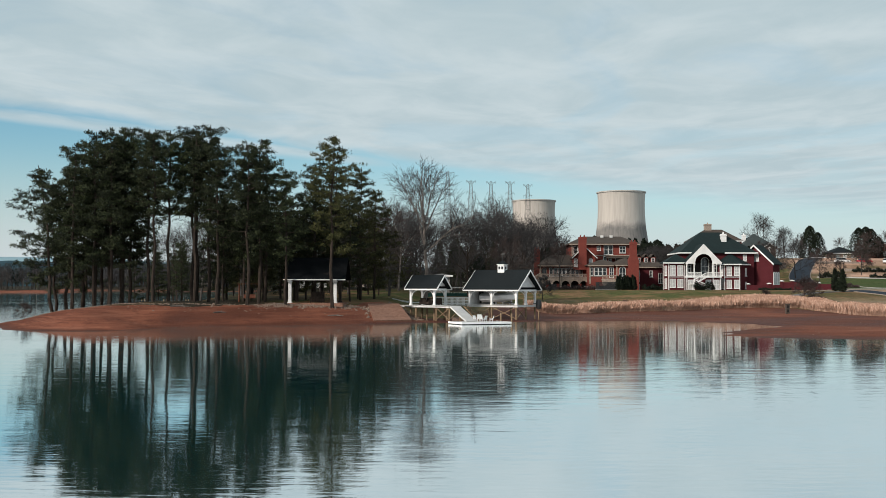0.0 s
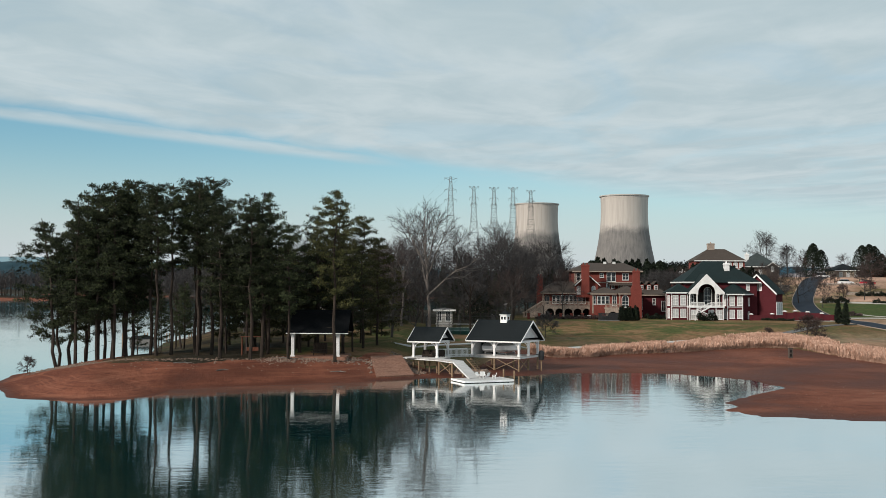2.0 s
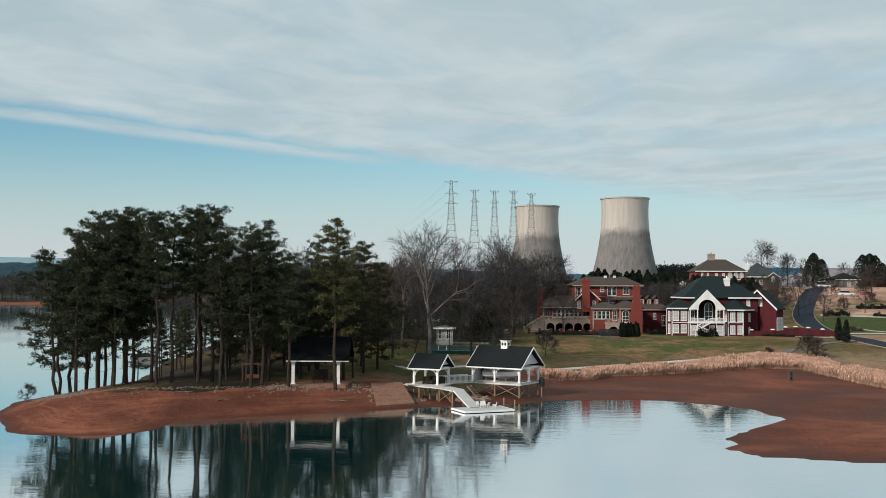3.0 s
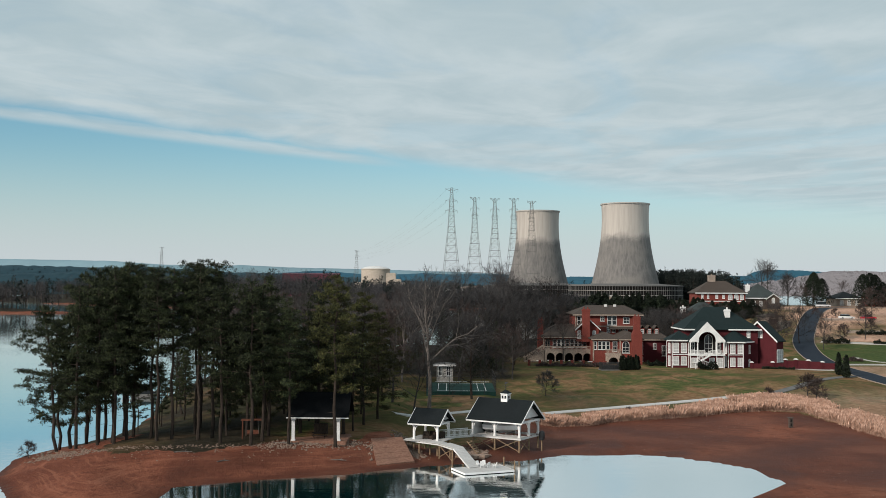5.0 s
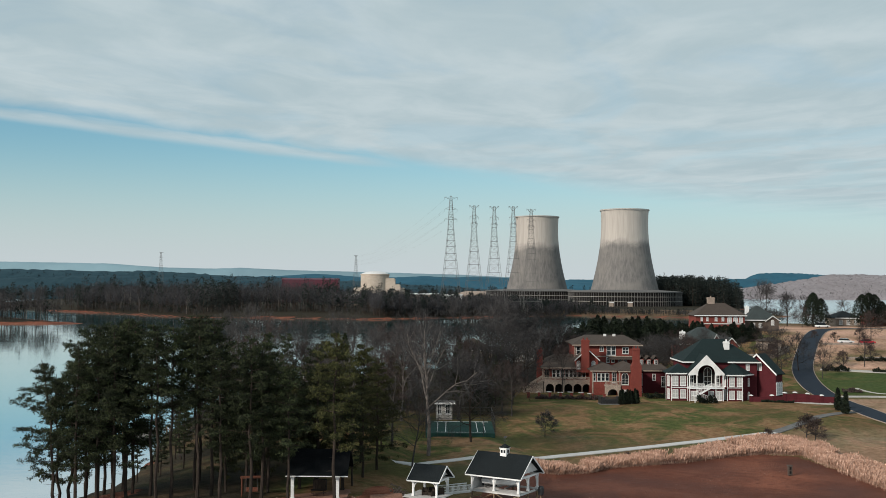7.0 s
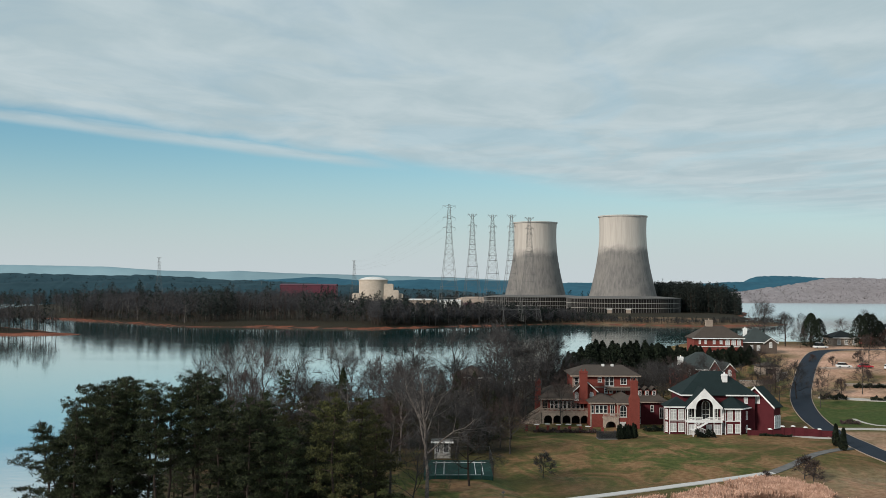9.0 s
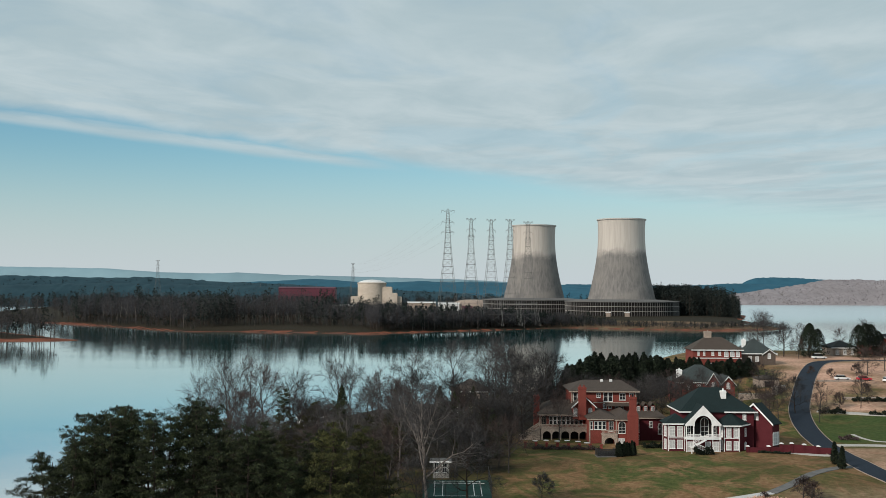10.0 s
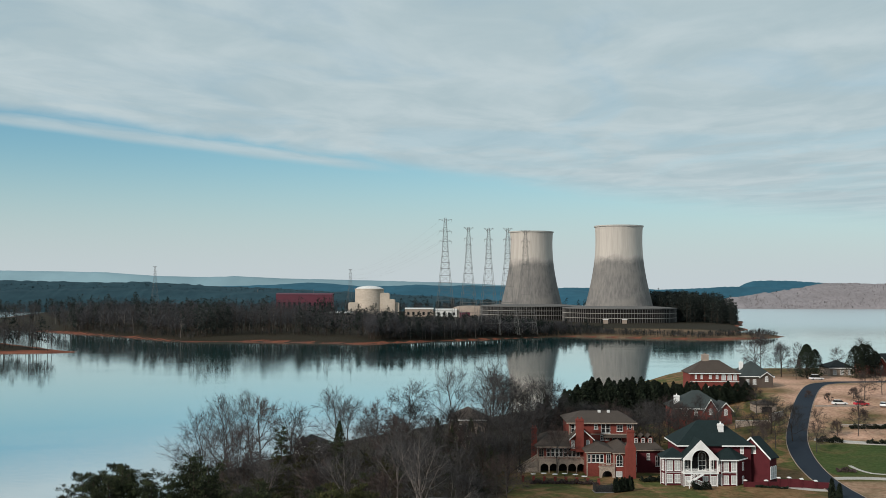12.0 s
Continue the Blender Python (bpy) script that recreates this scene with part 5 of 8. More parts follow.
def white_house():
    h = thing("white_fronted_house", 51, 246, 4.0, 0, "dark red brick mansion with white windows and arched white gable", "house")
    wpart("wall", Geo().box(55.6, 72.6, 249.2, 262, 3.6, 12.7), "maroon", h, "main block of dark red brick")
    wpart("wall", Geo().prism([(50.9, 248.2), (51.7, 246), (55.6, 246), (55.6, 251.5), (53.6, 251.5), (51.6, 250)], 3.4, 10.25), "maroon", h, "bay of dark red brick with white trim")
    wpart("wall", Geo().prism([(63.5, 246.6), (64.6, 245.4), (68.1, 245.4), (70.9, 248.6), (70.9, 257), (63.5, 257)], 3.4, 10.05), "maroon", h, "octagonal bay of dark red brick with white trim")
    # side wing set at an angle, its gable turned to the lake
    corner, wu, wv = Vector((76.3, 246.9, 0)), Vector((-0.70, 0.714, 0)), Vector((0.714, 0.70, 0))

    def at_wing(a, b, z):
        p = corner + wu * a + wv * b
        return (p.x, p.y, z)
    ends = [(0, 3.4), (9.2, 3.4), (9.2, 10.3), (4.6, 14.4), (0, 10.3)]
    wpart("wall", Geo().add([at_wing(a, b, z) for b in (0, 3.2) for a, z in ends], [(0, 4, 3, 2, 1), (5, 6, 7, 8, 9), (0, 5, 9, 4), (1, 2, 7, 6), (4, 9, 8, 3), (3, 8, 7, 2)]), "maroon", h, "angled gabled wing of dark red brick")
    for side in (1, -1):
        low, mid = (-0.5 if side > 0 else 9.7), 4.6
        q = [at_wing(low, -0.5, 10.0), at_wing(mid, -0.5, 14.55), at_wing(mid, 3.6, 14.55), at_wing(low, 3.6, 10.0)]
        q += [(x, y, z + 0.2) for x, y, z in q]
        wpart("roof", Geo().add(q, [(3, 2, 1, 0), (4, 5, 6, 7), (0, 1, 5, 4), (1, 2, 6, 5), (2, 3, 7, 6), (3, 0, 4, 7)]), "greenslate", h)
        q = [at_wing(low, -0.62, 9.85), at_wing(mid, -0.62, 14.4), at_wing(mid, -0.51, 14.4), at_wing(low, -0.51, 9.85)]
        q += [(x, y, z + 0.42) for x, y, z in q]
        wpart("rake_trim", Geo().add(q, [(3, 2, 1, 0), (4, 5, 6, 7), (0, 1, 5, 4), (1, 2, 6, 5), (2, 3, 7, 6), (3, 0, 4, 7)]), "white", h)
    wpart("roof", Geo().hip(55.6, 72.6, 249.2, 262, 12.7, 18.0, 0.7, 0.2, (61.3, 66.3)), "greenslate", h, "dark green-grey hipped roof")
    wpart("roof", Geo().hip(51.1, 56.6, 246, 251.0, 10.25, 12.5, 0.4, 0.18, (248.3, 248.9), "y"), "greenslate", h)
    wpart("roof", Geo().add([(62.9, 246.4, 10.05), (64.4, 244.85, 10.05), (68.4, 244.85, 10.05), (71.5, 248.4, 10.05), (71.5, 254, 10.05), (62.9, 254, 10.05), (67.0, 249.4, 12.75), (67.0, 254, 12.75)]
                             + [(62.9, 246.4, 9.87), (64.4, 244.85, 9.87), (68.4, 244.85, 9.87), (71.5, 248.4, 9.87), (71.5, 254, 9.87), (62.9, 254, 9.87)],
                             [(0, 1, 6), (1, 2, 6), (2, 3, 6), (3, 4, 7, 6), (5, 0, 6, 7), (4, 5, 7), (13, 12, 11, 10, 9, 8), (0, 8, 9, 1), (1, 9, 10, 2), (2, 10, 11, 3), (3, 11, 12, 4), (5, 13, 8, 0), (4, 12, 13, 5)]), "greenslate", h)
    wpart("fascia", Geo().box(54.85, 61, 248.4, 248.52, 12.62, 12.93).box(54.85, 54.95, 248.52, 262.6, 12.62, 12.93), "white", h)
    wpart("fascia", Geo().box(65.5, 73.35, 248.4, 248.52, 12.62, 12.93), "white", h)
    wpart("fascia", Geo().box(50.3, 57.1, 245.4, 245.5, 10.16, 10.46), "white", h)
    wpart("fascia", Geo().box(64.3, 68.45, 244.74, 244.84, 9.84, 10.12).prism([(68.45, 244.74), (71.6, 248.34), (71.54, 248.42), (68.4, 244.84)], 9.84, 10.12).prism([(62.8, 246.34), (64.3, 244.74), (64.36, 244.84), (62.88, 246.42)], 9.84, 10.12), "white", h)
    for x, y in ((51.7, 245.97), (55.45, 245.97), (50.92, 248.2), (64.6, 245.37), (68.1, 245.37)):
        wpart("corner_trim", Geo().box(x - 0.08, x + 0.08, y - 0.05, y + 0.2, 3.9, 10.2), "white", h)
    for x0, x1, y in ((51.75, 55.4, 245.94), (64.65, 68.05, 245.34)):
        wpart("band", Geo().box(x0, x1, y, y + 0.08, 6.98, 7.12), "white", h)
    for x in (52.6, 54.4):
        win(h, x, 246, 7.45, 1.35, 2.3, cols=2, rows=3)
        win(h, x, 246, 4.6, 1.35, 2.0, cols=2, rows=2)
    for x in (65.65, 67.4):
        win(h, x, 245.4, 7.35, 1.2, 2.25, cols=2, rows=3)
        win(h, x, 245.4, 4.4, 1.2, 2.0, cols=2, rows=2)
    for x, y, turn in ((51.3, 247.1, -70), (64.05, 246, -47)):
        win(h, x, y, 7.35, 0.95, 2.35, turn, cols=2, rows=3)
        win(h, x, y, 4.4, 0.95, 2.3, turn, cols=2, rows=2)
    # portico: gable with a round arch over a balcony
    gable = [(55.3, 10.1), (57.5, 10.1)] + [(119.0 - x, z) for x, z in arc(59.5, 10.4, 2.0, 12)] + [(61.5, 10.1), (63.7, 10.1), (63.7, 10.4), (59.5, 14.75), (55.3, 10.4)]
    wpart("gable_front", Geo().slab(gable, 244.3, 244.6), "white", h, "white gable with a round arch")
    wpart("gable_roof", Geo().gable(55.4, 63.6, 244.75, 252.5, 10.35, 14.55, 0.35, 0.16, "y"), "greenslate", h)
    # porch wall and ceiling painted near-black for the shade behind the columns
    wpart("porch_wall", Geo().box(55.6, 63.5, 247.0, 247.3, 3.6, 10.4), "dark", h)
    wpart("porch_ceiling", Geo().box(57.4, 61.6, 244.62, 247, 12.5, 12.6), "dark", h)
    for x in (56.6, 62.6):
        win(h, x, 247, 7.3, 1.1, 2.6, cols=2, rows=3, glass="glass", name="balcony_door")
    win(h, 60.4, 247, 7.3, 1.9, 4.4, arch=True, cols=2, rows=3, glass="glass", name="arched_window")
    for x, glass in ((56.5, "curtain"), (62.5, "curtain"), (60.6, "curtain")):
        win(h, x, 244.6, 4.2, 1.3, 2.2, cols=2, rows=2, glass=glass, name="french_door")
    wpart("lower_wall", Geo().box(55.6, 63.5, 244.6, 246.9, 3.6, 6.88), "maroon", h, "dark red brick wall below the balcony")
    wpart("balcony_floor", Geo().box(55.4, 63.6, 244.2, 247, 6.9, 7.2), "white", h)
    for x in (55.6, 57.3, 61.7, 63.4):
        wpart("column", Geo().tube((x, 244.5, 7.2), (x, 244.5, 10.1), 0.17, 0.14, 12).box(x - 0.22, x + 0.22, 244.28, 244.72, 7.2, 7.4).box(x - 0.22, x + 0.22, 244.28, 244.72, 9.95, 10.15), "white", h)
        wpart("pilaster", Geo().box(x - 0.1, x + 0.1, 244.52, 244.6, 3.7, 6.9), "white", h)
    for x0, x1 in ((55.8, 57.3), (57.5, 59.0), (61.7, 63.2), (60.2, 61.5)):
        g = Geo().box(x0, x1, 244.3, 244.4, 8.02, 8.12).box(x0, x1, 244.3, 244.4, 7.3, 7.38)
        n = int((x1 - x0) / 0.16)
        for k in range(n + 1):
            x = x0 + (x1 - x0) * k / n
            g.box(x - 0.025, x + 0.025, 244.32, 244.38, 7.3, 8.05)
        wpart("railing", g, "white", h)
    for x0, z0, x1, z1, y in ((59.9, 7.1, 57.0, 5.5, 243.0), (57.0, 5.5, 60.6, 4.0, 242.0)):
        g = Geo()
        n = 9
        for k in range(n):
            u = (k + 0.5) / n
            x, z = x0 + (x1 - x0) * u, z0 + (z1 - z0) * u
            g.box(x - 0.19, x + 0.19, y, y + 1.0, z - 0.2, z)
        s = wpart("stair_flight", g, "white", h)
        g = Geo()
        for yy in (y - 0.05, y + 1.02):
            g.tube((x0, yy, z0 + 0.9), (x1, yy, z1 + 0.9), 0.045, n=5).tube((x0, yy, z0 - 0.12), (x1, yy, z1 - 0.12), 0.07, n=4)
            for k in range(10):
                u = k / 9
                x, z = x0 + (x1 - x0) * u, z0 + (z1 - z0) * u
                g.tube((x, yy, z), (x, yy, z + 0.9), 0.022, n=4)
        wpart("handrail", g, "white", s)
    wpart("stair_landing", Geo().box(56.1, 57.2, 242, 244.2, 5.3, 5.5).box(56.2, 56.4, 242.1, 242.3, 3.8, 5.3), "white", h)
    for b in (0.62, 1.6, 2.58):
        x, y, _ = at_wing(0, b, 0)
        win(h, x, y, 5.3, 0.92, 3.0, 44.4, arch=True, cols=2, rows=3)
    for a, z, w, hh, arched in ((4.1, 10.9, 1.1, 1.7, False),):
        x, y, _ = at_wing(a, 0, 0)
        win(h, x, y, z, w, hh, -45.6, arch=arched)
    win(h, 70.4, 249.2, 10.9, 0.85, 1.5, cols=2, rows=2)
    win(h, 70.2, 247.8, 7.3, 0.8, 1.9, 48.8, cols=1, rows=3)
    win(h, 70.2, 247.8, 4.3, 1.0, 1.7, 48.8, arch=True)
    wpart("round_window", Geo().lathe([(0.36, -0.05), (0.42, 0.0), (0.36, 0.06), (0.26, 0.05)], 20), "white", h).matrix_basis = pose(66.9, 249.1, 11.5, 90)
    chimney(h, 65.7, 66.9, 252.2, 253.4, 13, 17.5, "white", 1, "white-painted brick chimney")


white_house()


def drive_wall():
    w = thing("garden_wall", 70, 247, 3.6, 0, "low dark red brick wall with white capped piers along the drive", "wall")
    steps = [(69.8, 244.6, 5.5), (74.5, 244.0, 5.6), (77.5, 244.2, 6.2), (79.8, 243.9, 6.3), (82.5, 243.4, 6.1), (85.5, 242.7, 5.8), (88.8, 242.0, 5.4)]
    for (x0, y0, z), (x1, y1, _) in zip(steps[:-1], steps[1:]):
        d = Vector((x1 - x0, y1 - y0, 0))
        s = Vector((-d.y, d.x, 0)).normalized() * 0.15
        wpart("wall_panel", Geo().prism([(x0 - s.x, y0 - s.y)[:2], (x1 - s.x, y1 - s.y), (x1 + s.x, y1 + s.y), (x0 + s.x, y0 + s.y)], 3.4, z - 0.35), "maroon", w)
    for x, y, z in steps:
        p = wpart("pier", Geo().box(x - 0.3, x + 0.3, y - 0.3, y + 0.3, 3.4, z - 0.15), "maroon", w)
        wpart("pier_cap", Geo().box(x - 0.42, x + 0.42, y - 0.42, y + 0.42, z - 0.15, z).box(x - 0.25, x + 0.25, y - 0.25, y + 0.25, z, z + 0.12), "white", p, "white stone cap")


drive_wall()


def arched_wall(x0, x1, y0, y1, z0, z1, arches):
    """A wall slab with round-headed openings (centre, half width, spring height, sill)."""
    g = Geo()
    x = x0
    for cx, r, spring in arches:
        g.box(x, cx - r, y0, y1, z0, z1)
        n = 8
        pts = [(cx + r * math.cos(math.pi * k / n), spring + r * math.sin(math.pi * k / n)) for k in range(n + 1)]
        for (ax, az), (bx, bz) in zip(pts[:-1], pts[1:]):
            v = [(ax, az), (ax, z1), (bx, z1), (bx, bz)]
            g.slab(v, y0, y1)
        x = cx + r
    g.box(x, x1, y0, y1, z0, z1)
    return g


def red_house():
    h = thing("red_brick_house", 23, 256, 4.0, 0, "rambling red brick house with brown roofs and tall chimneys", "house")
    # left wing over a stone arcade
    wpart("wall", Geo().box(23.4, 36, 266.0, 281, 3.6, 10.0), "brick", h)
    wpart("arcade", arched_wall(23.4, 35.2, 262.6, 263.1, 3.4, 7.0, [(24.9, 1.02, 5.2), (27.2, 1.02, 5.2), (29.5, 1.02, 5.2), (31.8, 1.02, 5.2), (34.0, 0.98, 5.2)]), "stone", h, "grey-brown stone arcade")
    # near-black panel stands in for the shade inside the arcade
    wpart("arcade_shade_panel", Geo().box(23.5, 35.1, 265.8, 265.95, 3.6, 6.7), "dark", h, "dark panel painted for the shade behind the arches")
    wpart("terrace_floor", Geo().box(23.4, 35.2, 263.1, 266, 6.7, 6.95), "stone", h)
    g = Geo().box(23.3, 35.2, 262.5, 262.7, 7.75, 7.95).box(23.3, 35.2, 262.5, 262.7, 7.0, 7.12)
    for k in range(38):
        g.tube((23.45 + k * 0.315, 262.6, 7.1), (23.45 + k * 0.315, 262.6, 7.78), 0.09, 0.06, 5)
    wpart("balustrade", g, "stone", h, "pale stone balustrade")
    win(h, 24.4, 266, 7.1, 1.3, 2.5, arch=True, cols=2, rows=2, frame="stone", glass="glass")
    for k in range(8):
        win(h, 26.2 + k * 1.08, 266, 7.4, 0.92, 2.1, cols=1, rows=2, frame="offwhite", glass="glass")
    wpart("roof", Geo().hip(23.4, 37, 265.4, 281, 10.0, 13.0, 0.6, 0.2, (27.0, 34.5)), "brownslate", h, "brown shingle hipped roof")
    chimney(h, 22.1, 23.5, 268, 269.6, 3.6, 14.4, "brick", 2)
    g = Geo()
    for k in range(14):
        u = (k + 0.5) / 14
        g.box(18.4 + 4.8 * u - 0.2, 18.4 + 4.8 * u + 0.2, 262.8, 265, 3.6, 4.0 + 3.0 * u)
    wpart("outside_stair", g, "stone", h)
    g = Geo()
    for y in (262.7, 265):
        g.tube((18.2, y, 5.0), (23.3, y, 8.1), 0.14, n=5)
        for k in range(16):
            x = 18.3 + k * 0.33
            g.tube((x, y, 4.0 + (x - 18.3) * 0.61), (x, y, 5.0 + (x - 18.3) * 0.61), 0.07, n=4)
    wpart("stair_balustrade", g, "stone", h)
    # upper block
    wpart("wall", Geo().box(31.9, 48.3, 269, 283, 3.6, 15.6), "brick", h, "three-storey block of red brick")
    wpart("roof", Geo().hip(31.9, 48.3, 269, 283, 15.6, 17.95, 0.8, 0.22, (35.5, 45.5)), "brownslate", h)
    for x, z, w, hh, cols, rows in ((32.75, 13.1, 1.0, 2.1, 1, 2), (33.85, 13.1, 1.0, 2.1, 1, 2), (38.7, 14.0, 1.0, 1.2, 2, 2), (40.55, 13.0, 1.15, 2.4, 1, 2), (41.75, 13.0, 1.15, 2.4, 1, 2),
                                    (44.8, 13.4, 1.6, 1.7, 2, 2), (47.2, 13.2, 1.2, 2.0, 2, 2), (40.3, 11.2, 0.9, 1.3, 2, 2), (41.6, 11.2, 0.9, 1.3, 2, 2), (43.4, 11.0, 1.0, 1.5, 2, 2), (44.7, 11.0, 1.0, 1.5, 2, 2), (32.7, 11.4, 0.8, 1.2, 1, 2)):
        win(h, x, 269, z, w, hh, cols=cols, rows=rows, frame="offwhite", glass="glass")
    for x in (40.0, 42.4):
        wpart("skylight", Geo().box(x, x + 0.7, 274.4, 275.1, 17.6, 18.2), "offwhite", h)
    # gabled bay with its chimney
    wpart("wall", Geo().slab([(31.7, 9), (37.2, 9), (37.2, 12.1), (34.4, 14.6), (31.7, 12.1)], 264.6, 269), "brick", h)
    wpart("roof", Geo().gable(31.7, 37.2, 264.4, 270.5, 12.2, 14.7, 0.35, 0.2, "y"), "brownslate", h)
    wpart("rake_trim", Geo().slab([(31.2, 11.75), (34.4, 14.65), (37.6, 11.75), (37.6, 12.05), (34.4, 15.0), (31.2, 12.05)], 263.8, 263.98), "offwhite", h)
    chimney(h, 32.9, 34.8, 263.2, 264.6, 9.0, 17.2, "brick", 2)
    for x in (32.25, 36.0):
        win(h, x, 264.6, 9.8, 0.95, 2.1, arch=True, cols=2, rows=2, frame="offwhite")
    # front wing
    wpart("wall", Geo().box(34.8, 41.2, 257.4, 269, 3.6, 9.9), "brick", h)
    wpart("roof", Geo().hip(34.8, 42.0, 257.4, 269, 9.9, 11.5, 0.55, 0.2, (260.5, 268.5), "y"), "brownslate", h)
    for x in (36.4, 37.4, 38.4):
        win(h, x, 257.4, 7.4, 0.95, 2.0, cols=1, rows=2, frame="offwhite", glass="glass")
    win(h, 35.3, 257.4, 7.4, 0.7, 2.0, cols=1, rows=2, frame="offwhite", glass="glass")
    win(h, 40.1, 257.4, 7.0, 1.1, 2.5, cols=2, rows=2, frame="offwhite", glass="glass", name="balcony_door")
    wpart("balcony", arched_wall(37.6, 41.4, 255.6, 256.0, 3.4, 6.6, [(39.5, 1.25, 4.4)]).box(37.6, 41.4, 256, 257.4, 6.3, 6.6), "stone", h, "stone balcony over an arched opening")
    g = Geo().box(37.5, 41.5, 255.55, 255.75, 7.35, 7.55)
    for k in range(13):
        g.tube((37.7 + k * 0.3, 255.65, 6.6), (37.7 + k * 0.3, 255.65, 7.38), 0.09, 0.06, 5)
    wpart("balustrade", g, "stone", h)
    # plain dark panel behind the balcony arch
    wpart("arch_back_panel", Geo().box(38.4, 40.6, 257.3, 257.4, 3.8, 6.1), "dark", h)
    # right bay with the tall arched window and the great chimney
    wpart("wall", Geo().prism([(41.2, 256.4), (41.9, 255.8), (46.0, 255.8), (46.0, 269), (41.2, 269)], 3.6, 9.95), "brick", h)
    wpart("roof", Geo().hip(41.2, 46.4, 255.8, 270, 9.95, 11.8, 0.5, 0.2, (258.6, 269), "y"), "brownslate", h)
    win(h, 42.5, 255.8, 6.7, 1.7, 2.9, arch=True, cols=2, rows=3, frame="offwhite", glass="glass")
    win(h, 42.4, 255.8, 4.2, 1.5, 1.3, cols=2, rows=1, frame="offwhite")
    wpart("chimney", Geo().box(43.8, 46.3, 254.5, 255.9, 3.4, 11.3).add([(43.8, 254.5, 11.3), (46.3, 254.5, 11.3), (46.3, 255.9, 11.3), (43.8, 255.9, 11.3), (44.25, 254.6, 12.3), (45.85, 254.6, 12.3), (45.85, 255.8, 12.3), (44.25, 255.8, 12.3)],
          [(0, 1, 5, 4), (1, 2, 6, 5), (2, 3, 7, 6), (3, 0, 4, 7), (4, 5, 6, 7)]), "brick", h, "broad red brick chimney breast")
    chimney(h, 44.25, 45.85, 254.6, 255.8, 12.3, 15.6, "brick", 2)
    # cream eaves boards, string course and corner stones
    wpart("eaves_board", Geo().box(31.05, 49.15, 268.1, 268.2, 15.42, 15.72), "stone", h, "cream eaves board")
    wpart("eaves_board", Geo().box(22.75, 32.6, 264.7, 264.8, 9.85, 10.12), "stone", h)
    wpart("eaves_board", Geo().box(34.2, 40.65, 256.74, 256.84, 9.76, 10.02), "stone", h)
    wpart("eaves_board", Geo().box(40.68, 43.75, 255.18, 255.28, 9.8, 10.06), "stone", h)
    wpart("eaves_board", Geo().box(46.35, 54.85, 262.3, 262.4, 9.46, 9.72), "stone", h)
    wpart("string_course", Geo().box(37.3, 48.35, 268.9, 268.98, 12.62, 12.84), "stone", h)
    for x, y, z0, z1 in ((31.9, 268.96, 12.4, 15.4), (48.2, 268.96, 9.8, 15.4), (34.85, 257.36, 3.6, 9.75), (41.25, 256.3, 3.6, 9.75), (23.45, 265.96, 7.0, 9.85), (54.1, 262.96, 3.6, 9.45)):
        wpart("corner_stone", Geo().box(x - 0.16, x + 0.16, y - 0.06, y + 0.1, z0, z1), "stone", h)
    wpart("porch_roof", Geo().add([(40.4, 267.2, 12.15), (46.4, 267.2, 12.15), (46.4, 269, 12.55), (40.4, 269, 12.55), (40.4, 267.2, 12.0), (46.4, 267.2, 12.0), (46.4, 269, 12.0), (40.4, 269, 12.0)], [(0, 1, 2, 3), (7, 6, 5, 4), (0, 4, 5, 1), (1, 5, 6, 2), (3, 7, 4, 0)]), "brownslate", h)
    # right wing
    wpart("wall", Geo().box(46.0, 54.2, 263, 277, 3.6, 9.6), "maroon", h)
    wpart("roof", Geo().hip(45.4, 54.2, 263, 277, 9.6, 12.2, 0.6, 0.2, (48.5, 52.0)), "brownslate", h)
    for x in (48.4, 50.2, 52.0):
        d = wpart("dormer", Geo().box(x - 0.6, x + 0.6, 266.2, 269, 10.6, 12.3), "brick", h)
        wpart("dormer_roof", Geo().gable(x - 0.6, x + 0.6, 266.1, 269.5, 12.3, 13.0, 0.2, 0.1, "y"), "brownslate", d)
        win(h, x, 266.2, 10.9, 0.8, 1.2, cols=2, rows=2, frame="offwhite", glass="glass")
    for x, z, w, hh in ((47.4, 6.0, 1.2, 3.0), (50.9, 7.2, 0.8, 1.6), (53.2, 5.6, 1.0, 2.6), (47.4, 4.2, 1.2, 1.2)):
        win(h, x, 263, z, w, hh, cols=2, rows=2, frame="offwhite", glass="glass")


red_house()


def terrace_fence():
    f = thing("terrace_fence", 19, 246, 4.0, 0, "row of brick posts with dark railings before the red house", "fence")
    for k in range(8):
        x, y = 18.6 + k * 2.5, 250.5 - k * 0.55
        z = ground_z(x, y)
        wpart("post", Geo().box(x - 0.3, x + 0.3, y - 0.3, y + 0.3, z - 0.2, z + 1.25).box(x - 0.38, x + 0.38, y - 0.38, y + 0.38, z + 1.25, z + 1.38), "brick", f)
        if k < 7:
            g = Geo().tube((x, y, z + 0.95), (x + 2.5, y - 0.55, z + 0.95), 0.04, n=4)
            for j in range(1, 14):
                g.tube((x + j * 0.178, y - j * 0.039, z), (x + j * 0.178, y - j * 0.039, z + 0.95), 0.03, n=4)
            wpart("railing", g, "black", f)


terrace_fence()


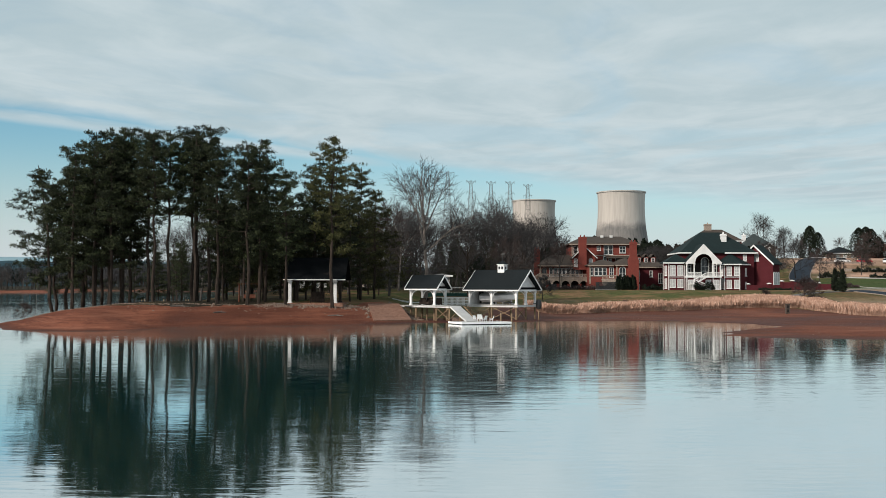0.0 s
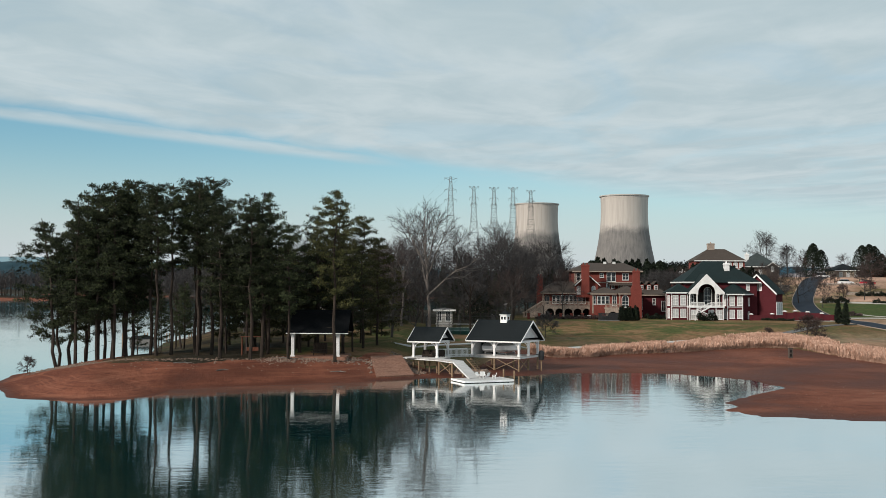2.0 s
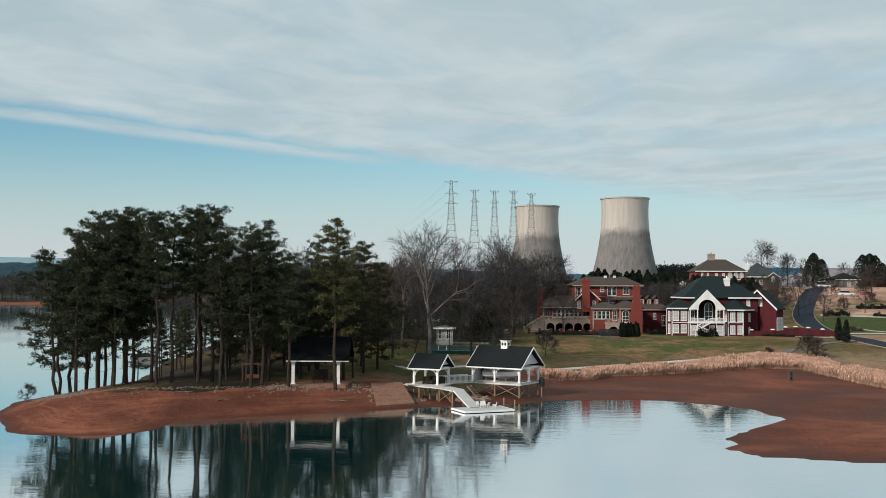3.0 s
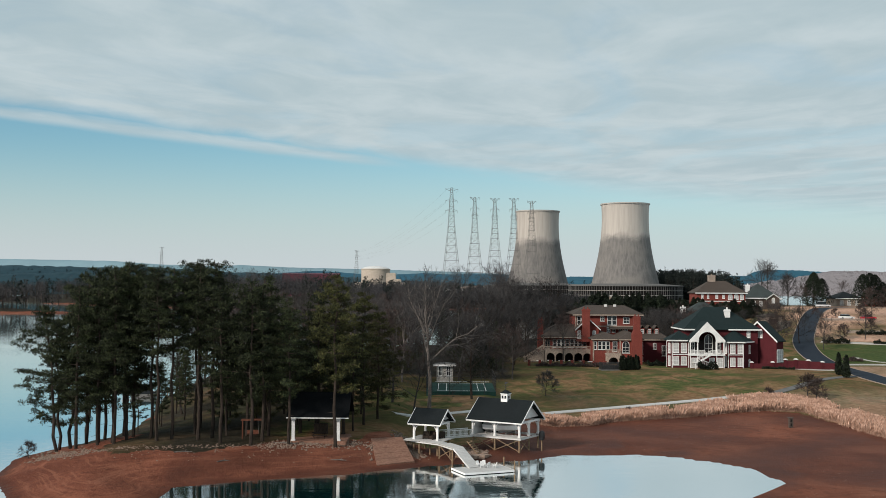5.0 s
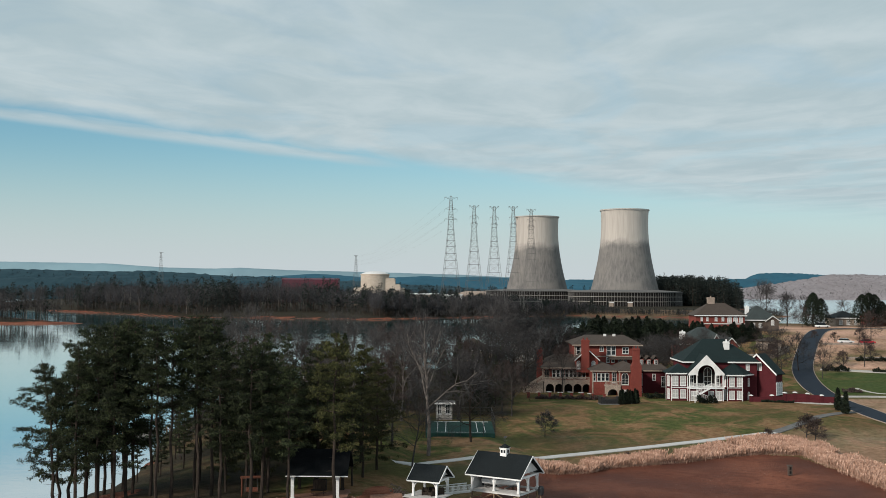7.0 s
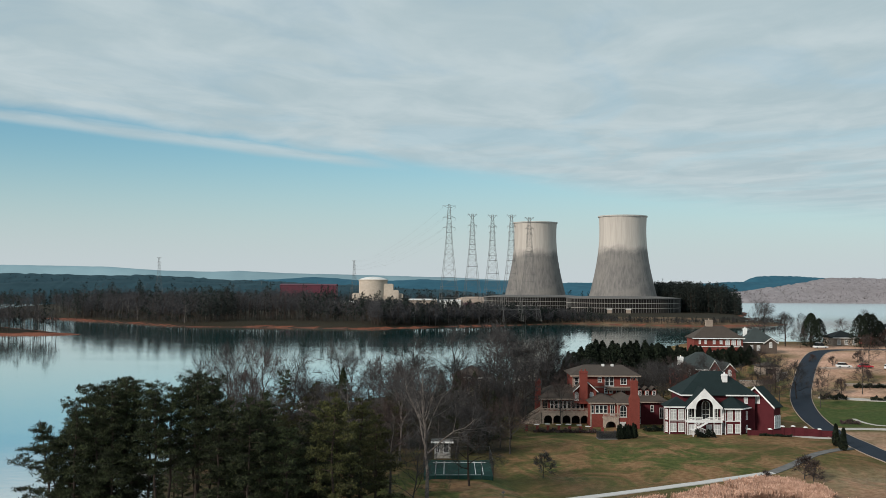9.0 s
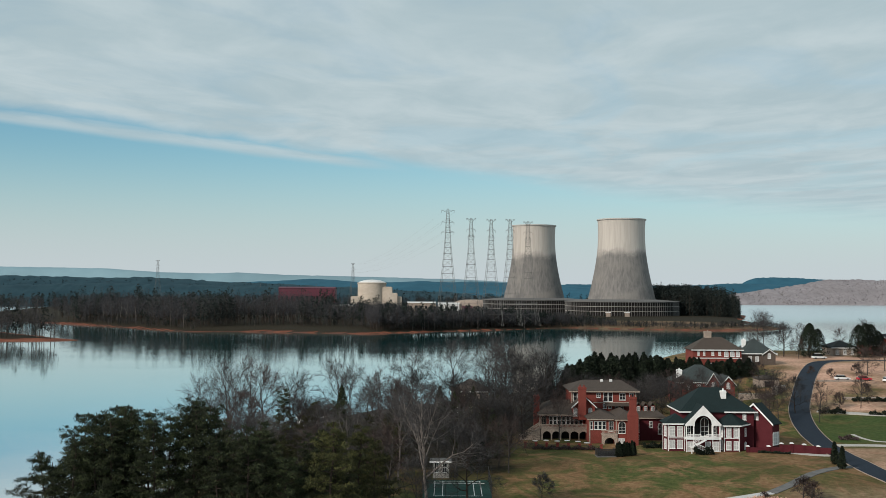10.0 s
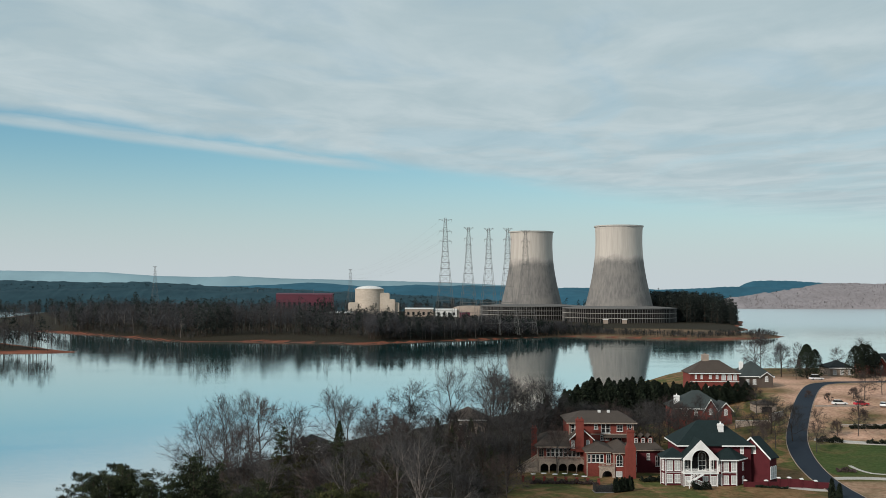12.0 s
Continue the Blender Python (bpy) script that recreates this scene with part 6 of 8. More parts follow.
def plain_house(name, label, x0, x1, y0, y1, z0, eave, top, wall, roof, windows, frame="white", glass="curtain", gables=()):
    """A simple house: walls, hipped roof, windows (x, z, w, h, arch) and front gables (x0, x1, depth, peak)."""
    h = thing(name, (x0 + x1) / 2, y0, z0, 0, label, "house")
    wpart("wall", Geo().box(x0, x1, y0, y1, z0 - 1.5, eave), wall, h)
    wpart("roof", Geo().hip(x0, x1, y0, y1, eave, top, 0.6, 0.22), roof, h)
    wpart("fascia", Geo().box(x0 - 0.65, x1 + 0.65, y0 - 0.72, y0 - 0.62, eave - 0.08, eave + 0.24), frame, h)
    for x, z, w, hh, arch in windows:
        win(h, x, y0, z, w, hh, arch=arch, frame=frame, glass=glass)
    for a, b, deep, peak in gables:
        m = (a + b) / 2
        wpart("gable_wall", Geo().slab([(a, z0 - 1.5), (b, z0 - 1.5), (b, eave), (m, peak - 0.2), (a, eave)], y0 - deep, y0 + 3), wall, h)
        wpart("gable_roof", Geo().gable(a, b, y0 - deep, y0 + 6, eave, peak, 0.35, 0.2, "y"), roof, h)
        k = (peak - eave) / (m - a)
        wpart("rake_trim", Geo().slab([(a - 0.5, eave - 0.5 * k - 0.12), (m, peak - 0.12), (b + 0.5, eave - 0.5 * k - 0.12), (b + 0.5, eave - 0.5 * k + 0.2), (m, peak + 0.22), (a - 0.5, eave - 0.5 * k + 0.2)], y0 - deep - 0.55, y0 - deep - 0.38), "offwhite", h)
        win(h, m, y0 - deep, eave - 1.6, 1.1, 1.9, arch=True, frame=frame, glass=glass)
    return h


far_brick = plain_house("brick_house", "broad red brick house with brown hipped roof", 85.6, 102.6, 366, 377, 13, 20.8, 25.2, "brick", "brownslate",
                        [(97.3, 18.6, 1.5, 2.0, True), (99.4, 18.6, 1.5, 2.0, True), (101.3, 18.6, 1.3, 2.0, True), (87.6, 19.0, 0.7, 1.4, False), (89.6, 19.0, 0.7, 1.4, False), (92.6, 19.0, 0.9, 1.3, False), (95, 19.0, 0.9, 1.3, False),
                         (87.6, 14.6, 1.0, 1.8, False), (92, 14.6, 1.0, 1.8, False), (98, 14.6, 1.6, 2.0, False)])
wpart("band", Geo().box(85.5, 102.7, 365.85, 365.95, 17.9, 18.2), "offwhite", far_brick)
chimney(far_brick, 91.0, 93.4, 371, 372.5, 20, 27.2, "stone", 1, "pale stone chimney")
grey_house = plain_house("grey_roofed_house", "pale house with a blue-grey hipped roof and red brick base", 105.5, 117.5, 376, 388, 14, 19.0, 24.4, "greybrick", "greyslate", [(108.5, 16.3, 1.2, 1.8, False), (111, 16.3, 1.2, 1.8, False), (116, 16.3, 1.2, 1.8, False)], gables=((112.8, 117.3, 1.0, 20.6),))
chimney(grey_house, 107.2, 108.4, 381, 382.4, 20, 23.9, "white", 1)
gable_house = plain_house("gabled_brick_house", "red brick house with grey-green roof and twin white-trimmed gables", 71.5, 87.6, 326, 340, 8, 12.9, 18.1, "brick", "greyslate", [(75, 10.9, 1.1, 1.6, False), (78, 10.9, 1.1, 1.6, False)], gables=((80.4, 84.2, 1.0, 15.9), (84.7, 88.6, 2.2, 15.0)))
chimney(gable_house, 72.2, 73.8, 330, 331.2, 12.7, 16.7, "white", 1, "white-painted chimney")
plain_house("tan_house", "tan brick house with a grey roof behind dark cedars", 156, 166, 425, 437, 15, 18.6, 21.6, "stone", "slate", [(158, 16, 1.4, 2.0, False), (161, 16, 1.4, 2.0, False), (164, 16, 1.2, 2.0, False)])
plain_house("grey_roofed_house", "brick house with a long grey roof at the road end", 174, 196, 430, 446, 15, 19.5, 24, "brick", "slate", [(177, 16, 1.4, 2.0, False), (181, 16, 1.4, 2.0, False)], gables=((176, 181, 1.5, 23.0),))
plain_house("small_house", "small dark-roofed house with white trim among bare trees", -42.1, -34.0, 296, 304, 3, 5.4, 8.3, "offwhite", "slate", [(-38.0, 3.4, 1.0, 1.4, False), (-35.8, 3.4, 1.0, 1.4, False)], gables=((-42.2, -39.2, 1.2, 7.4),))
plain_house("pale_house", "pale two-storey house with a dark roof half hidden by trees", 1.5, 12.0, 303, 314, 3.5, 12.0, 15.4, "stone", "brownslate", [(2.6, 9.4, 0.9, 1.5, False), (4.4, 9.4, 0.9, 1.5, False), (6.2, 9.4, 0.9, 1.5, False), (2.6, 6, 0.9, 1.6, False), (4.4, 6, 0.9, 1.6, False), (6.2, 6, 0.9, 1.6, False)], glass="glass")
plain_house("garden_shed", "small pale shed beside the tennis court", -2.9, 0.4, 212, 215, 3.6, 6.7, 7.3, "concrete", "ringwall", [(-2.2, 4.6, 0.8, 2.0, False), (-0.5, 4.6, 1.0, 2.0, False)], glass="glass")


# ---- roads and paths ----
def smooth_line(pts, step=2.0):
    """A curve through the points, sampled about every step metres."""
    p = [Vector((*q, 0)) for q in pts]
    p = [2 * p[0] - p[1]] + p + [2 * p[-1] - p[-2]]
    out = []
    for a, b, c, d in zip(p, p[1:], p[2:], p[3:]):
        n = max(2, int((c - b).length / step))
        for k in range(n):
            u = k / n
            out.append(0.5 * ((2 * b) + (c - a) * u + (2 * a - 5 * b + 4 * c - d) * u * u + (3 * b - a - 3 * c + d) * u ** 3))
    return out + [p[-2]]


def strip(line, half, lift, thick, shift=0.0, across=4):
    """A paved strip that follows the ground."""
    g = Geo()
    rows = []
    for i, q in enumerate(line):
        d = (line[min(i + 1, len(line) - 1)] - line[max(i - 1, 0)]).normalized()
        s = Vector((d.y, -d.x, 0))
        xs = [q + s * (shift + half * (2 * k / across - 1)) for k in range(across + 1)]
        mid = max(ground_z(v.x, v.y) for v in xs)
        rows.append([(v.x, v.y, 0.5 * ground_z(v.x, v.y) + 0.5 * mid + lift) for v in xs])
    w = across + 1
    v = [p for r in rows for p in r] + [(x, y, z - thick) for r in rows for x, y, z in r]
    n = len(rows) * w
    f = [(j * w + k, j * w + k + 1, (j + 1) * w + k + 1, (j + 1) * w + k) for j in range(len(rows) - 1) for k in range(across)]
    for j in range(len(rows) - 1):
        a, b = j * w, (j + 1) * w
        f += [(a, b, n + b, n + a), (a + across, n + a + across, n + b + across, b + across)]
    return g.add(v, f)


ROAD = smooth_line([(99, 178), (94, 197), (91, 213), (89.8, 225), (90.6, 249), (94, 274), (99.5, 297), (108, 320), (121, 352), (133, 378), (141, 389), (153, 395), (185, 398)])
lone("road", strip(ROAD, 2.8, 0.10, 0.5), MAT["asphalt"], "dark blue-grey asphalt road curving up the hill", "road", kind="structure")
lone("kerb", strip(ROAD, 0.08, 0.16, 0.5, 2.9, 1), MAT["stone"], "pale concrete kerb along the road", "kerb", kind="structure")
lone("kerb", strip(ROAD, 0.08, 0.16, 0.5, -2.9, 1), MAT["stone"], "pale concrete kerb along the road", "kerb", kind="structure")
lone("path", strip(smooth_line([(-9, 165.5), (-1, 168.8), (6, 174), (14, 180.5), (27, 186.6), (38.3, 191.9), (51.5, 198.2), (62.6, 203.8)]), 1.0, 0.06, 0.3, across=2), MAT["deck"], "narrow pale concrete lakeside path", "path", kind="structure")
lone("drive", strip(smooth_line([(62.6, 203.8), (68.9, 210.6), (76.7, 220), (84.2, 225.6), (88, 226.5)]), 1.05, 0.06, 0.3), MAT["ringwall"], "grey concrete drive leading off the road", "drive", kind="structure")
lone("drive", strip(smooth_line([(93.6, 254), (100, 254.3), (115, 252), (140, 249)]), 1.4, 0.06, 0.3), MAT["concrete"], "pale concrete drive across the lawn", "drive", kind="structure")
lone("drive", strip(smooth_line([(88.3, 240), (84, 241), (78, 245.3), (73, 246.2)]), 1.3, 0.06, 0.3), MAT["concrete"], "short pale drive behind a brick wall", "drive", kind="structure")
lone("drive", strip(smooth_line([(104.5, 297), (112, 293.5), (124, 291), (140, 292)]), 1.6, 0.07, 0.3), MAT["concrete"], "pale forecourt beside clipped hedges", "drive", kind="structure")

lone("path", strip(smooth_line([(103.2, 268), (103.6, 263.5), (105.4, 259.4), (110, 258)]), 0.5, 0.06, 0.3, across=2), MAT["concrete"], "curved pale garden walk on a green lawn", "path", kind="structure")

slab = Geo()
for k in range(5):
    u0, u1 = k / 5 + 0.004, (k + 1) / 5 - 0.004
    a, b, c, d = [Vector(p) for p in ((-10.7, 141.2, 0), (-6.6, 142.6, 0), (-4.6, 134.6, 0), (-9.2, 131.4, 0))]
    q = [a.lerp(d, u0), a.lerp(d, u1), b.lerp(c, u1), b.lerp(c, u0)]
    zs = [0.35 + 1.95 * (1 - u0), 0.35 + 1.95 * (1 - u1), 0.35 + 1.95 * (1 - u1), 0.35 + 1.95 * (1 - u0)]
    slab.add([(p.x, p.y, z) for p, z in zip(q, zs)] + [(p.x, p.y, z - 0.6) for p, z in zip(q, zs)],
             [(0, 1, 2, 3), (0, 4, 5, 1), (1, 5, 6, 2), (2, 6, 7, 3), (3, 7, 4, 0)])
lone("boat_ramp", slab, MAT["claystone"], "pale clay-stained concrete boat ramp", "boat ramp", kind="structure")


# ---- boathouses, deck and floating dock ----
def deck_boards(x0, x1, y0, y1, z, along="x", width=0.3):
    """Separate boards with gaps; returns their boxes."""
    out = []
    lo, hi = (y0, y1) if along == "x" else (x0, x1)
    n = max(1, round((hi - lo) / width))
    for k in range(n):
        a, b = lo + (hi - lo) * k / n + 0.012, lo + (hi - lo) * (k + 1) / n - 0.012
        out.append((x0, x1, a, b, z - 0.06, z) if along == "x" else (a, b, y0, y1, z - 0.06, z))
    return out


def boards(parent, *args, **kw):
    cache = {}
    for x0, x1, y0, y1, z0, z1 in deck_boards(*args, **kw):
        size = (round(x1 - x0, 3), round(y1 - y0, 3))
        if size not in cache:
            cache[size] = Geo().box(0, x1 - x0, 0, y1 - y0, 0, z1 - z0).mesh("board", MAT["deck"])
        b = part("board", cache[size], None, parent)
        b.matrix_basis = pose(x0, y0, z0)


def boathouse(name, label, x, y, turn, length, width, eave, peak, floor, posts, cupola):
    """Open gabled shelter; local x runs along the ridge, the front is at y = 0, heights from the water."""
    t = thing(name, x, y, 0, turn, label, "boathouse", "boathouses")
    o = 0.45
    part("roof", Geo().gable(o, length - o, o, width - o, eave + 0.15, peak, o, 0.14, "x"), MAT["slate"], t, "dark shingle gabled roof")
    k = (peak - eave - 0.15) / (width / 2 - o)
    low = eave + 0.15 - k * o
    for xx in (0, length):
        s = -0.06 if xx == 0 else 0.0
        g = Geo()
        out = [(0, low - 0.05), (width / 2, peak - 0.05), (width, low - 0.05), (width, low + 0.17), (width / 2, peak + 0.17), (0, low + 0.17)]
        v = [(xx + s, a, b) for a, b in out] + [(xx + s + 0.08, a, b) for a, b in out]
        g.add(v, [(0, 1, 4, 5), (1, 2, 3, 4), (6, 11, 10, 7), (7, 10, 9, 8), (0, 6, 7, 1), (1, 7, 8, 2), (5, 4, 10, 11), (4, 3, 9, 10), (0, 5, 11, 6), (2, 8, 9, 3)])
        part("rake_trim", g, MAT["white"], t)
        gx = 0.75 if xx == 0 else length - 0.75
        part("gable_wall", Geo().add([(gx, 0.6, low + 0.45), (gx, width - 0.6, low + 0.45), (gx, width / 2, peak - 0.25), (gx + 0.06, 0.6, low + 0.45), (gx + 0.06, width - 0.6, low + 0.45), (gx + 0.06, width / 2, peak - 0.25)],
                                     [(0, 1, 2), (5, 4, 3), (0, 3, 4, 1), (1, 4, 5, 2), (2, 5, 3, 0)]), MAT["offwhite"], t)
    for yy in (-0.02, width - 0.06):
        part("fascia", Geo().box(0, length, yy, yy + 0.08, low - 0.08, low + 0.10), MAT["white"], t)
    for yy in (0.55, width - 0.8):
        part("beam", Geo().box(0.5, length - 0.5, yy, yy + 0.25, low - 0.12, low + 0.12), MAT["white"], t)
    for xx in (0.5, length - 0.75):
        part("beam", Geo().box(xx, xx + 0.25, 0.8, width - 0.8, low - 0.12, low + 0.14), MAT["white"], t)
    for px, py in posts:
        part("post", Geo().box(px - 0.13, px + 0.13, py - 0.13, py + 0.13, floor, low - 0.1).box(px - 0.18, px + 0.18, py - 0.18, py + 0.18, floor, floor + 0.2).box(px - 0.18, px + 0.18, py - 0.18, py + 0.18, low - 0.3, low - 0.12), MAT["white"], t)
        part("support_post", Geo().tube((px, py, -1.0), (px, py, floor - 0.3), 0.15, 0.14, 8), MAT["wood"], t)
        for sx in (-1, 1):
            g = Geo()
            for j in range(5):
                a, b = j / 5 * math.pi / 2, (j + 1) / 5 * math.pi / 2
                g.tube((px + sx * (0.16 + 0.7 * (1 - math.cos(a))), py, low - 0.9 + 0.75 * math.sin(a)), (px + sx * (0.16 + 0.7 * (1 - math.cos(b))), py, low - 0.9 + 0.75 * math.sin(b)), 0.07, n=4)
            if 0.4 < px + sx * 0.8 < length - 0.4:
                part("bracket", g, MAT["white"], t)
    part("joist", Geo().box(0.4, length - 0.4, 0.5, 0.7, floor - 0.32, floor - 0.07).box(0.4, length - 0.4, width - 0.7, width - 0.5, floor - 0.32, floor - 0.07).box(0.4, 0.6, 0.7, width - 0.7, floor - 0.3, floor - 0.07).box(length - 0.6, length - 0.4, 0.7, width - 0.7, floor - 0.3, floor - 0.07), MAT["offwhite"], t)
    if cupola:
        cx, cy = length * 0.5, width / 2
        c = part("cupola", Geo().box(cx - 0.5, cx + 0.5, cy - 0.5, cy + 0.5, peak - 0.6, peak + 0.85).box(cx - 0.6, cx + 0.6, cy - 0.6, cy + 0.6, peak + 0.85, peak + 0.97), MAT["white"], t, "white cupola with small dark windows")
        part("cupola_roof", Geo().add([(cx - 0.65, cy - 0.65, peak + 0.97), (cx + 0.65, cy - 0.65, peak + 0.97), (cx + 0.65, cy + 0.65, peak + 0.97), (cx - 0.65, cy + 0.65, peak + 0.97), (cx, cy, peak + 1.5)], [(0, 1, 4), (1, 2, 4), (2, 3, 4), (3, 0, 4), (3, 2, 1, 0)]), MAT["slate"], c)
        for dx in (-0.22, 0.22):
            part("cupola_window", Geo().box(cx + dx - 0.14, cx + dx + 0.14, cy - 0.53, cy - 0.49, peak + 0.25, peak + 0.65), MAT["glass"], c)
        part("cupola_window", Geo().box(cx + 0.49, cx + 0.53, cy - 0.2, cy + 0.2, peak + 0.25, peak + 0.65), MAT["glass"], c)
        g = Geo().tube((cx, cy, peak + 1.4), (cx, cy, peak + 2.5), 0.035, n=5).tube((cx - 0.45, cy, peak + 2.0), (cx + 0.45, cy, peak + 2.0), 0.03, n=4).tube((cx, cy - 0.3, peak + 1.8), (cx, cy + 0.3, peak + 1.8), 0.03, n=4)
        part("weathervane", g.slab([(cx - 0.3, peak + 2.3), (cx + 0.1, peak + 2.2), (cx + 0.4, peak + 2.5), (cx, peak + 2.55)], cy - 0.02, cy + 0.02), MAT["black"], c)
    return t


big = boathouse("boathouse", "open white-posted boathouse on piles with a dark gabled roof", 2.1, 147.0, -31.5, 8.7, 7.0, 4.25, 6.75, 2.1,
                [(0.7, 0.7), (4.2, 0.7), (8.0, 0.7), (8.0, 3.5), (8.0, 6.3), (0.7, 6.3), (4.2, 6.3)], True)
boards(big, 0.4, 8.3, 0.4, 2.6, 2.1, "x", 0.3)
boards(big, 0.4, 3.4, 2.6, 6.6, 2.1, "x", 0.3)
for a, b in ((0.7, 4.2), (4.2, 8.0)):
    for za, zb in ((0.2, 1.8), (1.8, 0.2)):
        part("cross_brace", Geo().tube((a, 0.7, za), (b, 0.7, zb), 0.06, n=4), MAT["wood"], big)
part("cross_brace", Geo().tube((8.0, 0.7, 0.2), (8.0, 3.5, 1.8), 0.06, n=4).tube((8.0, 0.7, 1.8), (8.0, 3.5, 0.2), 0.06, n=4), MAT["wood"], big)
part("back_wall", Geo().box(0.7, 3.2, 3.9, 4.05, 2.1, 3.9).box(0.62, 0.78, 0.9, 4.0, 2.1, 3.9), MAT["offwhite"], big, "pale store wall")
part("store_door", Geo().box(2.0, 2.9, 3.82, 3.9, 2.1, 3.8), MAT["dark"], big)

small = boathouse("lakeside_pavilion", "small white-posted pavilion on a deck with a dark gabled roof", -5.8, 141.4, -24, 4.75, 4.9, 4.35, 5.95, 2.1,
                  [(0.65, 0.65), (4.1, 0.65), (4.1, 4.2), (0.65, 4.2)], False)
boards(small, -0.4, 5.0, -0.5, 4.8, 2.1, "x", 0.3)


def boat():
    b = thing("motor_boat", 7.3, 147.4, 2.15, -31.5, "white motor boat with a grey cover lifted in the boathouse", "boat")
    n = 9
    rows = []
    for k in range(n):
        u = k / (n - 1)
        w = 1.05 * (1 - max(0, (u - 0.55) / 0.45) ** 2 * 0.95)
        sheer = 1.15 + 0.25 * u * u
        rows.append([(u * 5.6 - 2.8, -w, sheer), (u * 5.6 - 2.8, -w * 0.85, 0.55 + 0.2 * u), (u * 5.6 - 2.8, 0, 0.25 + 0.5 * u ** 3), (u * 5.6 - 2.8, w * 0.85, 0.55 + 0.2 * u), (u * 5.6 - 2.8, w, sheer)])
    v = [p for r in rows for p in r]
    f = [(j * 5 + i, j * 5 + i + 1, (j + 1) * 5 + i + 1, (j + 1) * 5 + i) for j in range(n - 1) for i in range(4)] + [(4, 3, 2, 1, 0)]
    part("hull", Geo().add(v, f), MAT["carwhite"], b, smooth=False)
    cov = []
    for k in range(n):
        x, w, z = rows[k][4][0], rows[k][4][1], rows[k][4][2]
        cov += [(x, -w, z), (x, -w * 0.4, z + 0.35), (x, w * 0.4, z + 0.35), (x, w, z)]
    part("cover", Geo().add(cov, [(j * 4 + i, (j + 1) * 4 + i, (j + 1) * 4 + i + 1, j * 4 + i + 1) for j in range(n - 1) for i in range(3)]), MAT["offwhite"], b, "pale grey tarpaulin")
    for x in (-2.2, 1.0):
        part("lift_beam", Geo().box(x, x + 0.2, -1.3, 1.3, 0.1, 0.3), MAT["steel"], b)
    part("outboard_motor", Geo().box(-3.3, -2.8, -0.25, 0.25, 0.9, 1.7).box(-3.15, -2.95, -0.1, 0.1, 0.1, 0.9), MAT["black"], b, "black outboard motor")
    return b


boat()


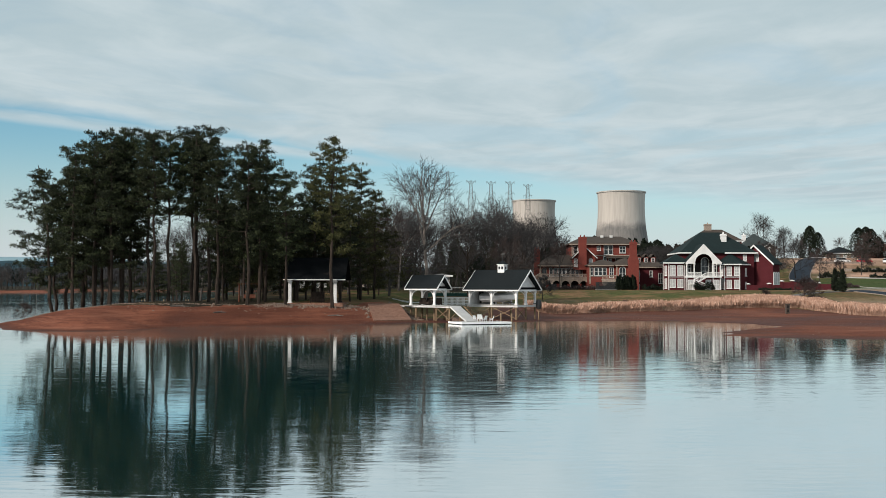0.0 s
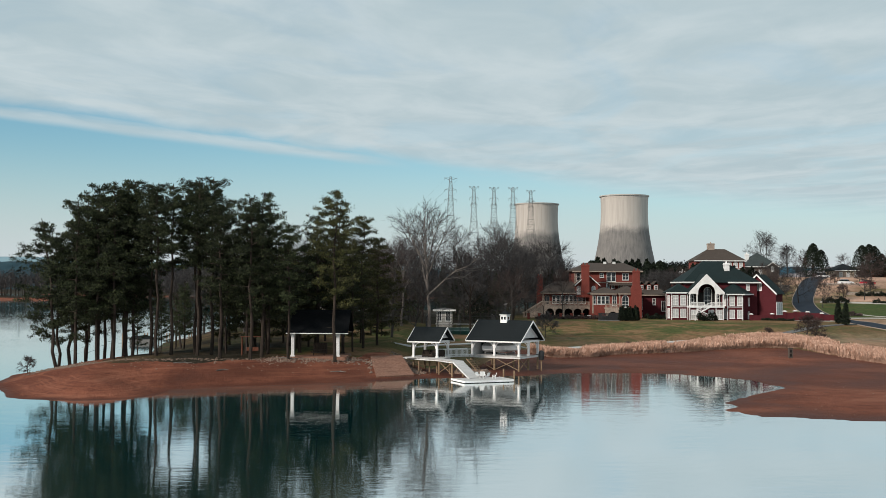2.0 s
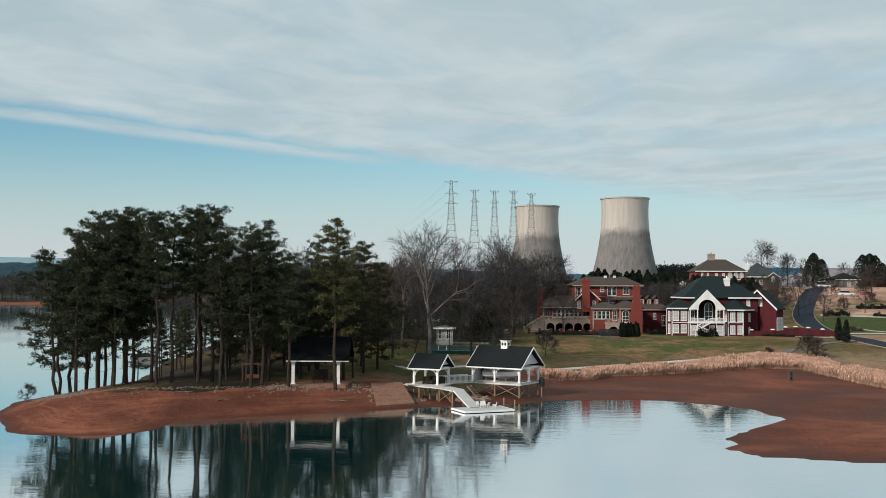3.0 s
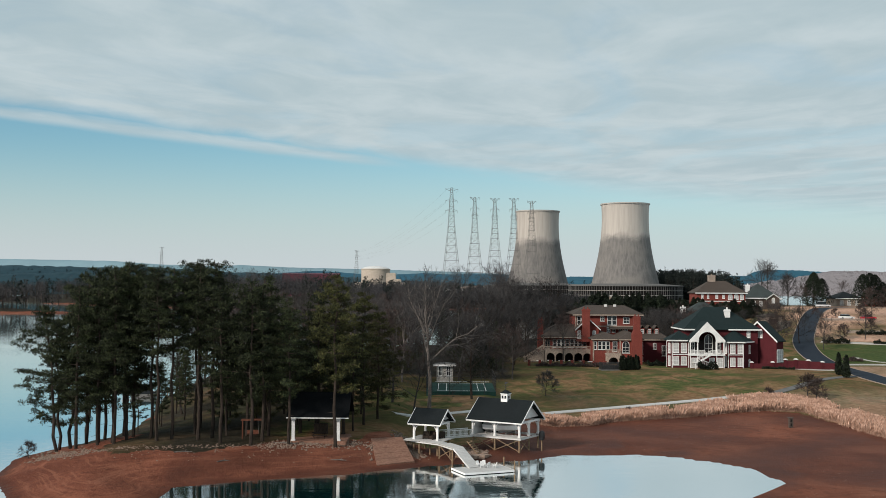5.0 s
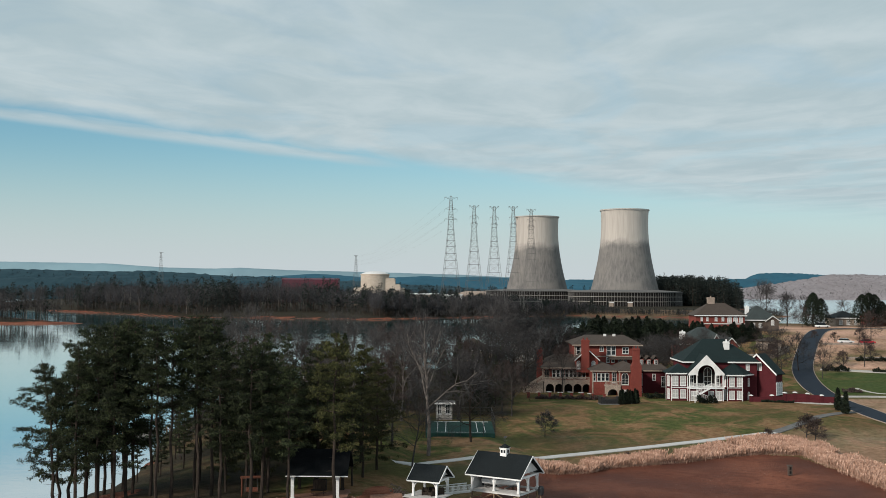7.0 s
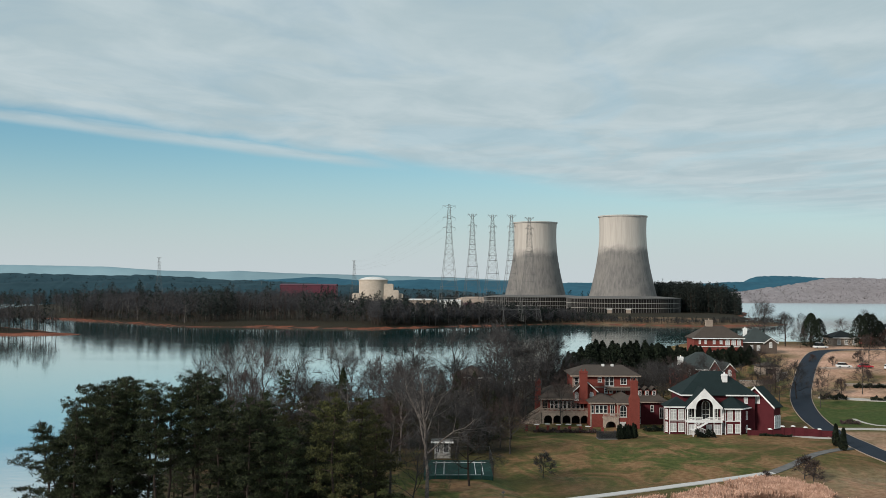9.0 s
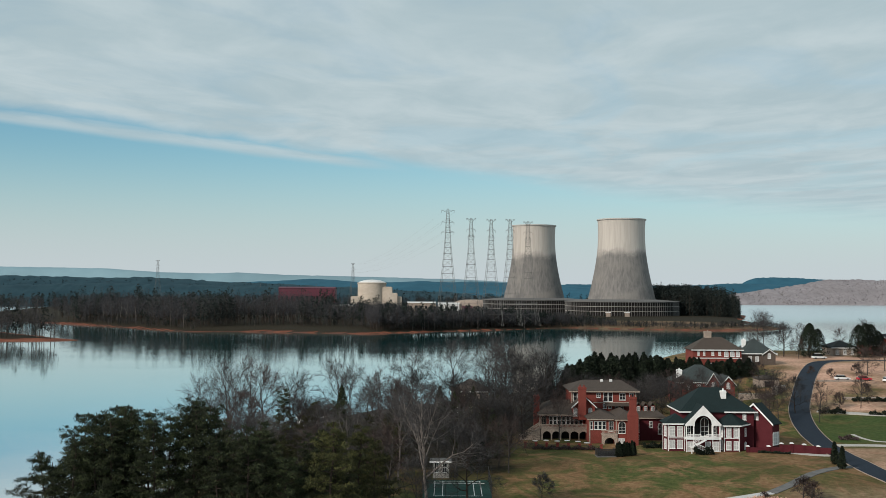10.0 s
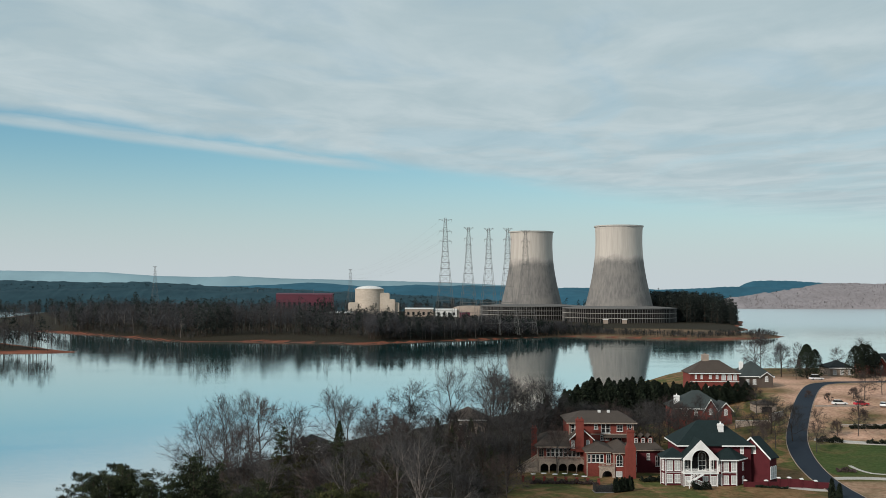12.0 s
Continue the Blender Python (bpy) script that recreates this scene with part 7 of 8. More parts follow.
def deck_and_dock():
    # walkway from the pavilion, sloping gangway, floating platform
    w = thing("walkway", -5, 139, 0, 0, "pale plank walkway on timber piles", "walkway")
    line = [(-6.2, 142.6), (-4.4, 140.4), (-1.6, 138.0), (0.2, 134.4)]
    for (ax, ay), (bx, by) in zip(line[:-1], line[1:]):
        d = Vector((bx - ax, by - ay, 0))
        s = Vector((-d.y, d.x, 0)).normalized()
        n = max(2, round(d.length / 0.32))
        for k in range(n):
            a = Vector((ax, ay, 0)) + d * (k / n) + d.normalized() * 0.012
            b = Vector((ax, ay, 0)) + d * ((k + 1) / n)
            wpart("board", Geo().prism([(a.x, a.y), (b.x, b.y), (b.x + s.x * 1.7, b.y + s.y * 1.7), (a.x + s.x * 1.7, a.y + s.y * 1.7)], 2.02, 2.09), "deck", w)
        wpart("joist", Geo().tube((ax, ay, 1.9), (bx, by, 1.9), 0.1, n=4).tube((ax + s.x * 1.6, ay + s.y * 1.6, 1.9), (bx + s.x * 1.6, by + s.y * 1.6, 1.9), 0.1, n=4), "offwhite", w)
    for x, y in ((-4.2, 140.6), (-1.5, 138.3), (0.2, 134.9), (1.6, 135.6), (-0.1, 139.2), (-2.8, 141.5)):
        wpart("support_post", Geo().tube((x, y, -1), (x, y, 2.0), 0.12, n=7), "wood", w)
    for a, b in (((-1.5, 138.3, 0.3), (0.2, 134.9, 1.8)), ((-1.5, 138.3, 1.8), (0.2, 134.9, 0.3)), ((0.2, 134.9, 0.3), (1.6, 135.6, 1.8))):
        wpart("cross_brace", Geo().tube(a, b, 0.06, n=4), "wood", w)
    bridge = thing("footbridge", -1, 144.5, 0, 0, "railed plank bridge between the two boathouses", "footbridge")
    a, b = Vector((-1.0, 142.6, 2.1)), Vector((3.0, 144.8, 2.1))
    for k in range(12):
        p, q = a.lerp(b, k / 12 + 0.004), a.lerp(b, (k + 1) / 12 - 0.004)
        wpart("board", Geo().prism([(p.x, p.y), (q.x, q.y), (q.x - 0.7, q.y + 1.2), (p.x - 0.7, p.y + 1.2)], 2.02, 2.09), "deck", bridge)
    for off in (Vector((0, 0, 0)), Vector((-0.7, 1.2, 0))):
        g = Geo().tube(a + off + Vector((0, 0, 0.95)), b + off + Vector((0, 0, 0.95)), 0.06, n=5).tube(a + off + Vector((0, 0, 0.2)), b + off + Vector((0, 0, 0.2)), 0.05, n=4)
        for k in range(25):
            p = a.lerp(b, k / 24) + off
            g.tube(p, p + Vector((0, 0, 0.95)), 0.03, n=4)
        wpart("railing", g, "offwhite", bridge)
    gang = thing("gangway", 1, 132, 0, 0, "white sloping gangway down to the floating dock", "gangway")
    a, b = Vector((0.3, 134.2, 2.1)), Vector((2.3, 129.9, 0.36))
    s = Vector((1.25, 0.95, 0))
    n = 16
    for k in range(n):
        p, q = a.lerp(b, k / n), a.lerp(b, (k + 0.93) / n)
        wpart("board", Geo().add([p, q, q + s, p + s] + [v - Vector((0, 0, 0.06)) for v in (p, q, q + s, p + s)], [(0, 1, 2, 3), (7, 6, 5, 4), (0, 4, 5, 1), (1, 5, 6, 2), (2, 6, 7, 3), (3, 7, 4, 0)]), "deck", gang)
    wpart("stringer", Geo().tube(a - Vector((0, 0, 0.12)), b - Vector((0, 0, 0.12)), 0.1, n=4).tube(a + s - Vector((0, 0, 0.12)), b + s - Vector((0, 0, 0.12)), 0.1, n=4), "offwhite", gang)
    dock = thing("floating_dock", -0.1, 130.0, 0, 31, "pale floating dock platform on the water", "dock")
    # local frame: x along the long side
    dock.matrix_basis = pose(1.7, 126.5, -0.2, 0, 0, 23)
    boards(dock, 0, 6.5, 0, 4.1, 0.48, "x", 0.3)
    part("float", Geo().box(0.05, 6.45, 0.06, 4.04, -0.2, 0.30), MAT["dark"], dock)
    part("edge_trim", Geo().box(-0.05, 6.55, -0.07, -0.005, 0.27, 0.5).box(-0.06, -0.005, 0, 4.1, 0.27, 0.5).box(6.505, 6.57, 0, 4.1, 0.27, 0.5), MAT["white"], dock)
    for px, py in ((6.9, 0.6), (6.9, 3.6)):
        part("mooring_pile", Geo().tube((px, py, -1.5), (px, py, 1.5), 0.1, n=7), MAT["wood"], dock)
    return dock


deck_and_dock()


def dock_chair():
    c = thing("deck_chair", 0, 0, 0, 0, "white slatted deck chair on the floating dock", "chair", "white deck chairs")
    part("seat", Geo().box(-0.32, 0.32, -0.3, 0.3, 0.36, 0.42), MAT["white"], c)
    part("backrest", Geo().add([(-0.32, 0.26, 0.4), (0.32, 0.26, 0.4), (0.32, 0.5, 1.1), (-0.32, 0.5, 1.1), (-0.32, 0.32, 0.4), (0.32, 0.32, 0.4), (0.32, 0.56, 1.1), (-0.32, 0.56, 1.1)], [(0, 1, 2, 3), (7, 6, 5, 4), (0, 4, 5, 1), (1, 5, 6, 2), (2, 6, 7, 3), (3, 7, 4, 0)]), MAT["white"], c)
    for x in (-0.28, 0.28):
        part("armrest", Geo().box(x - 0.06, x + 0.06, -0.32, 0.36, 0.6, 0.64), MAT["white"], c)
        for y in (-0.26, 0.26):
            part("leg", Geo().box(x - 0.035, x + 0.035, y - 0.035, y + 0.035, 0, 0.6), MAT["white"], c)
    return c


dockm = pose(1.7, 126.5, 0.28, 0, 0, 23) @ Matrix.Diagonal((0.8, 0.8, 0.8, 1))
chair = dock_chair()
chair.matrix_basis = dockm @ pose(4.4, 3.5, 0, 0, 0, 160)
for x, y, a in ((5.3, 3.5, 200), (6.2, 2.9, 250), (4.3, 4.6, 10), (5.3, 4.7, -15)):
    copy_thing(chair, dockm @ pose(x, y, 0, 0, 0, a))


def pavilion_set():
    """Dark wicker seats under the small pavilion."""
    t = thing("wicker_chair", 0, 0, 0, 0, "dark brown wicker armchair on the pavilion deck", "chair", "wicker chairs")
    part("seat", Geo().box(-0.4, 0.4, -0.38, 0.38, 0.1, 0.45), MAT["bark"], t)
    part("backrest", Geo().box(-0.4, 0.4, 0.28, 0.42, 0.45, 0.95), MAT["bark"], t)
    for x in (-0.4, 0.4):
        part("armrest", Geo().box(x - 0.07, x + 0.07, -0.38, 0.4, 0.0, 0.66), MAT["bark"], t)
    return t


sm = pose(-5.8, 141.4, 2.1, 0, 0, -24)
wick = pavilion_set()
wick.matrix_basis = sm @ pose(1.9, 1.8, 0, 0, 0, 20)
for x, y, a in ((2.9, 1.7, -30), (2.4, 3.2, 180), (3.5, 3.0, 240)):
    copy_thing(wick, sm @ pose(x, y, 0, 0, 0, a))

pier = thing("outboard_stand", 12.5, 145.4, 0, 0, "black covered machine hung beside the boathouse", "boat lift motor")
part("housing", Geo().lathe([(0.05, 1.5), (0.36, 1.6), (0.42, 2.1), (0.38, 2.6), (0.25, 2.8), (0.05, 2.85)], 12), MAT["black"], pier)
part("pole", Geo().tube((0, 0, -0.6), (0, 0, 1.6), 0.09, n=6), MAT["wood"], pier)
part("bracket", Geo().box(-0.8, 0.0, -0.06, 0.06, 2.2, 2.35), MAT["steel"], pier)


def steps_down():
    t = thing("wooden_steps", 2.4, 141.5, 0, -31.5, "timber steps from the boathouse deck to the mud", "steps")
    for k in range(7):
        part("tread", Geo().box(0.1 + k * 0.26, 0.4 + k * 0.26, -0.5, 0.5, 1.78 - k * 0.25, 1.83 - k * 0.25), MAT["wood"], t)
    for y in (-0.52, 0.52):
        part("stringer", Geo().tube((0, y, 1.95), (2.0, y, 0.05), 0.07, n=4), MAT["wood"], t)


steps_down()
rockpad = Geo()
rg = rnd(90)
for k in range(26):
    x, y = 1.0 + rg.uniform(0, 3.6), 138.5 + rg.uniform(0, 3.0)
    rockpad.prism([(x + 0.5 * math.cos(a) * rg.uniform(0.7, 1.3), y + 0.7 * math.sin(a) * rg.uniform(0.7, 1.2)) for a in (0, 1.1, 2.1, 3.2, 4.3, 5.3)], 0.1, 0.42 + 0.1 * rg.random())
tagged(lone("stone_pad", rockpad, MAT["rock"], "pale flat stones laid on the mud under the boathouse", "stones"), kind="stuff")


# ---- lakeside shelter among the pines ----
def shelter():
    s = thing("picnic_shelter", -17.4, 138, 2.3, 0, "dark-roofed open picnic shelter with white square columns", "shelter")
    z = 2.35
    wpart("roof", Geo().gable(-20.9, -13.8, 137.6, 144.4, 5.75, 8.2, 0.5, 0.16, "x"), "shadeslate", s)
    wpart("fascia", Geo().box(-21.4, -13.3, 137.0, 137.1, 5.36, 5.48), "offwhite", s)
    # beam and back columns take dark bark, standing in for shade under the roof
    wpart("beam", Geo().box(-21, -13.7, 137.7, 138.0, 5.25, 5.6), "bark", s)
    for x in (-20.6, -14.7):
        for y in (137.85, 144.1):
            wpart("column", Geo().box(x - 0.2, x + 0.2, y - 0.2, y + 0.2, z - 0.4, 5.4).box(x - 0.28, x + 0.28, y - 0.28, y + 0.28, z - 0.4, z + 0.2).box(x - 0.28, x + 0.28, y - 0.28, y + 0.28, 5.1, 5.3), "offwhite" if y < 140 else "bark", s)
    wpart("floor", Geo().box(-21.2, -13.6, 137.4, 144.6, z - 0.5, z + 0.04), "claystone", s)
    wpart("fireplace", Geo().box(-18.6, -16.8, 143.2, 144.0, z, z + 1.5), "bark", s)


shelter()


def picnic_table():
    t = thing("picnic_table", -17.5, 140.2, 2.39, 10, "dark wooden picnic table with benches under the shelter", "picnic table")
    part("tabletop", Geo().box(-1.0, 1.0, -0.4, 0.4, 0.7, 0.76), MAT["bark"], t)
    for y in (-0.75, 0.75):
        part("bench", Geo().box(-1.0, 1.0, y - 0.15, y + 0.15, 0.4, 0.46), MAT["bark"], t)
    for x in (-0.7, 0.7):
        part("trestle", Geo().tube((x, -0.7, 0), (x, 0.25, 0.7), 0.05, n=4).tube((x, 0.7, 0), (x, -0.25, 0.7), 0.05, n=4).box(x - 0.04, x + 0.04, -0.85, 0.85, 0.33, 0.4), MAT["bark"], t)


picnic_table()


def swing():
    x, y = -26.2, 139.4
    z = ground_z(x, y)
    s = thing("garden_swing", x, y, z, 8, "brown timber garden swing with a slatted canopy", "swing")
    for sx in (-1.3, 1.3):
        for sy in (-0.7, 0.7):
            part("leg", Geo().tube((sx, sy, -0.1), (sx, sy * 0.55, 2.35), 0.07, n=5), MAT["redwood"], s)
    for k in range(6):
        part("canopy_slat", Geo().box(-1.5, 1.5, -0.8 + k * 0.28, -0.66 + k * 0.28, 2.35, 2.42), MAT["redwood"], s)
    part("seat", Geo().box(-0.8, 0.8, -0.25, 0.25, 0.5, 0.56), MAT["redwood"], s)
    part("seat_back", Geo().box(-0.8, 0.8, 0.25, 0.31, 0.56, 1.0), MAT["redwood"], s)
    for sx in (-0.75, 0.75):
        part("chain", Geo().tube((sx, 0, 0.56), (sx, 0, 2.36), 0.025, n=4), MAT["steel"], s)


swing()


# ---- tennis court ----
def tennis_court():
    c = thing("tennis_court", 3, 201, 2.9, 3, "green tennis court with white lines behind a wire fence", "tennis court")
    zc = max(ground_z(x, y) for x in (-4, 3, 10) for y in (194, 202, 209)) + 0.05
    wpart("surface", Geo().box(-4.5, 8.2, 192.5, 210.5, zc - 1.2, zc), "court", c, "dark green hard surface")
    for x0, x1, y0, y1 in ((-2.5, -2.35, 194, 209), (6.4, 6.53, 194, 209), (-0.9, -0.77, 194, 209), (5.0, 5.13, 194, 209), (-2.35, 6.4, 194, 194.2), (-2.35, 6.4, 208.8, 209)):
        wpart("line", Geo().box(x0, x1, y0, y1, zc + 0.004, zc + 0.014), "white", c)
    net = Geo()
    for k in range(6):
        net.box(-3.0, 7.2, 201.41, 201.43, zc + 0.1 + k * 0.16, zc + 0.115 + k * 0.16)
    wpart("net", net, "black", c)
    wpart("net_tape", Geo().box(-3.0, 7.2, 201.38, 201.46, zc + 0.95, zc + 1.03), "white", c)
    for x, y in [(-4.5 + k * 2.1167, yy) for k in range(7) for yy in (192.5, 210.5)] + [(xx, 192.5 + k * 3) for k in range(1, 6) for xx in (-4.5, 8.2)]:
        wpart("fence_post", Geo().tube((x, y, zc - 0.5), (x, y, zc + 2.7), 0.045, n=5), "black", c)
    for ax, ay, bx, by in ((-4.5, 192.5, 8.2, 192.5), (-4.5, 210.5, 8.2, 210.5), (-4.5, 192.5, -4.5, 210.5), (8.2, 192.5, 8.2, 210.5)):
        wpart("fence_rail", Geo().tube((ax, ay, zc + 2.7), (bx, by, zc + 2.7), 0.04, n=4), "black", c)
        for k in range(1, 9):
            wpart("fence_wire", Geo().tube((ax, ay, zc + 0.3 * k), (bx, by, zc + 0.3 * k), 0.012, n=3), "black", c)


tennis_court()


# ---- marker box on the mud, dock and boat on the far side of the point ----
def nest_box():
    z = ground_z(54.2, 169)
    b = thing("marker_box", 54.2, 169, z, 12, "weathered wooden box on a post in the mud", "nest box")
    part("post", Geo().box(-0.1, 0.1, -0.1, 0.1, -0.5, 1.6), MAT["greybrick"], b)
    part("box_body", Geo().box(-0.36, 0.36, -0.38, -0.1, 0.1, 1.6).box(-0.42, 0.42, -0.43, 0.25, 1.6, 1.68), MAT["greybrick"], b)
    part("opening", Geo().box(-0.15, 0.15, -0.41, -0.38, 0.95, 1.4), MAT["dark"], b)
    part("opening", Geo().box(-0.15, 0.15, -0.41, -0.38, 0.3, 0.75), MAT["dark"], b)


nest_box()


def far_dock():
    d = thing("timber_dock", -58, 214, 0, 0, "dark timber dock on posts behind the pines", "dock")
    boards(d, -9, 6, -1, 1.2, 0.9, "y", 0.4)
    for x in (-8.5, -4, 0.5, 5):
        for y in (-0.9, 1.1):
            part("support_post", Geo().tube((x, y, -2), (x, y, 1.9), 0.14, n=6), MAT["wood"], d)
    b = thing("covered_boat", -62, 211.5, 0, 4, "small moored boat under a dark cover", "boat")
    hull = Geo()
    hull.add([(-2.4, -0.9, 0.7), (2.0, -0.8, 0.75), (3.1, 0, 0.95), (2.0, 0.8, 0.75), (-2.4, 0.9, 0.7), (-2.2, -0.6, -0.15), (1.7, -0.5, -0.15), (2.5, 0, -0.05), (1.7, 0.5, -0.15), (-2.2, 0.6, -0.15)],
             [(0, 5, 6, 1), (1, 6, 7, 2), (2, 7, 8, 3), (3, 8, 9, 4), (4, 9, 5, 0), (9, 8, 7, 6, 5)])
    part("hull", hull, MAT["ringwall"], b)
    part("cover", Geo().add([(-2.4, -0.9, 0.71), (2.0, -0.8, 0.76), (3.1, 0, 0.96), (2.0, 0.8, 0.76), (-2.4, 0.9, 0.71), (-2.2, 0, 1.3), (0.8, 0, 1.6), (2.4, 0, 1.1)], [(0, 1, 6, 5), (1, 2, 7, 6), (2, 3, 7), (3, 4, 5, 6, 7), (4, 0, 5)]), MAT["slate"], b, "dark canvas cover")


far_dock()


# ---- cars ----
def car(kind, label, x, y, turn, paint, tall=1.5, long=4.5):
    z = ground_z(x, y) + 0.02
    c = thing(kind, x, y, z, turn, label, "car", "parked cars")
    w = 0.9
    prof = [(-long / 2, 0.35), (long / 2, 0.35), (long / 2, 0.75), (long * 0.28, 0.95), (-long * 0.46, 1.0), (-long / 2, 0.85)]
    part("body", Geo().slab(prof, -w, w), MAT[paint], c)
    part("cabin", Geo().slab([(-long * 0.42, 0.98), (long * 0.24, 0.96), (long * 0.1, tall), (-long * 0.34, tall)], -w * 0.88, w * 0.88), MAT["glass"], c, "dark glazed cabin")
    part("roof", Geo().slab([(-long * 0.345, tall - 0.02), (long * 0.11, tall - 0.02), (long * 0.08, tall + 0.06), (-long * 0.32, tall + 0.06)], -w * 0.86, w * 0.86), MAT[paint], c)
    for sx in (-0.31, 0.31):
        for sy in (-w, w - 0.22):
            wh = part("wheel", Geo().tube((sx * long, sy, 0.33), (sx * long, sy + 0.22, 0.33), 0.33, n=12), MAT["black"], c)
            part("rim", Geo().tube((sx * long, sy - 0.01, 0.33), (sx * long, sy + 0.23, 0.33), 0.18, n=10), MAT["steel"], wh)
    return c


car("white_van", "white van parked at the top of the road", 143.5, 405, 5, "carwhite", 2.1, 5.4)
car("white_car", "white car parked on the straw bank", 128.2, 340.8, -4, "carwhite", 1.6, 4.8)
car("red_car", "bright red car parked on the straw bank", 135.0, 340.2, 3, "carred", 1.45, 4.6)
car("white_car", "white car parked beside the red one", 141.5, 338.5, 60, "carwhite", 1.5, 4.5)


# ---- garden hedges and walls up the hill ----
def hedge(x0, y0, x1, y1, tall, deep, seed, leaves="cedar", label="clipped dark evergreen hedge", name="hedge"):
    rng = rnd(seed)
    length = math.hypot(x1 - x0, y1 - y0)
    t = thing(name, (x0 + x1) / 2, (y0 + y1) / 2, ground_z((x0 + x1) / 2, (y0 + y1) / 2), 0, label, "hedge", "hedges")
    n = int(170 * length * max(tall, 0.8))
    u = rng.uniform(0, 1, n)
    q = rng.uniform(-1, 1, n)
    zz = rng.uniform(0, 1, n) ** 0.6
    bulge = 0.8 + 0.3 * np.sin(u * length * 2.1 + seed) + 0.12 * np.sin(u * length * 5.3)
    px = x0 + (x1 - x0) * u - (y1 - y0) / length * q * deep / 2
    py = y0 + (y1 - y0) * u + (x1 - x0) / length * q * deep / 2
    pz = height(px, py) + zz * tall * bulge * np.sqrt(np.maximum(0.05, 1 - q * q * 0.8))
    leaf = Geo()
    sprigs(leaf, np.stack([px, py, pz], 1), 0.34, 0.12, rng, 0.5)
    wpart("foliage", leaf, leaves, t)
    stems = Geo()
    for k in range(int(length)):
        x, y = x0 + (x1 - x0) * (k + 0.5) / int(length), y0 + (y1 - y0) * (k + 0.5) / int(length)
        stems.tube((x, y, ground_z(x, y) - 0.1), (x, y, ground_z(x, y) + tall * 0.7), 0.05, 0.02, 4, False)
    wpart("stem", stems, "bark", t)


hedge(104, 294.5, 111, 293, 1.7, 2.2, 41)
hedge(119, 309, 133, 309, 1.3, 1.5, 42)
hedge(117, 291.5, 126, 290, 1.2, 1.6, 43)
hedge(56.6, 240.9, 61.0, 240.9, 1.8, 1.7, 45, label="low rounded dark shrubs below the white stairs")
hedge(46.5, 250, 53, 252, 1.3, 1.8, 46)
hedge(97.5, 262, 102, 261, 1.0, 2.2, 47, "redtwig", "low rust-red shrubs by the road")
hedge(20, 248, 36, 246.5, 0.9, 1.5, 48, "redtwig", "brownish low planting along the terrace fence")
hedge(72, 244, 79, 242, 0.5, 0.8, 49, label="low shrubs at the foot of the brick wall")


def terrace_wall(x0, y0, x1, y1, tall, material, label):
    z = min(ground_z(x0, y0), ground_z(x1, y1))
    d = Vector((x1 - x0, y1 - y0, 0))
    s = Vector((-d.y, d.x, 0)).normalized() * 0.2
    z1 = max(ground_z(x0, y0), ground_z(x1, y1)) + tall
    t = thing("retaining_wall", x0, y0, z, 0, label, "wall", "retaining walls")
    wpart("wall_face", Geo().prism([(x0, y0), (x1, y1), (x1 + s.x, y1 + s.y), (x0 + s.x, y0 + s.y)], z - 0.6, z1), material, t)
    wpart("coping", Geo().prism([(x0 - s.x * 0.3, y0 - s.y * 0.3), (x1 - s.x * 0.3, y1 - s.y * 0.3), (x1 + s.x * 1.3, y1 + s.y * 1.3), (x0 + s.x * 1.3, y0 + s.y * 1.3)], z1, z1 + 0.12), "concrete", t)


terrace_wall(117, 311, 136, 310, 0.7, "stone", "low grey stone retaining wall on the straw bank")
terrace_wall(119, 337.3, 134, 338.0, 0.5, "stone", "low grey stone retaining wall below parked cars")
terrace_wall(98.5, 318.5, 105.5, 327, 1.4, "stone", "tan stone garden wall beside the road")
terrace_wall(88, 318, 98, 318, 1.0, "stone", "tan stone garden wall beside the road")


def storage_shed():
    z = ground_z(103, 332)
    s = thing("tan_garage", 104, 331, z, 0, "tan stone garage with a dark opening beside the road", "garage")
    wpart("wall", Geo().box(98.6, 105.2, 333, 339, z - 1.5, z + 2.4), "stone", s)
    wpart("roof", Geo().hip(98.6, 105.2, 333, 339, z + 2.4, z + 3.6, 0.4, 0.15), "brownslate", s)
    wpart("garage_door", Geo().box(100.6, 103.6, 332.9, 333, z - 0.3, z + 1.7), "dark", s)


storage_shed()

bush_tree = bare_tree(61, 5.2, 5.6, twig="redtwig", trunk=0.15, thick=0.16, crook=0.25, label="low leaning bare shrub tree with reddish twigs by the reeds", group="shore shrubs")
at(bush_tree, 67.2, 199)
plant(bush_tree, 68.4, 197.6, 0.9)
plant(bush_tree, 59, 196, 0.55)
plant(bush_tree, 30, 178.5, 0.4)
plant(bush_tree, -54.5, 136, 0.5)
for x, y, s in ((112, 300, 1.0), (126, 345, 0.7), (96, 210, 0.7), (127, 318, 0.8), (122, 352, 0.6), (137, 352, 0.8)):
    plant(bush_tree, x, y, s)
for x, y, s in ((106.5, 300, 0.5), (118, 300, 0.55), (130, 330, 0.5), (140, 350, 0.6), (150, 360, 0.6), (98, 330, 0.55), (92, 300, 0.55), (88, 290, 0.5), (85, 280, 0.6)):
    plant(BARE[3], x, y, s)


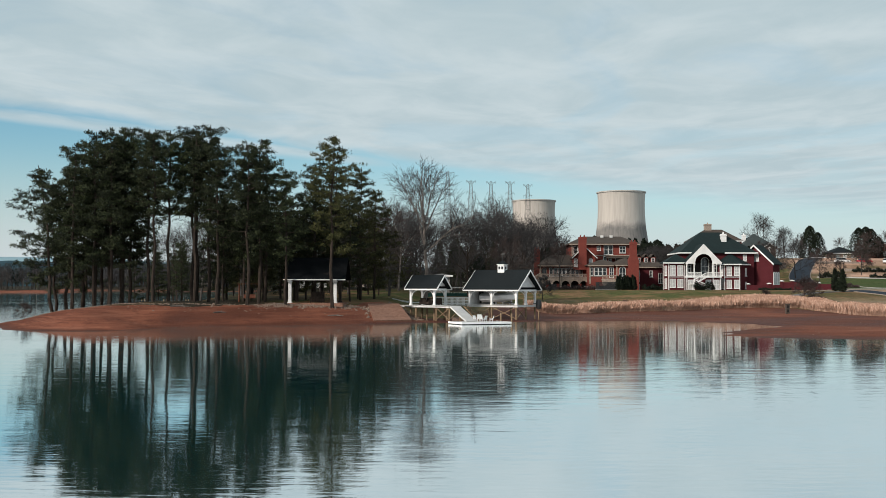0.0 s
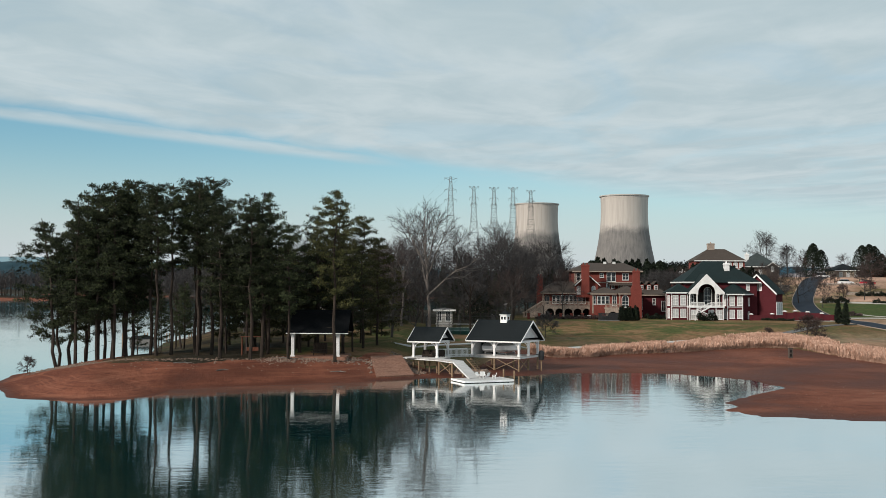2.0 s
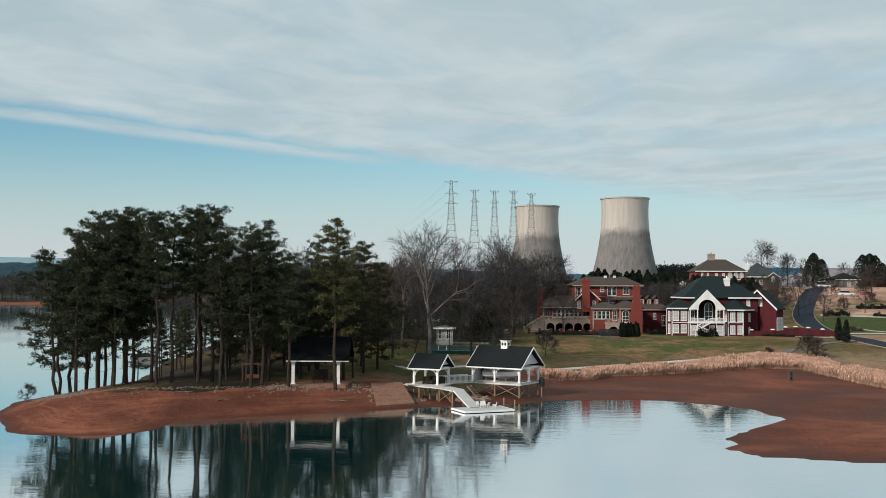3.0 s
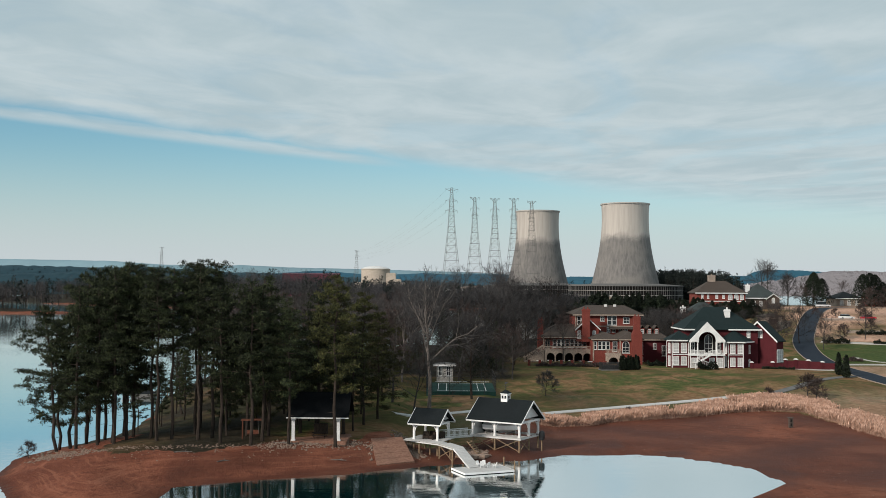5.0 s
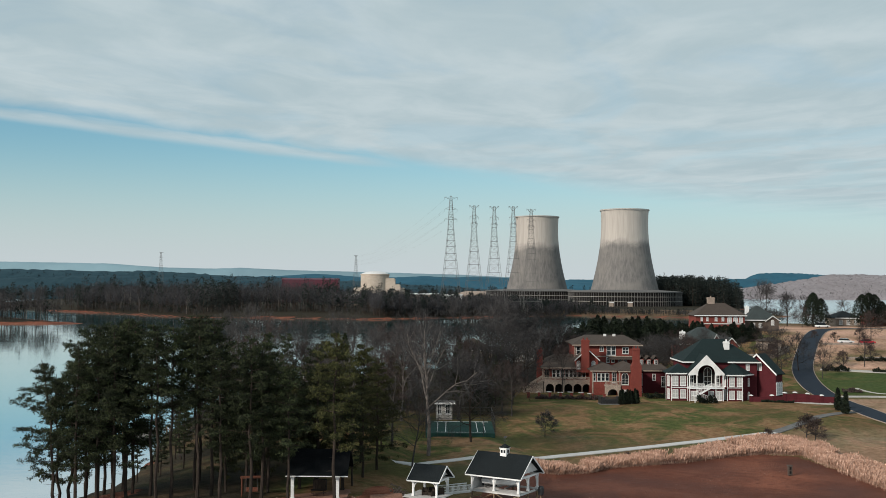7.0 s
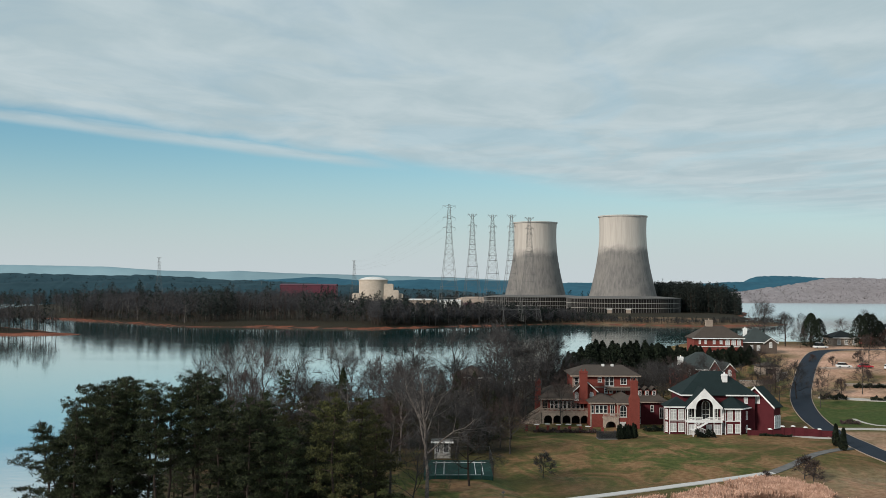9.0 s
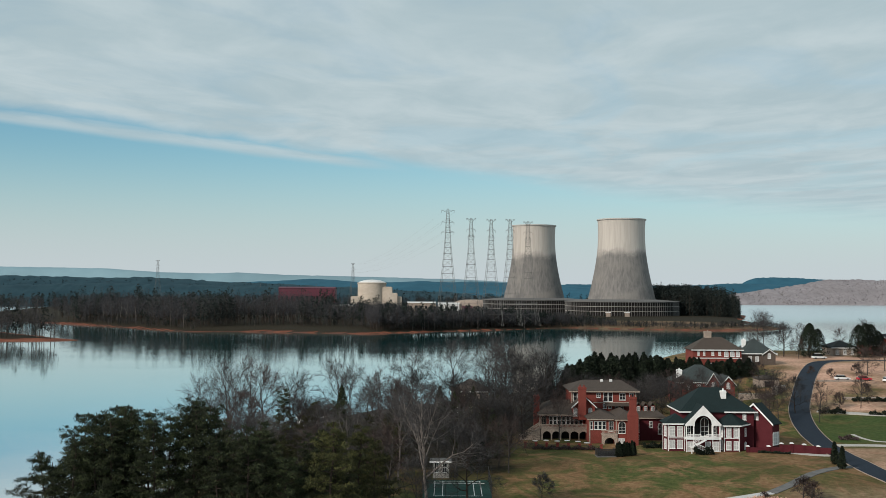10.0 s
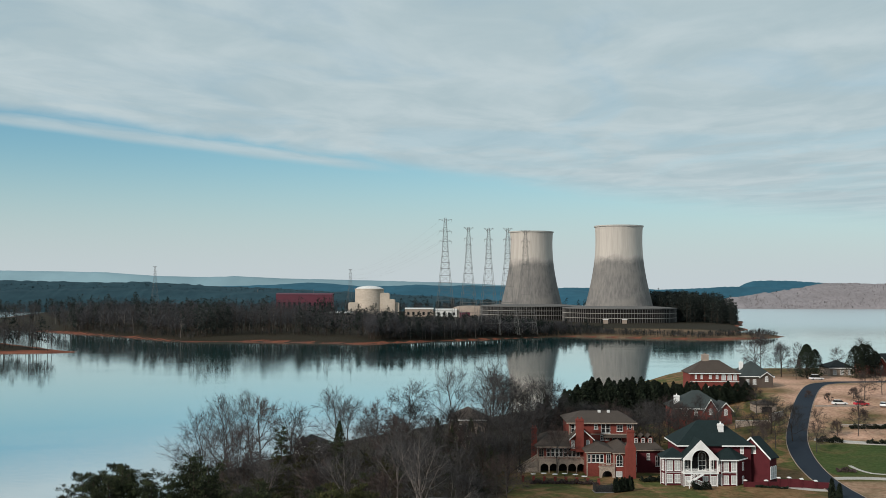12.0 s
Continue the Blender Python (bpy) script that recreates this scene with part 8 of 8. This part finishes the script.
# ---- patio tables on the terrace of the red house ----
def patio_table():
    t = thing("patio_table", 0, 0, 0, 0, "round white-topped patio table on a dark pedestal", "table", "patio tables")
    part("tabletop", Geo().lathe([(0.02, 0.74), (0.68, 0.74), (0.7, 0.76), (0.68, 0.79), (0.02, 0.79)], 16), MAT["white"], t)
    part("pedestal", Geo().tube((0, 0, 0), (0, 0, 0.74), 0.06, n=6).lathe([(0.02, 0), (0.3, 0.0), (0.28, 0.05), (0.02, 0.07)], 10), MAT["black"], t, "dark metal pedestal")
    return t


table = patio_table()
at(table, 21.5, 256.5)
for x, y in ((24.2, 257.4), (26.8, 256.2), (29.3, 257.2), (31.8, 256.0), (33.6, 253.4)):
    plant(table, x, y, 1.0)

# ---- reeds ----
def reed_bed():
    rng = rnd(91)
    front = [(12.8, 167.4), (21.6, 169.6), (26.5, 174), (39.2, 178.4), (49.5, 183.6), (55, 185), (61.2, 184.3), (63.4, 171.8), (64.7, 157), (76, 138)]
    back = [(13, 172.5), (22, 174), (27, 177), (40.2, 183.6), (50.5, 191.5), (59, 196.5), (66, 193.5), (68.5, 181), (70, 166), (83, 144)]
    n = 84000
    u = rng.uniform(0, len(front) - 1, n)
    i = np.minimum(u.astype(int), len(front) - 2)
    k = (u - i)[:, None]
    fr, bk = np.array(front), np.array(back)
    a, b = fr[i] * (1 - k) + fr[i + 1] * k, bk[i] * (1 - k) + bk[i + 1] * k
    w = rng.uniform(0, 1, (n, 1)) ** 0.8
    p = a * (1 - w) + b * w + rng.normal(size=(n, 2)) * 0.4
    keep = (wobble(p[:, 0], p[:, 1], 3.5, 9) > -0.75) & ~((np.abs(p[:, 0] - 25.5) < 1.4) & (rng.random(n) < 0.8))
    p = p[keep]
    n = len(p)
    z = height(p[:, 0], p[:, 1]) - 0.1
    tall = rng.uniform(1.15, 1.95, n) * (0.9 + 0.12 * wobble(p[:, 0], p[:, 1], 6, 3))
    lean = rng.normal(size=(n, 2)) * 0.22 + (0.12, 0.0)
    ang = rng.uniform(0, math.pi, n)
    side = np.stack([np.cos(ang), np.sin(ang)], 1)
    base = np.stack([p[:, 0], p[:, 1], z], 1)
    tip = np.stack([p[:, 0] + lean[:, 0] * tall, p[:, 1] + lean[:, 1] * tall, z + tall], 1)
    s3 = np.concatenate([side, np.zeros((n, 1))], 1)
    g = Geo()
    tri = np.stack([base - s3 * 0.014, base + s3 * 0.014, tip], 1).reshape(-1, 3)
    g.v = list(map(tuple, tri.tolist()))
    g.f = [(3 * j, 3 * j + 1, 3 * j + 2) for j in range(n)]
    mid = base * 0.5 + tip * 0.5
    bend = rng.normal(size=(n, 3)) * (0.07, 0.07, 0.05)
    tri = np.stack([mid, tip + s3 * 0.020 + bend, tip - s3 * 0.014 + (0.04, 0, -0.2)], 1).reshape(-1, 3)
    o = len(g.v)
    g.v += list(map(tuple, tri.tolist()))
    g.f += [(o + 3 * j, o + 3 * j + 1, o + 3 * j + 2) for j in range(n)]
    lone("reeds", g, MAT["reed"], "dense bed of dry tan reeds along the mud flat", "reeds", kind="stuff")


reed_bed()


# ---- riprap stones and driftwood on the clay bank ----
def stones():
    rng = rnd(92)
    g = Geo()
    spots = []
    for x0, y0, x1, y1, spread, n, size in ((-52, 133.0, -45, 131, 1.3, 520, 0.19), (-45, 131, -40, 131, 0.8, 90, 0.16), (-40, 131, -24, 135.0, 0.6, 190, 0.14), (-24, 135.0, -11.5, 139.0, 1.1, 620, 0.19), (16, 150, 58, 172, 7.0, 260, 0.07), (30, 112, 52, 120, 8.0, 160, 0.07), (-7.0, 147, -4.4, 138.8, 1.3, 420, 0.26), (2.0, 145.5, 4.3, 141.8, 1.1, 160, 0.34), (-40, 128.5, -12, 136.5, 2.0, 120, 0.13),
                                             (-10.8, 140, -9.6, 134, 0.6, 50, 0.25), (28, 97, 60, 96, 4, 60, 0.13), (-52, 134, -57, 150, 1.2, 80, 0.22)):
        for _ in range(n):
            u = rng.random()
            spots.append((x0 + (x1 - x0) * u + rng.normal() * spread * 0.5, y0 + (y1 - y0) * u + rng.normal() * spread, size * rng.uniform(0.3, 1.15)))
    for x, y, r in spots:
        z = ground_z(x, y)
        if z < 0.05:
            continue
        q = [(x + r * rng.uniform(0.7, 1.3), y, z), (x, y + r * rng.uniform(0.7, 1.3), z), (x - r * rng.uniform(0.7, 1.3), y, z), (x, y - r * rng.uniform(0.7, 1.3), z), (x + r * rng.normal() * 0.3, y + r * rng.normal() * 0.3, z + r * rng.uniform(0.6, 1.0)), (x, y, z - r * 0.5)]
        g.add(q, [(0, 1, 4), (1, 2, 4), (2, 3, 4), (3, 0, 4), (1, 0, 5), (2, 1, 5), (3, 2, 5), (0, 3, 5)])
    lone("riprap", g, MAT["rock"], "scattered pale riprap stones along the clay bank", "stones", kind="stuff")
    for x, y, l, a in ((-33, 130, 2.2, 20), (-21.5, 136.5, 3.0, -8), (-27.5, 127.5, 1.6, 40), (-14, 131.5, 2.0, 5)):
        z = ground_z(x, y)
        lone("driftwood", Geo().tube((-l / 2, 0, 0.06), (0, 0.1, 0.1), 0.07, 0.09, 6).tube((0, 0.1, 0.1), (l / 2, -0.1, 0.05), 0.09, 0.04, 6).tube((0.2, 0.08, 0.1), (0.5, 0.5, 0.3), 0.04, 0.02, 5), MAT["palebark"], "bleached driftwood branch on the clay bank", "driftwood", "driftwood", at=pose(x, y, z, 0, 0, a))


stones()
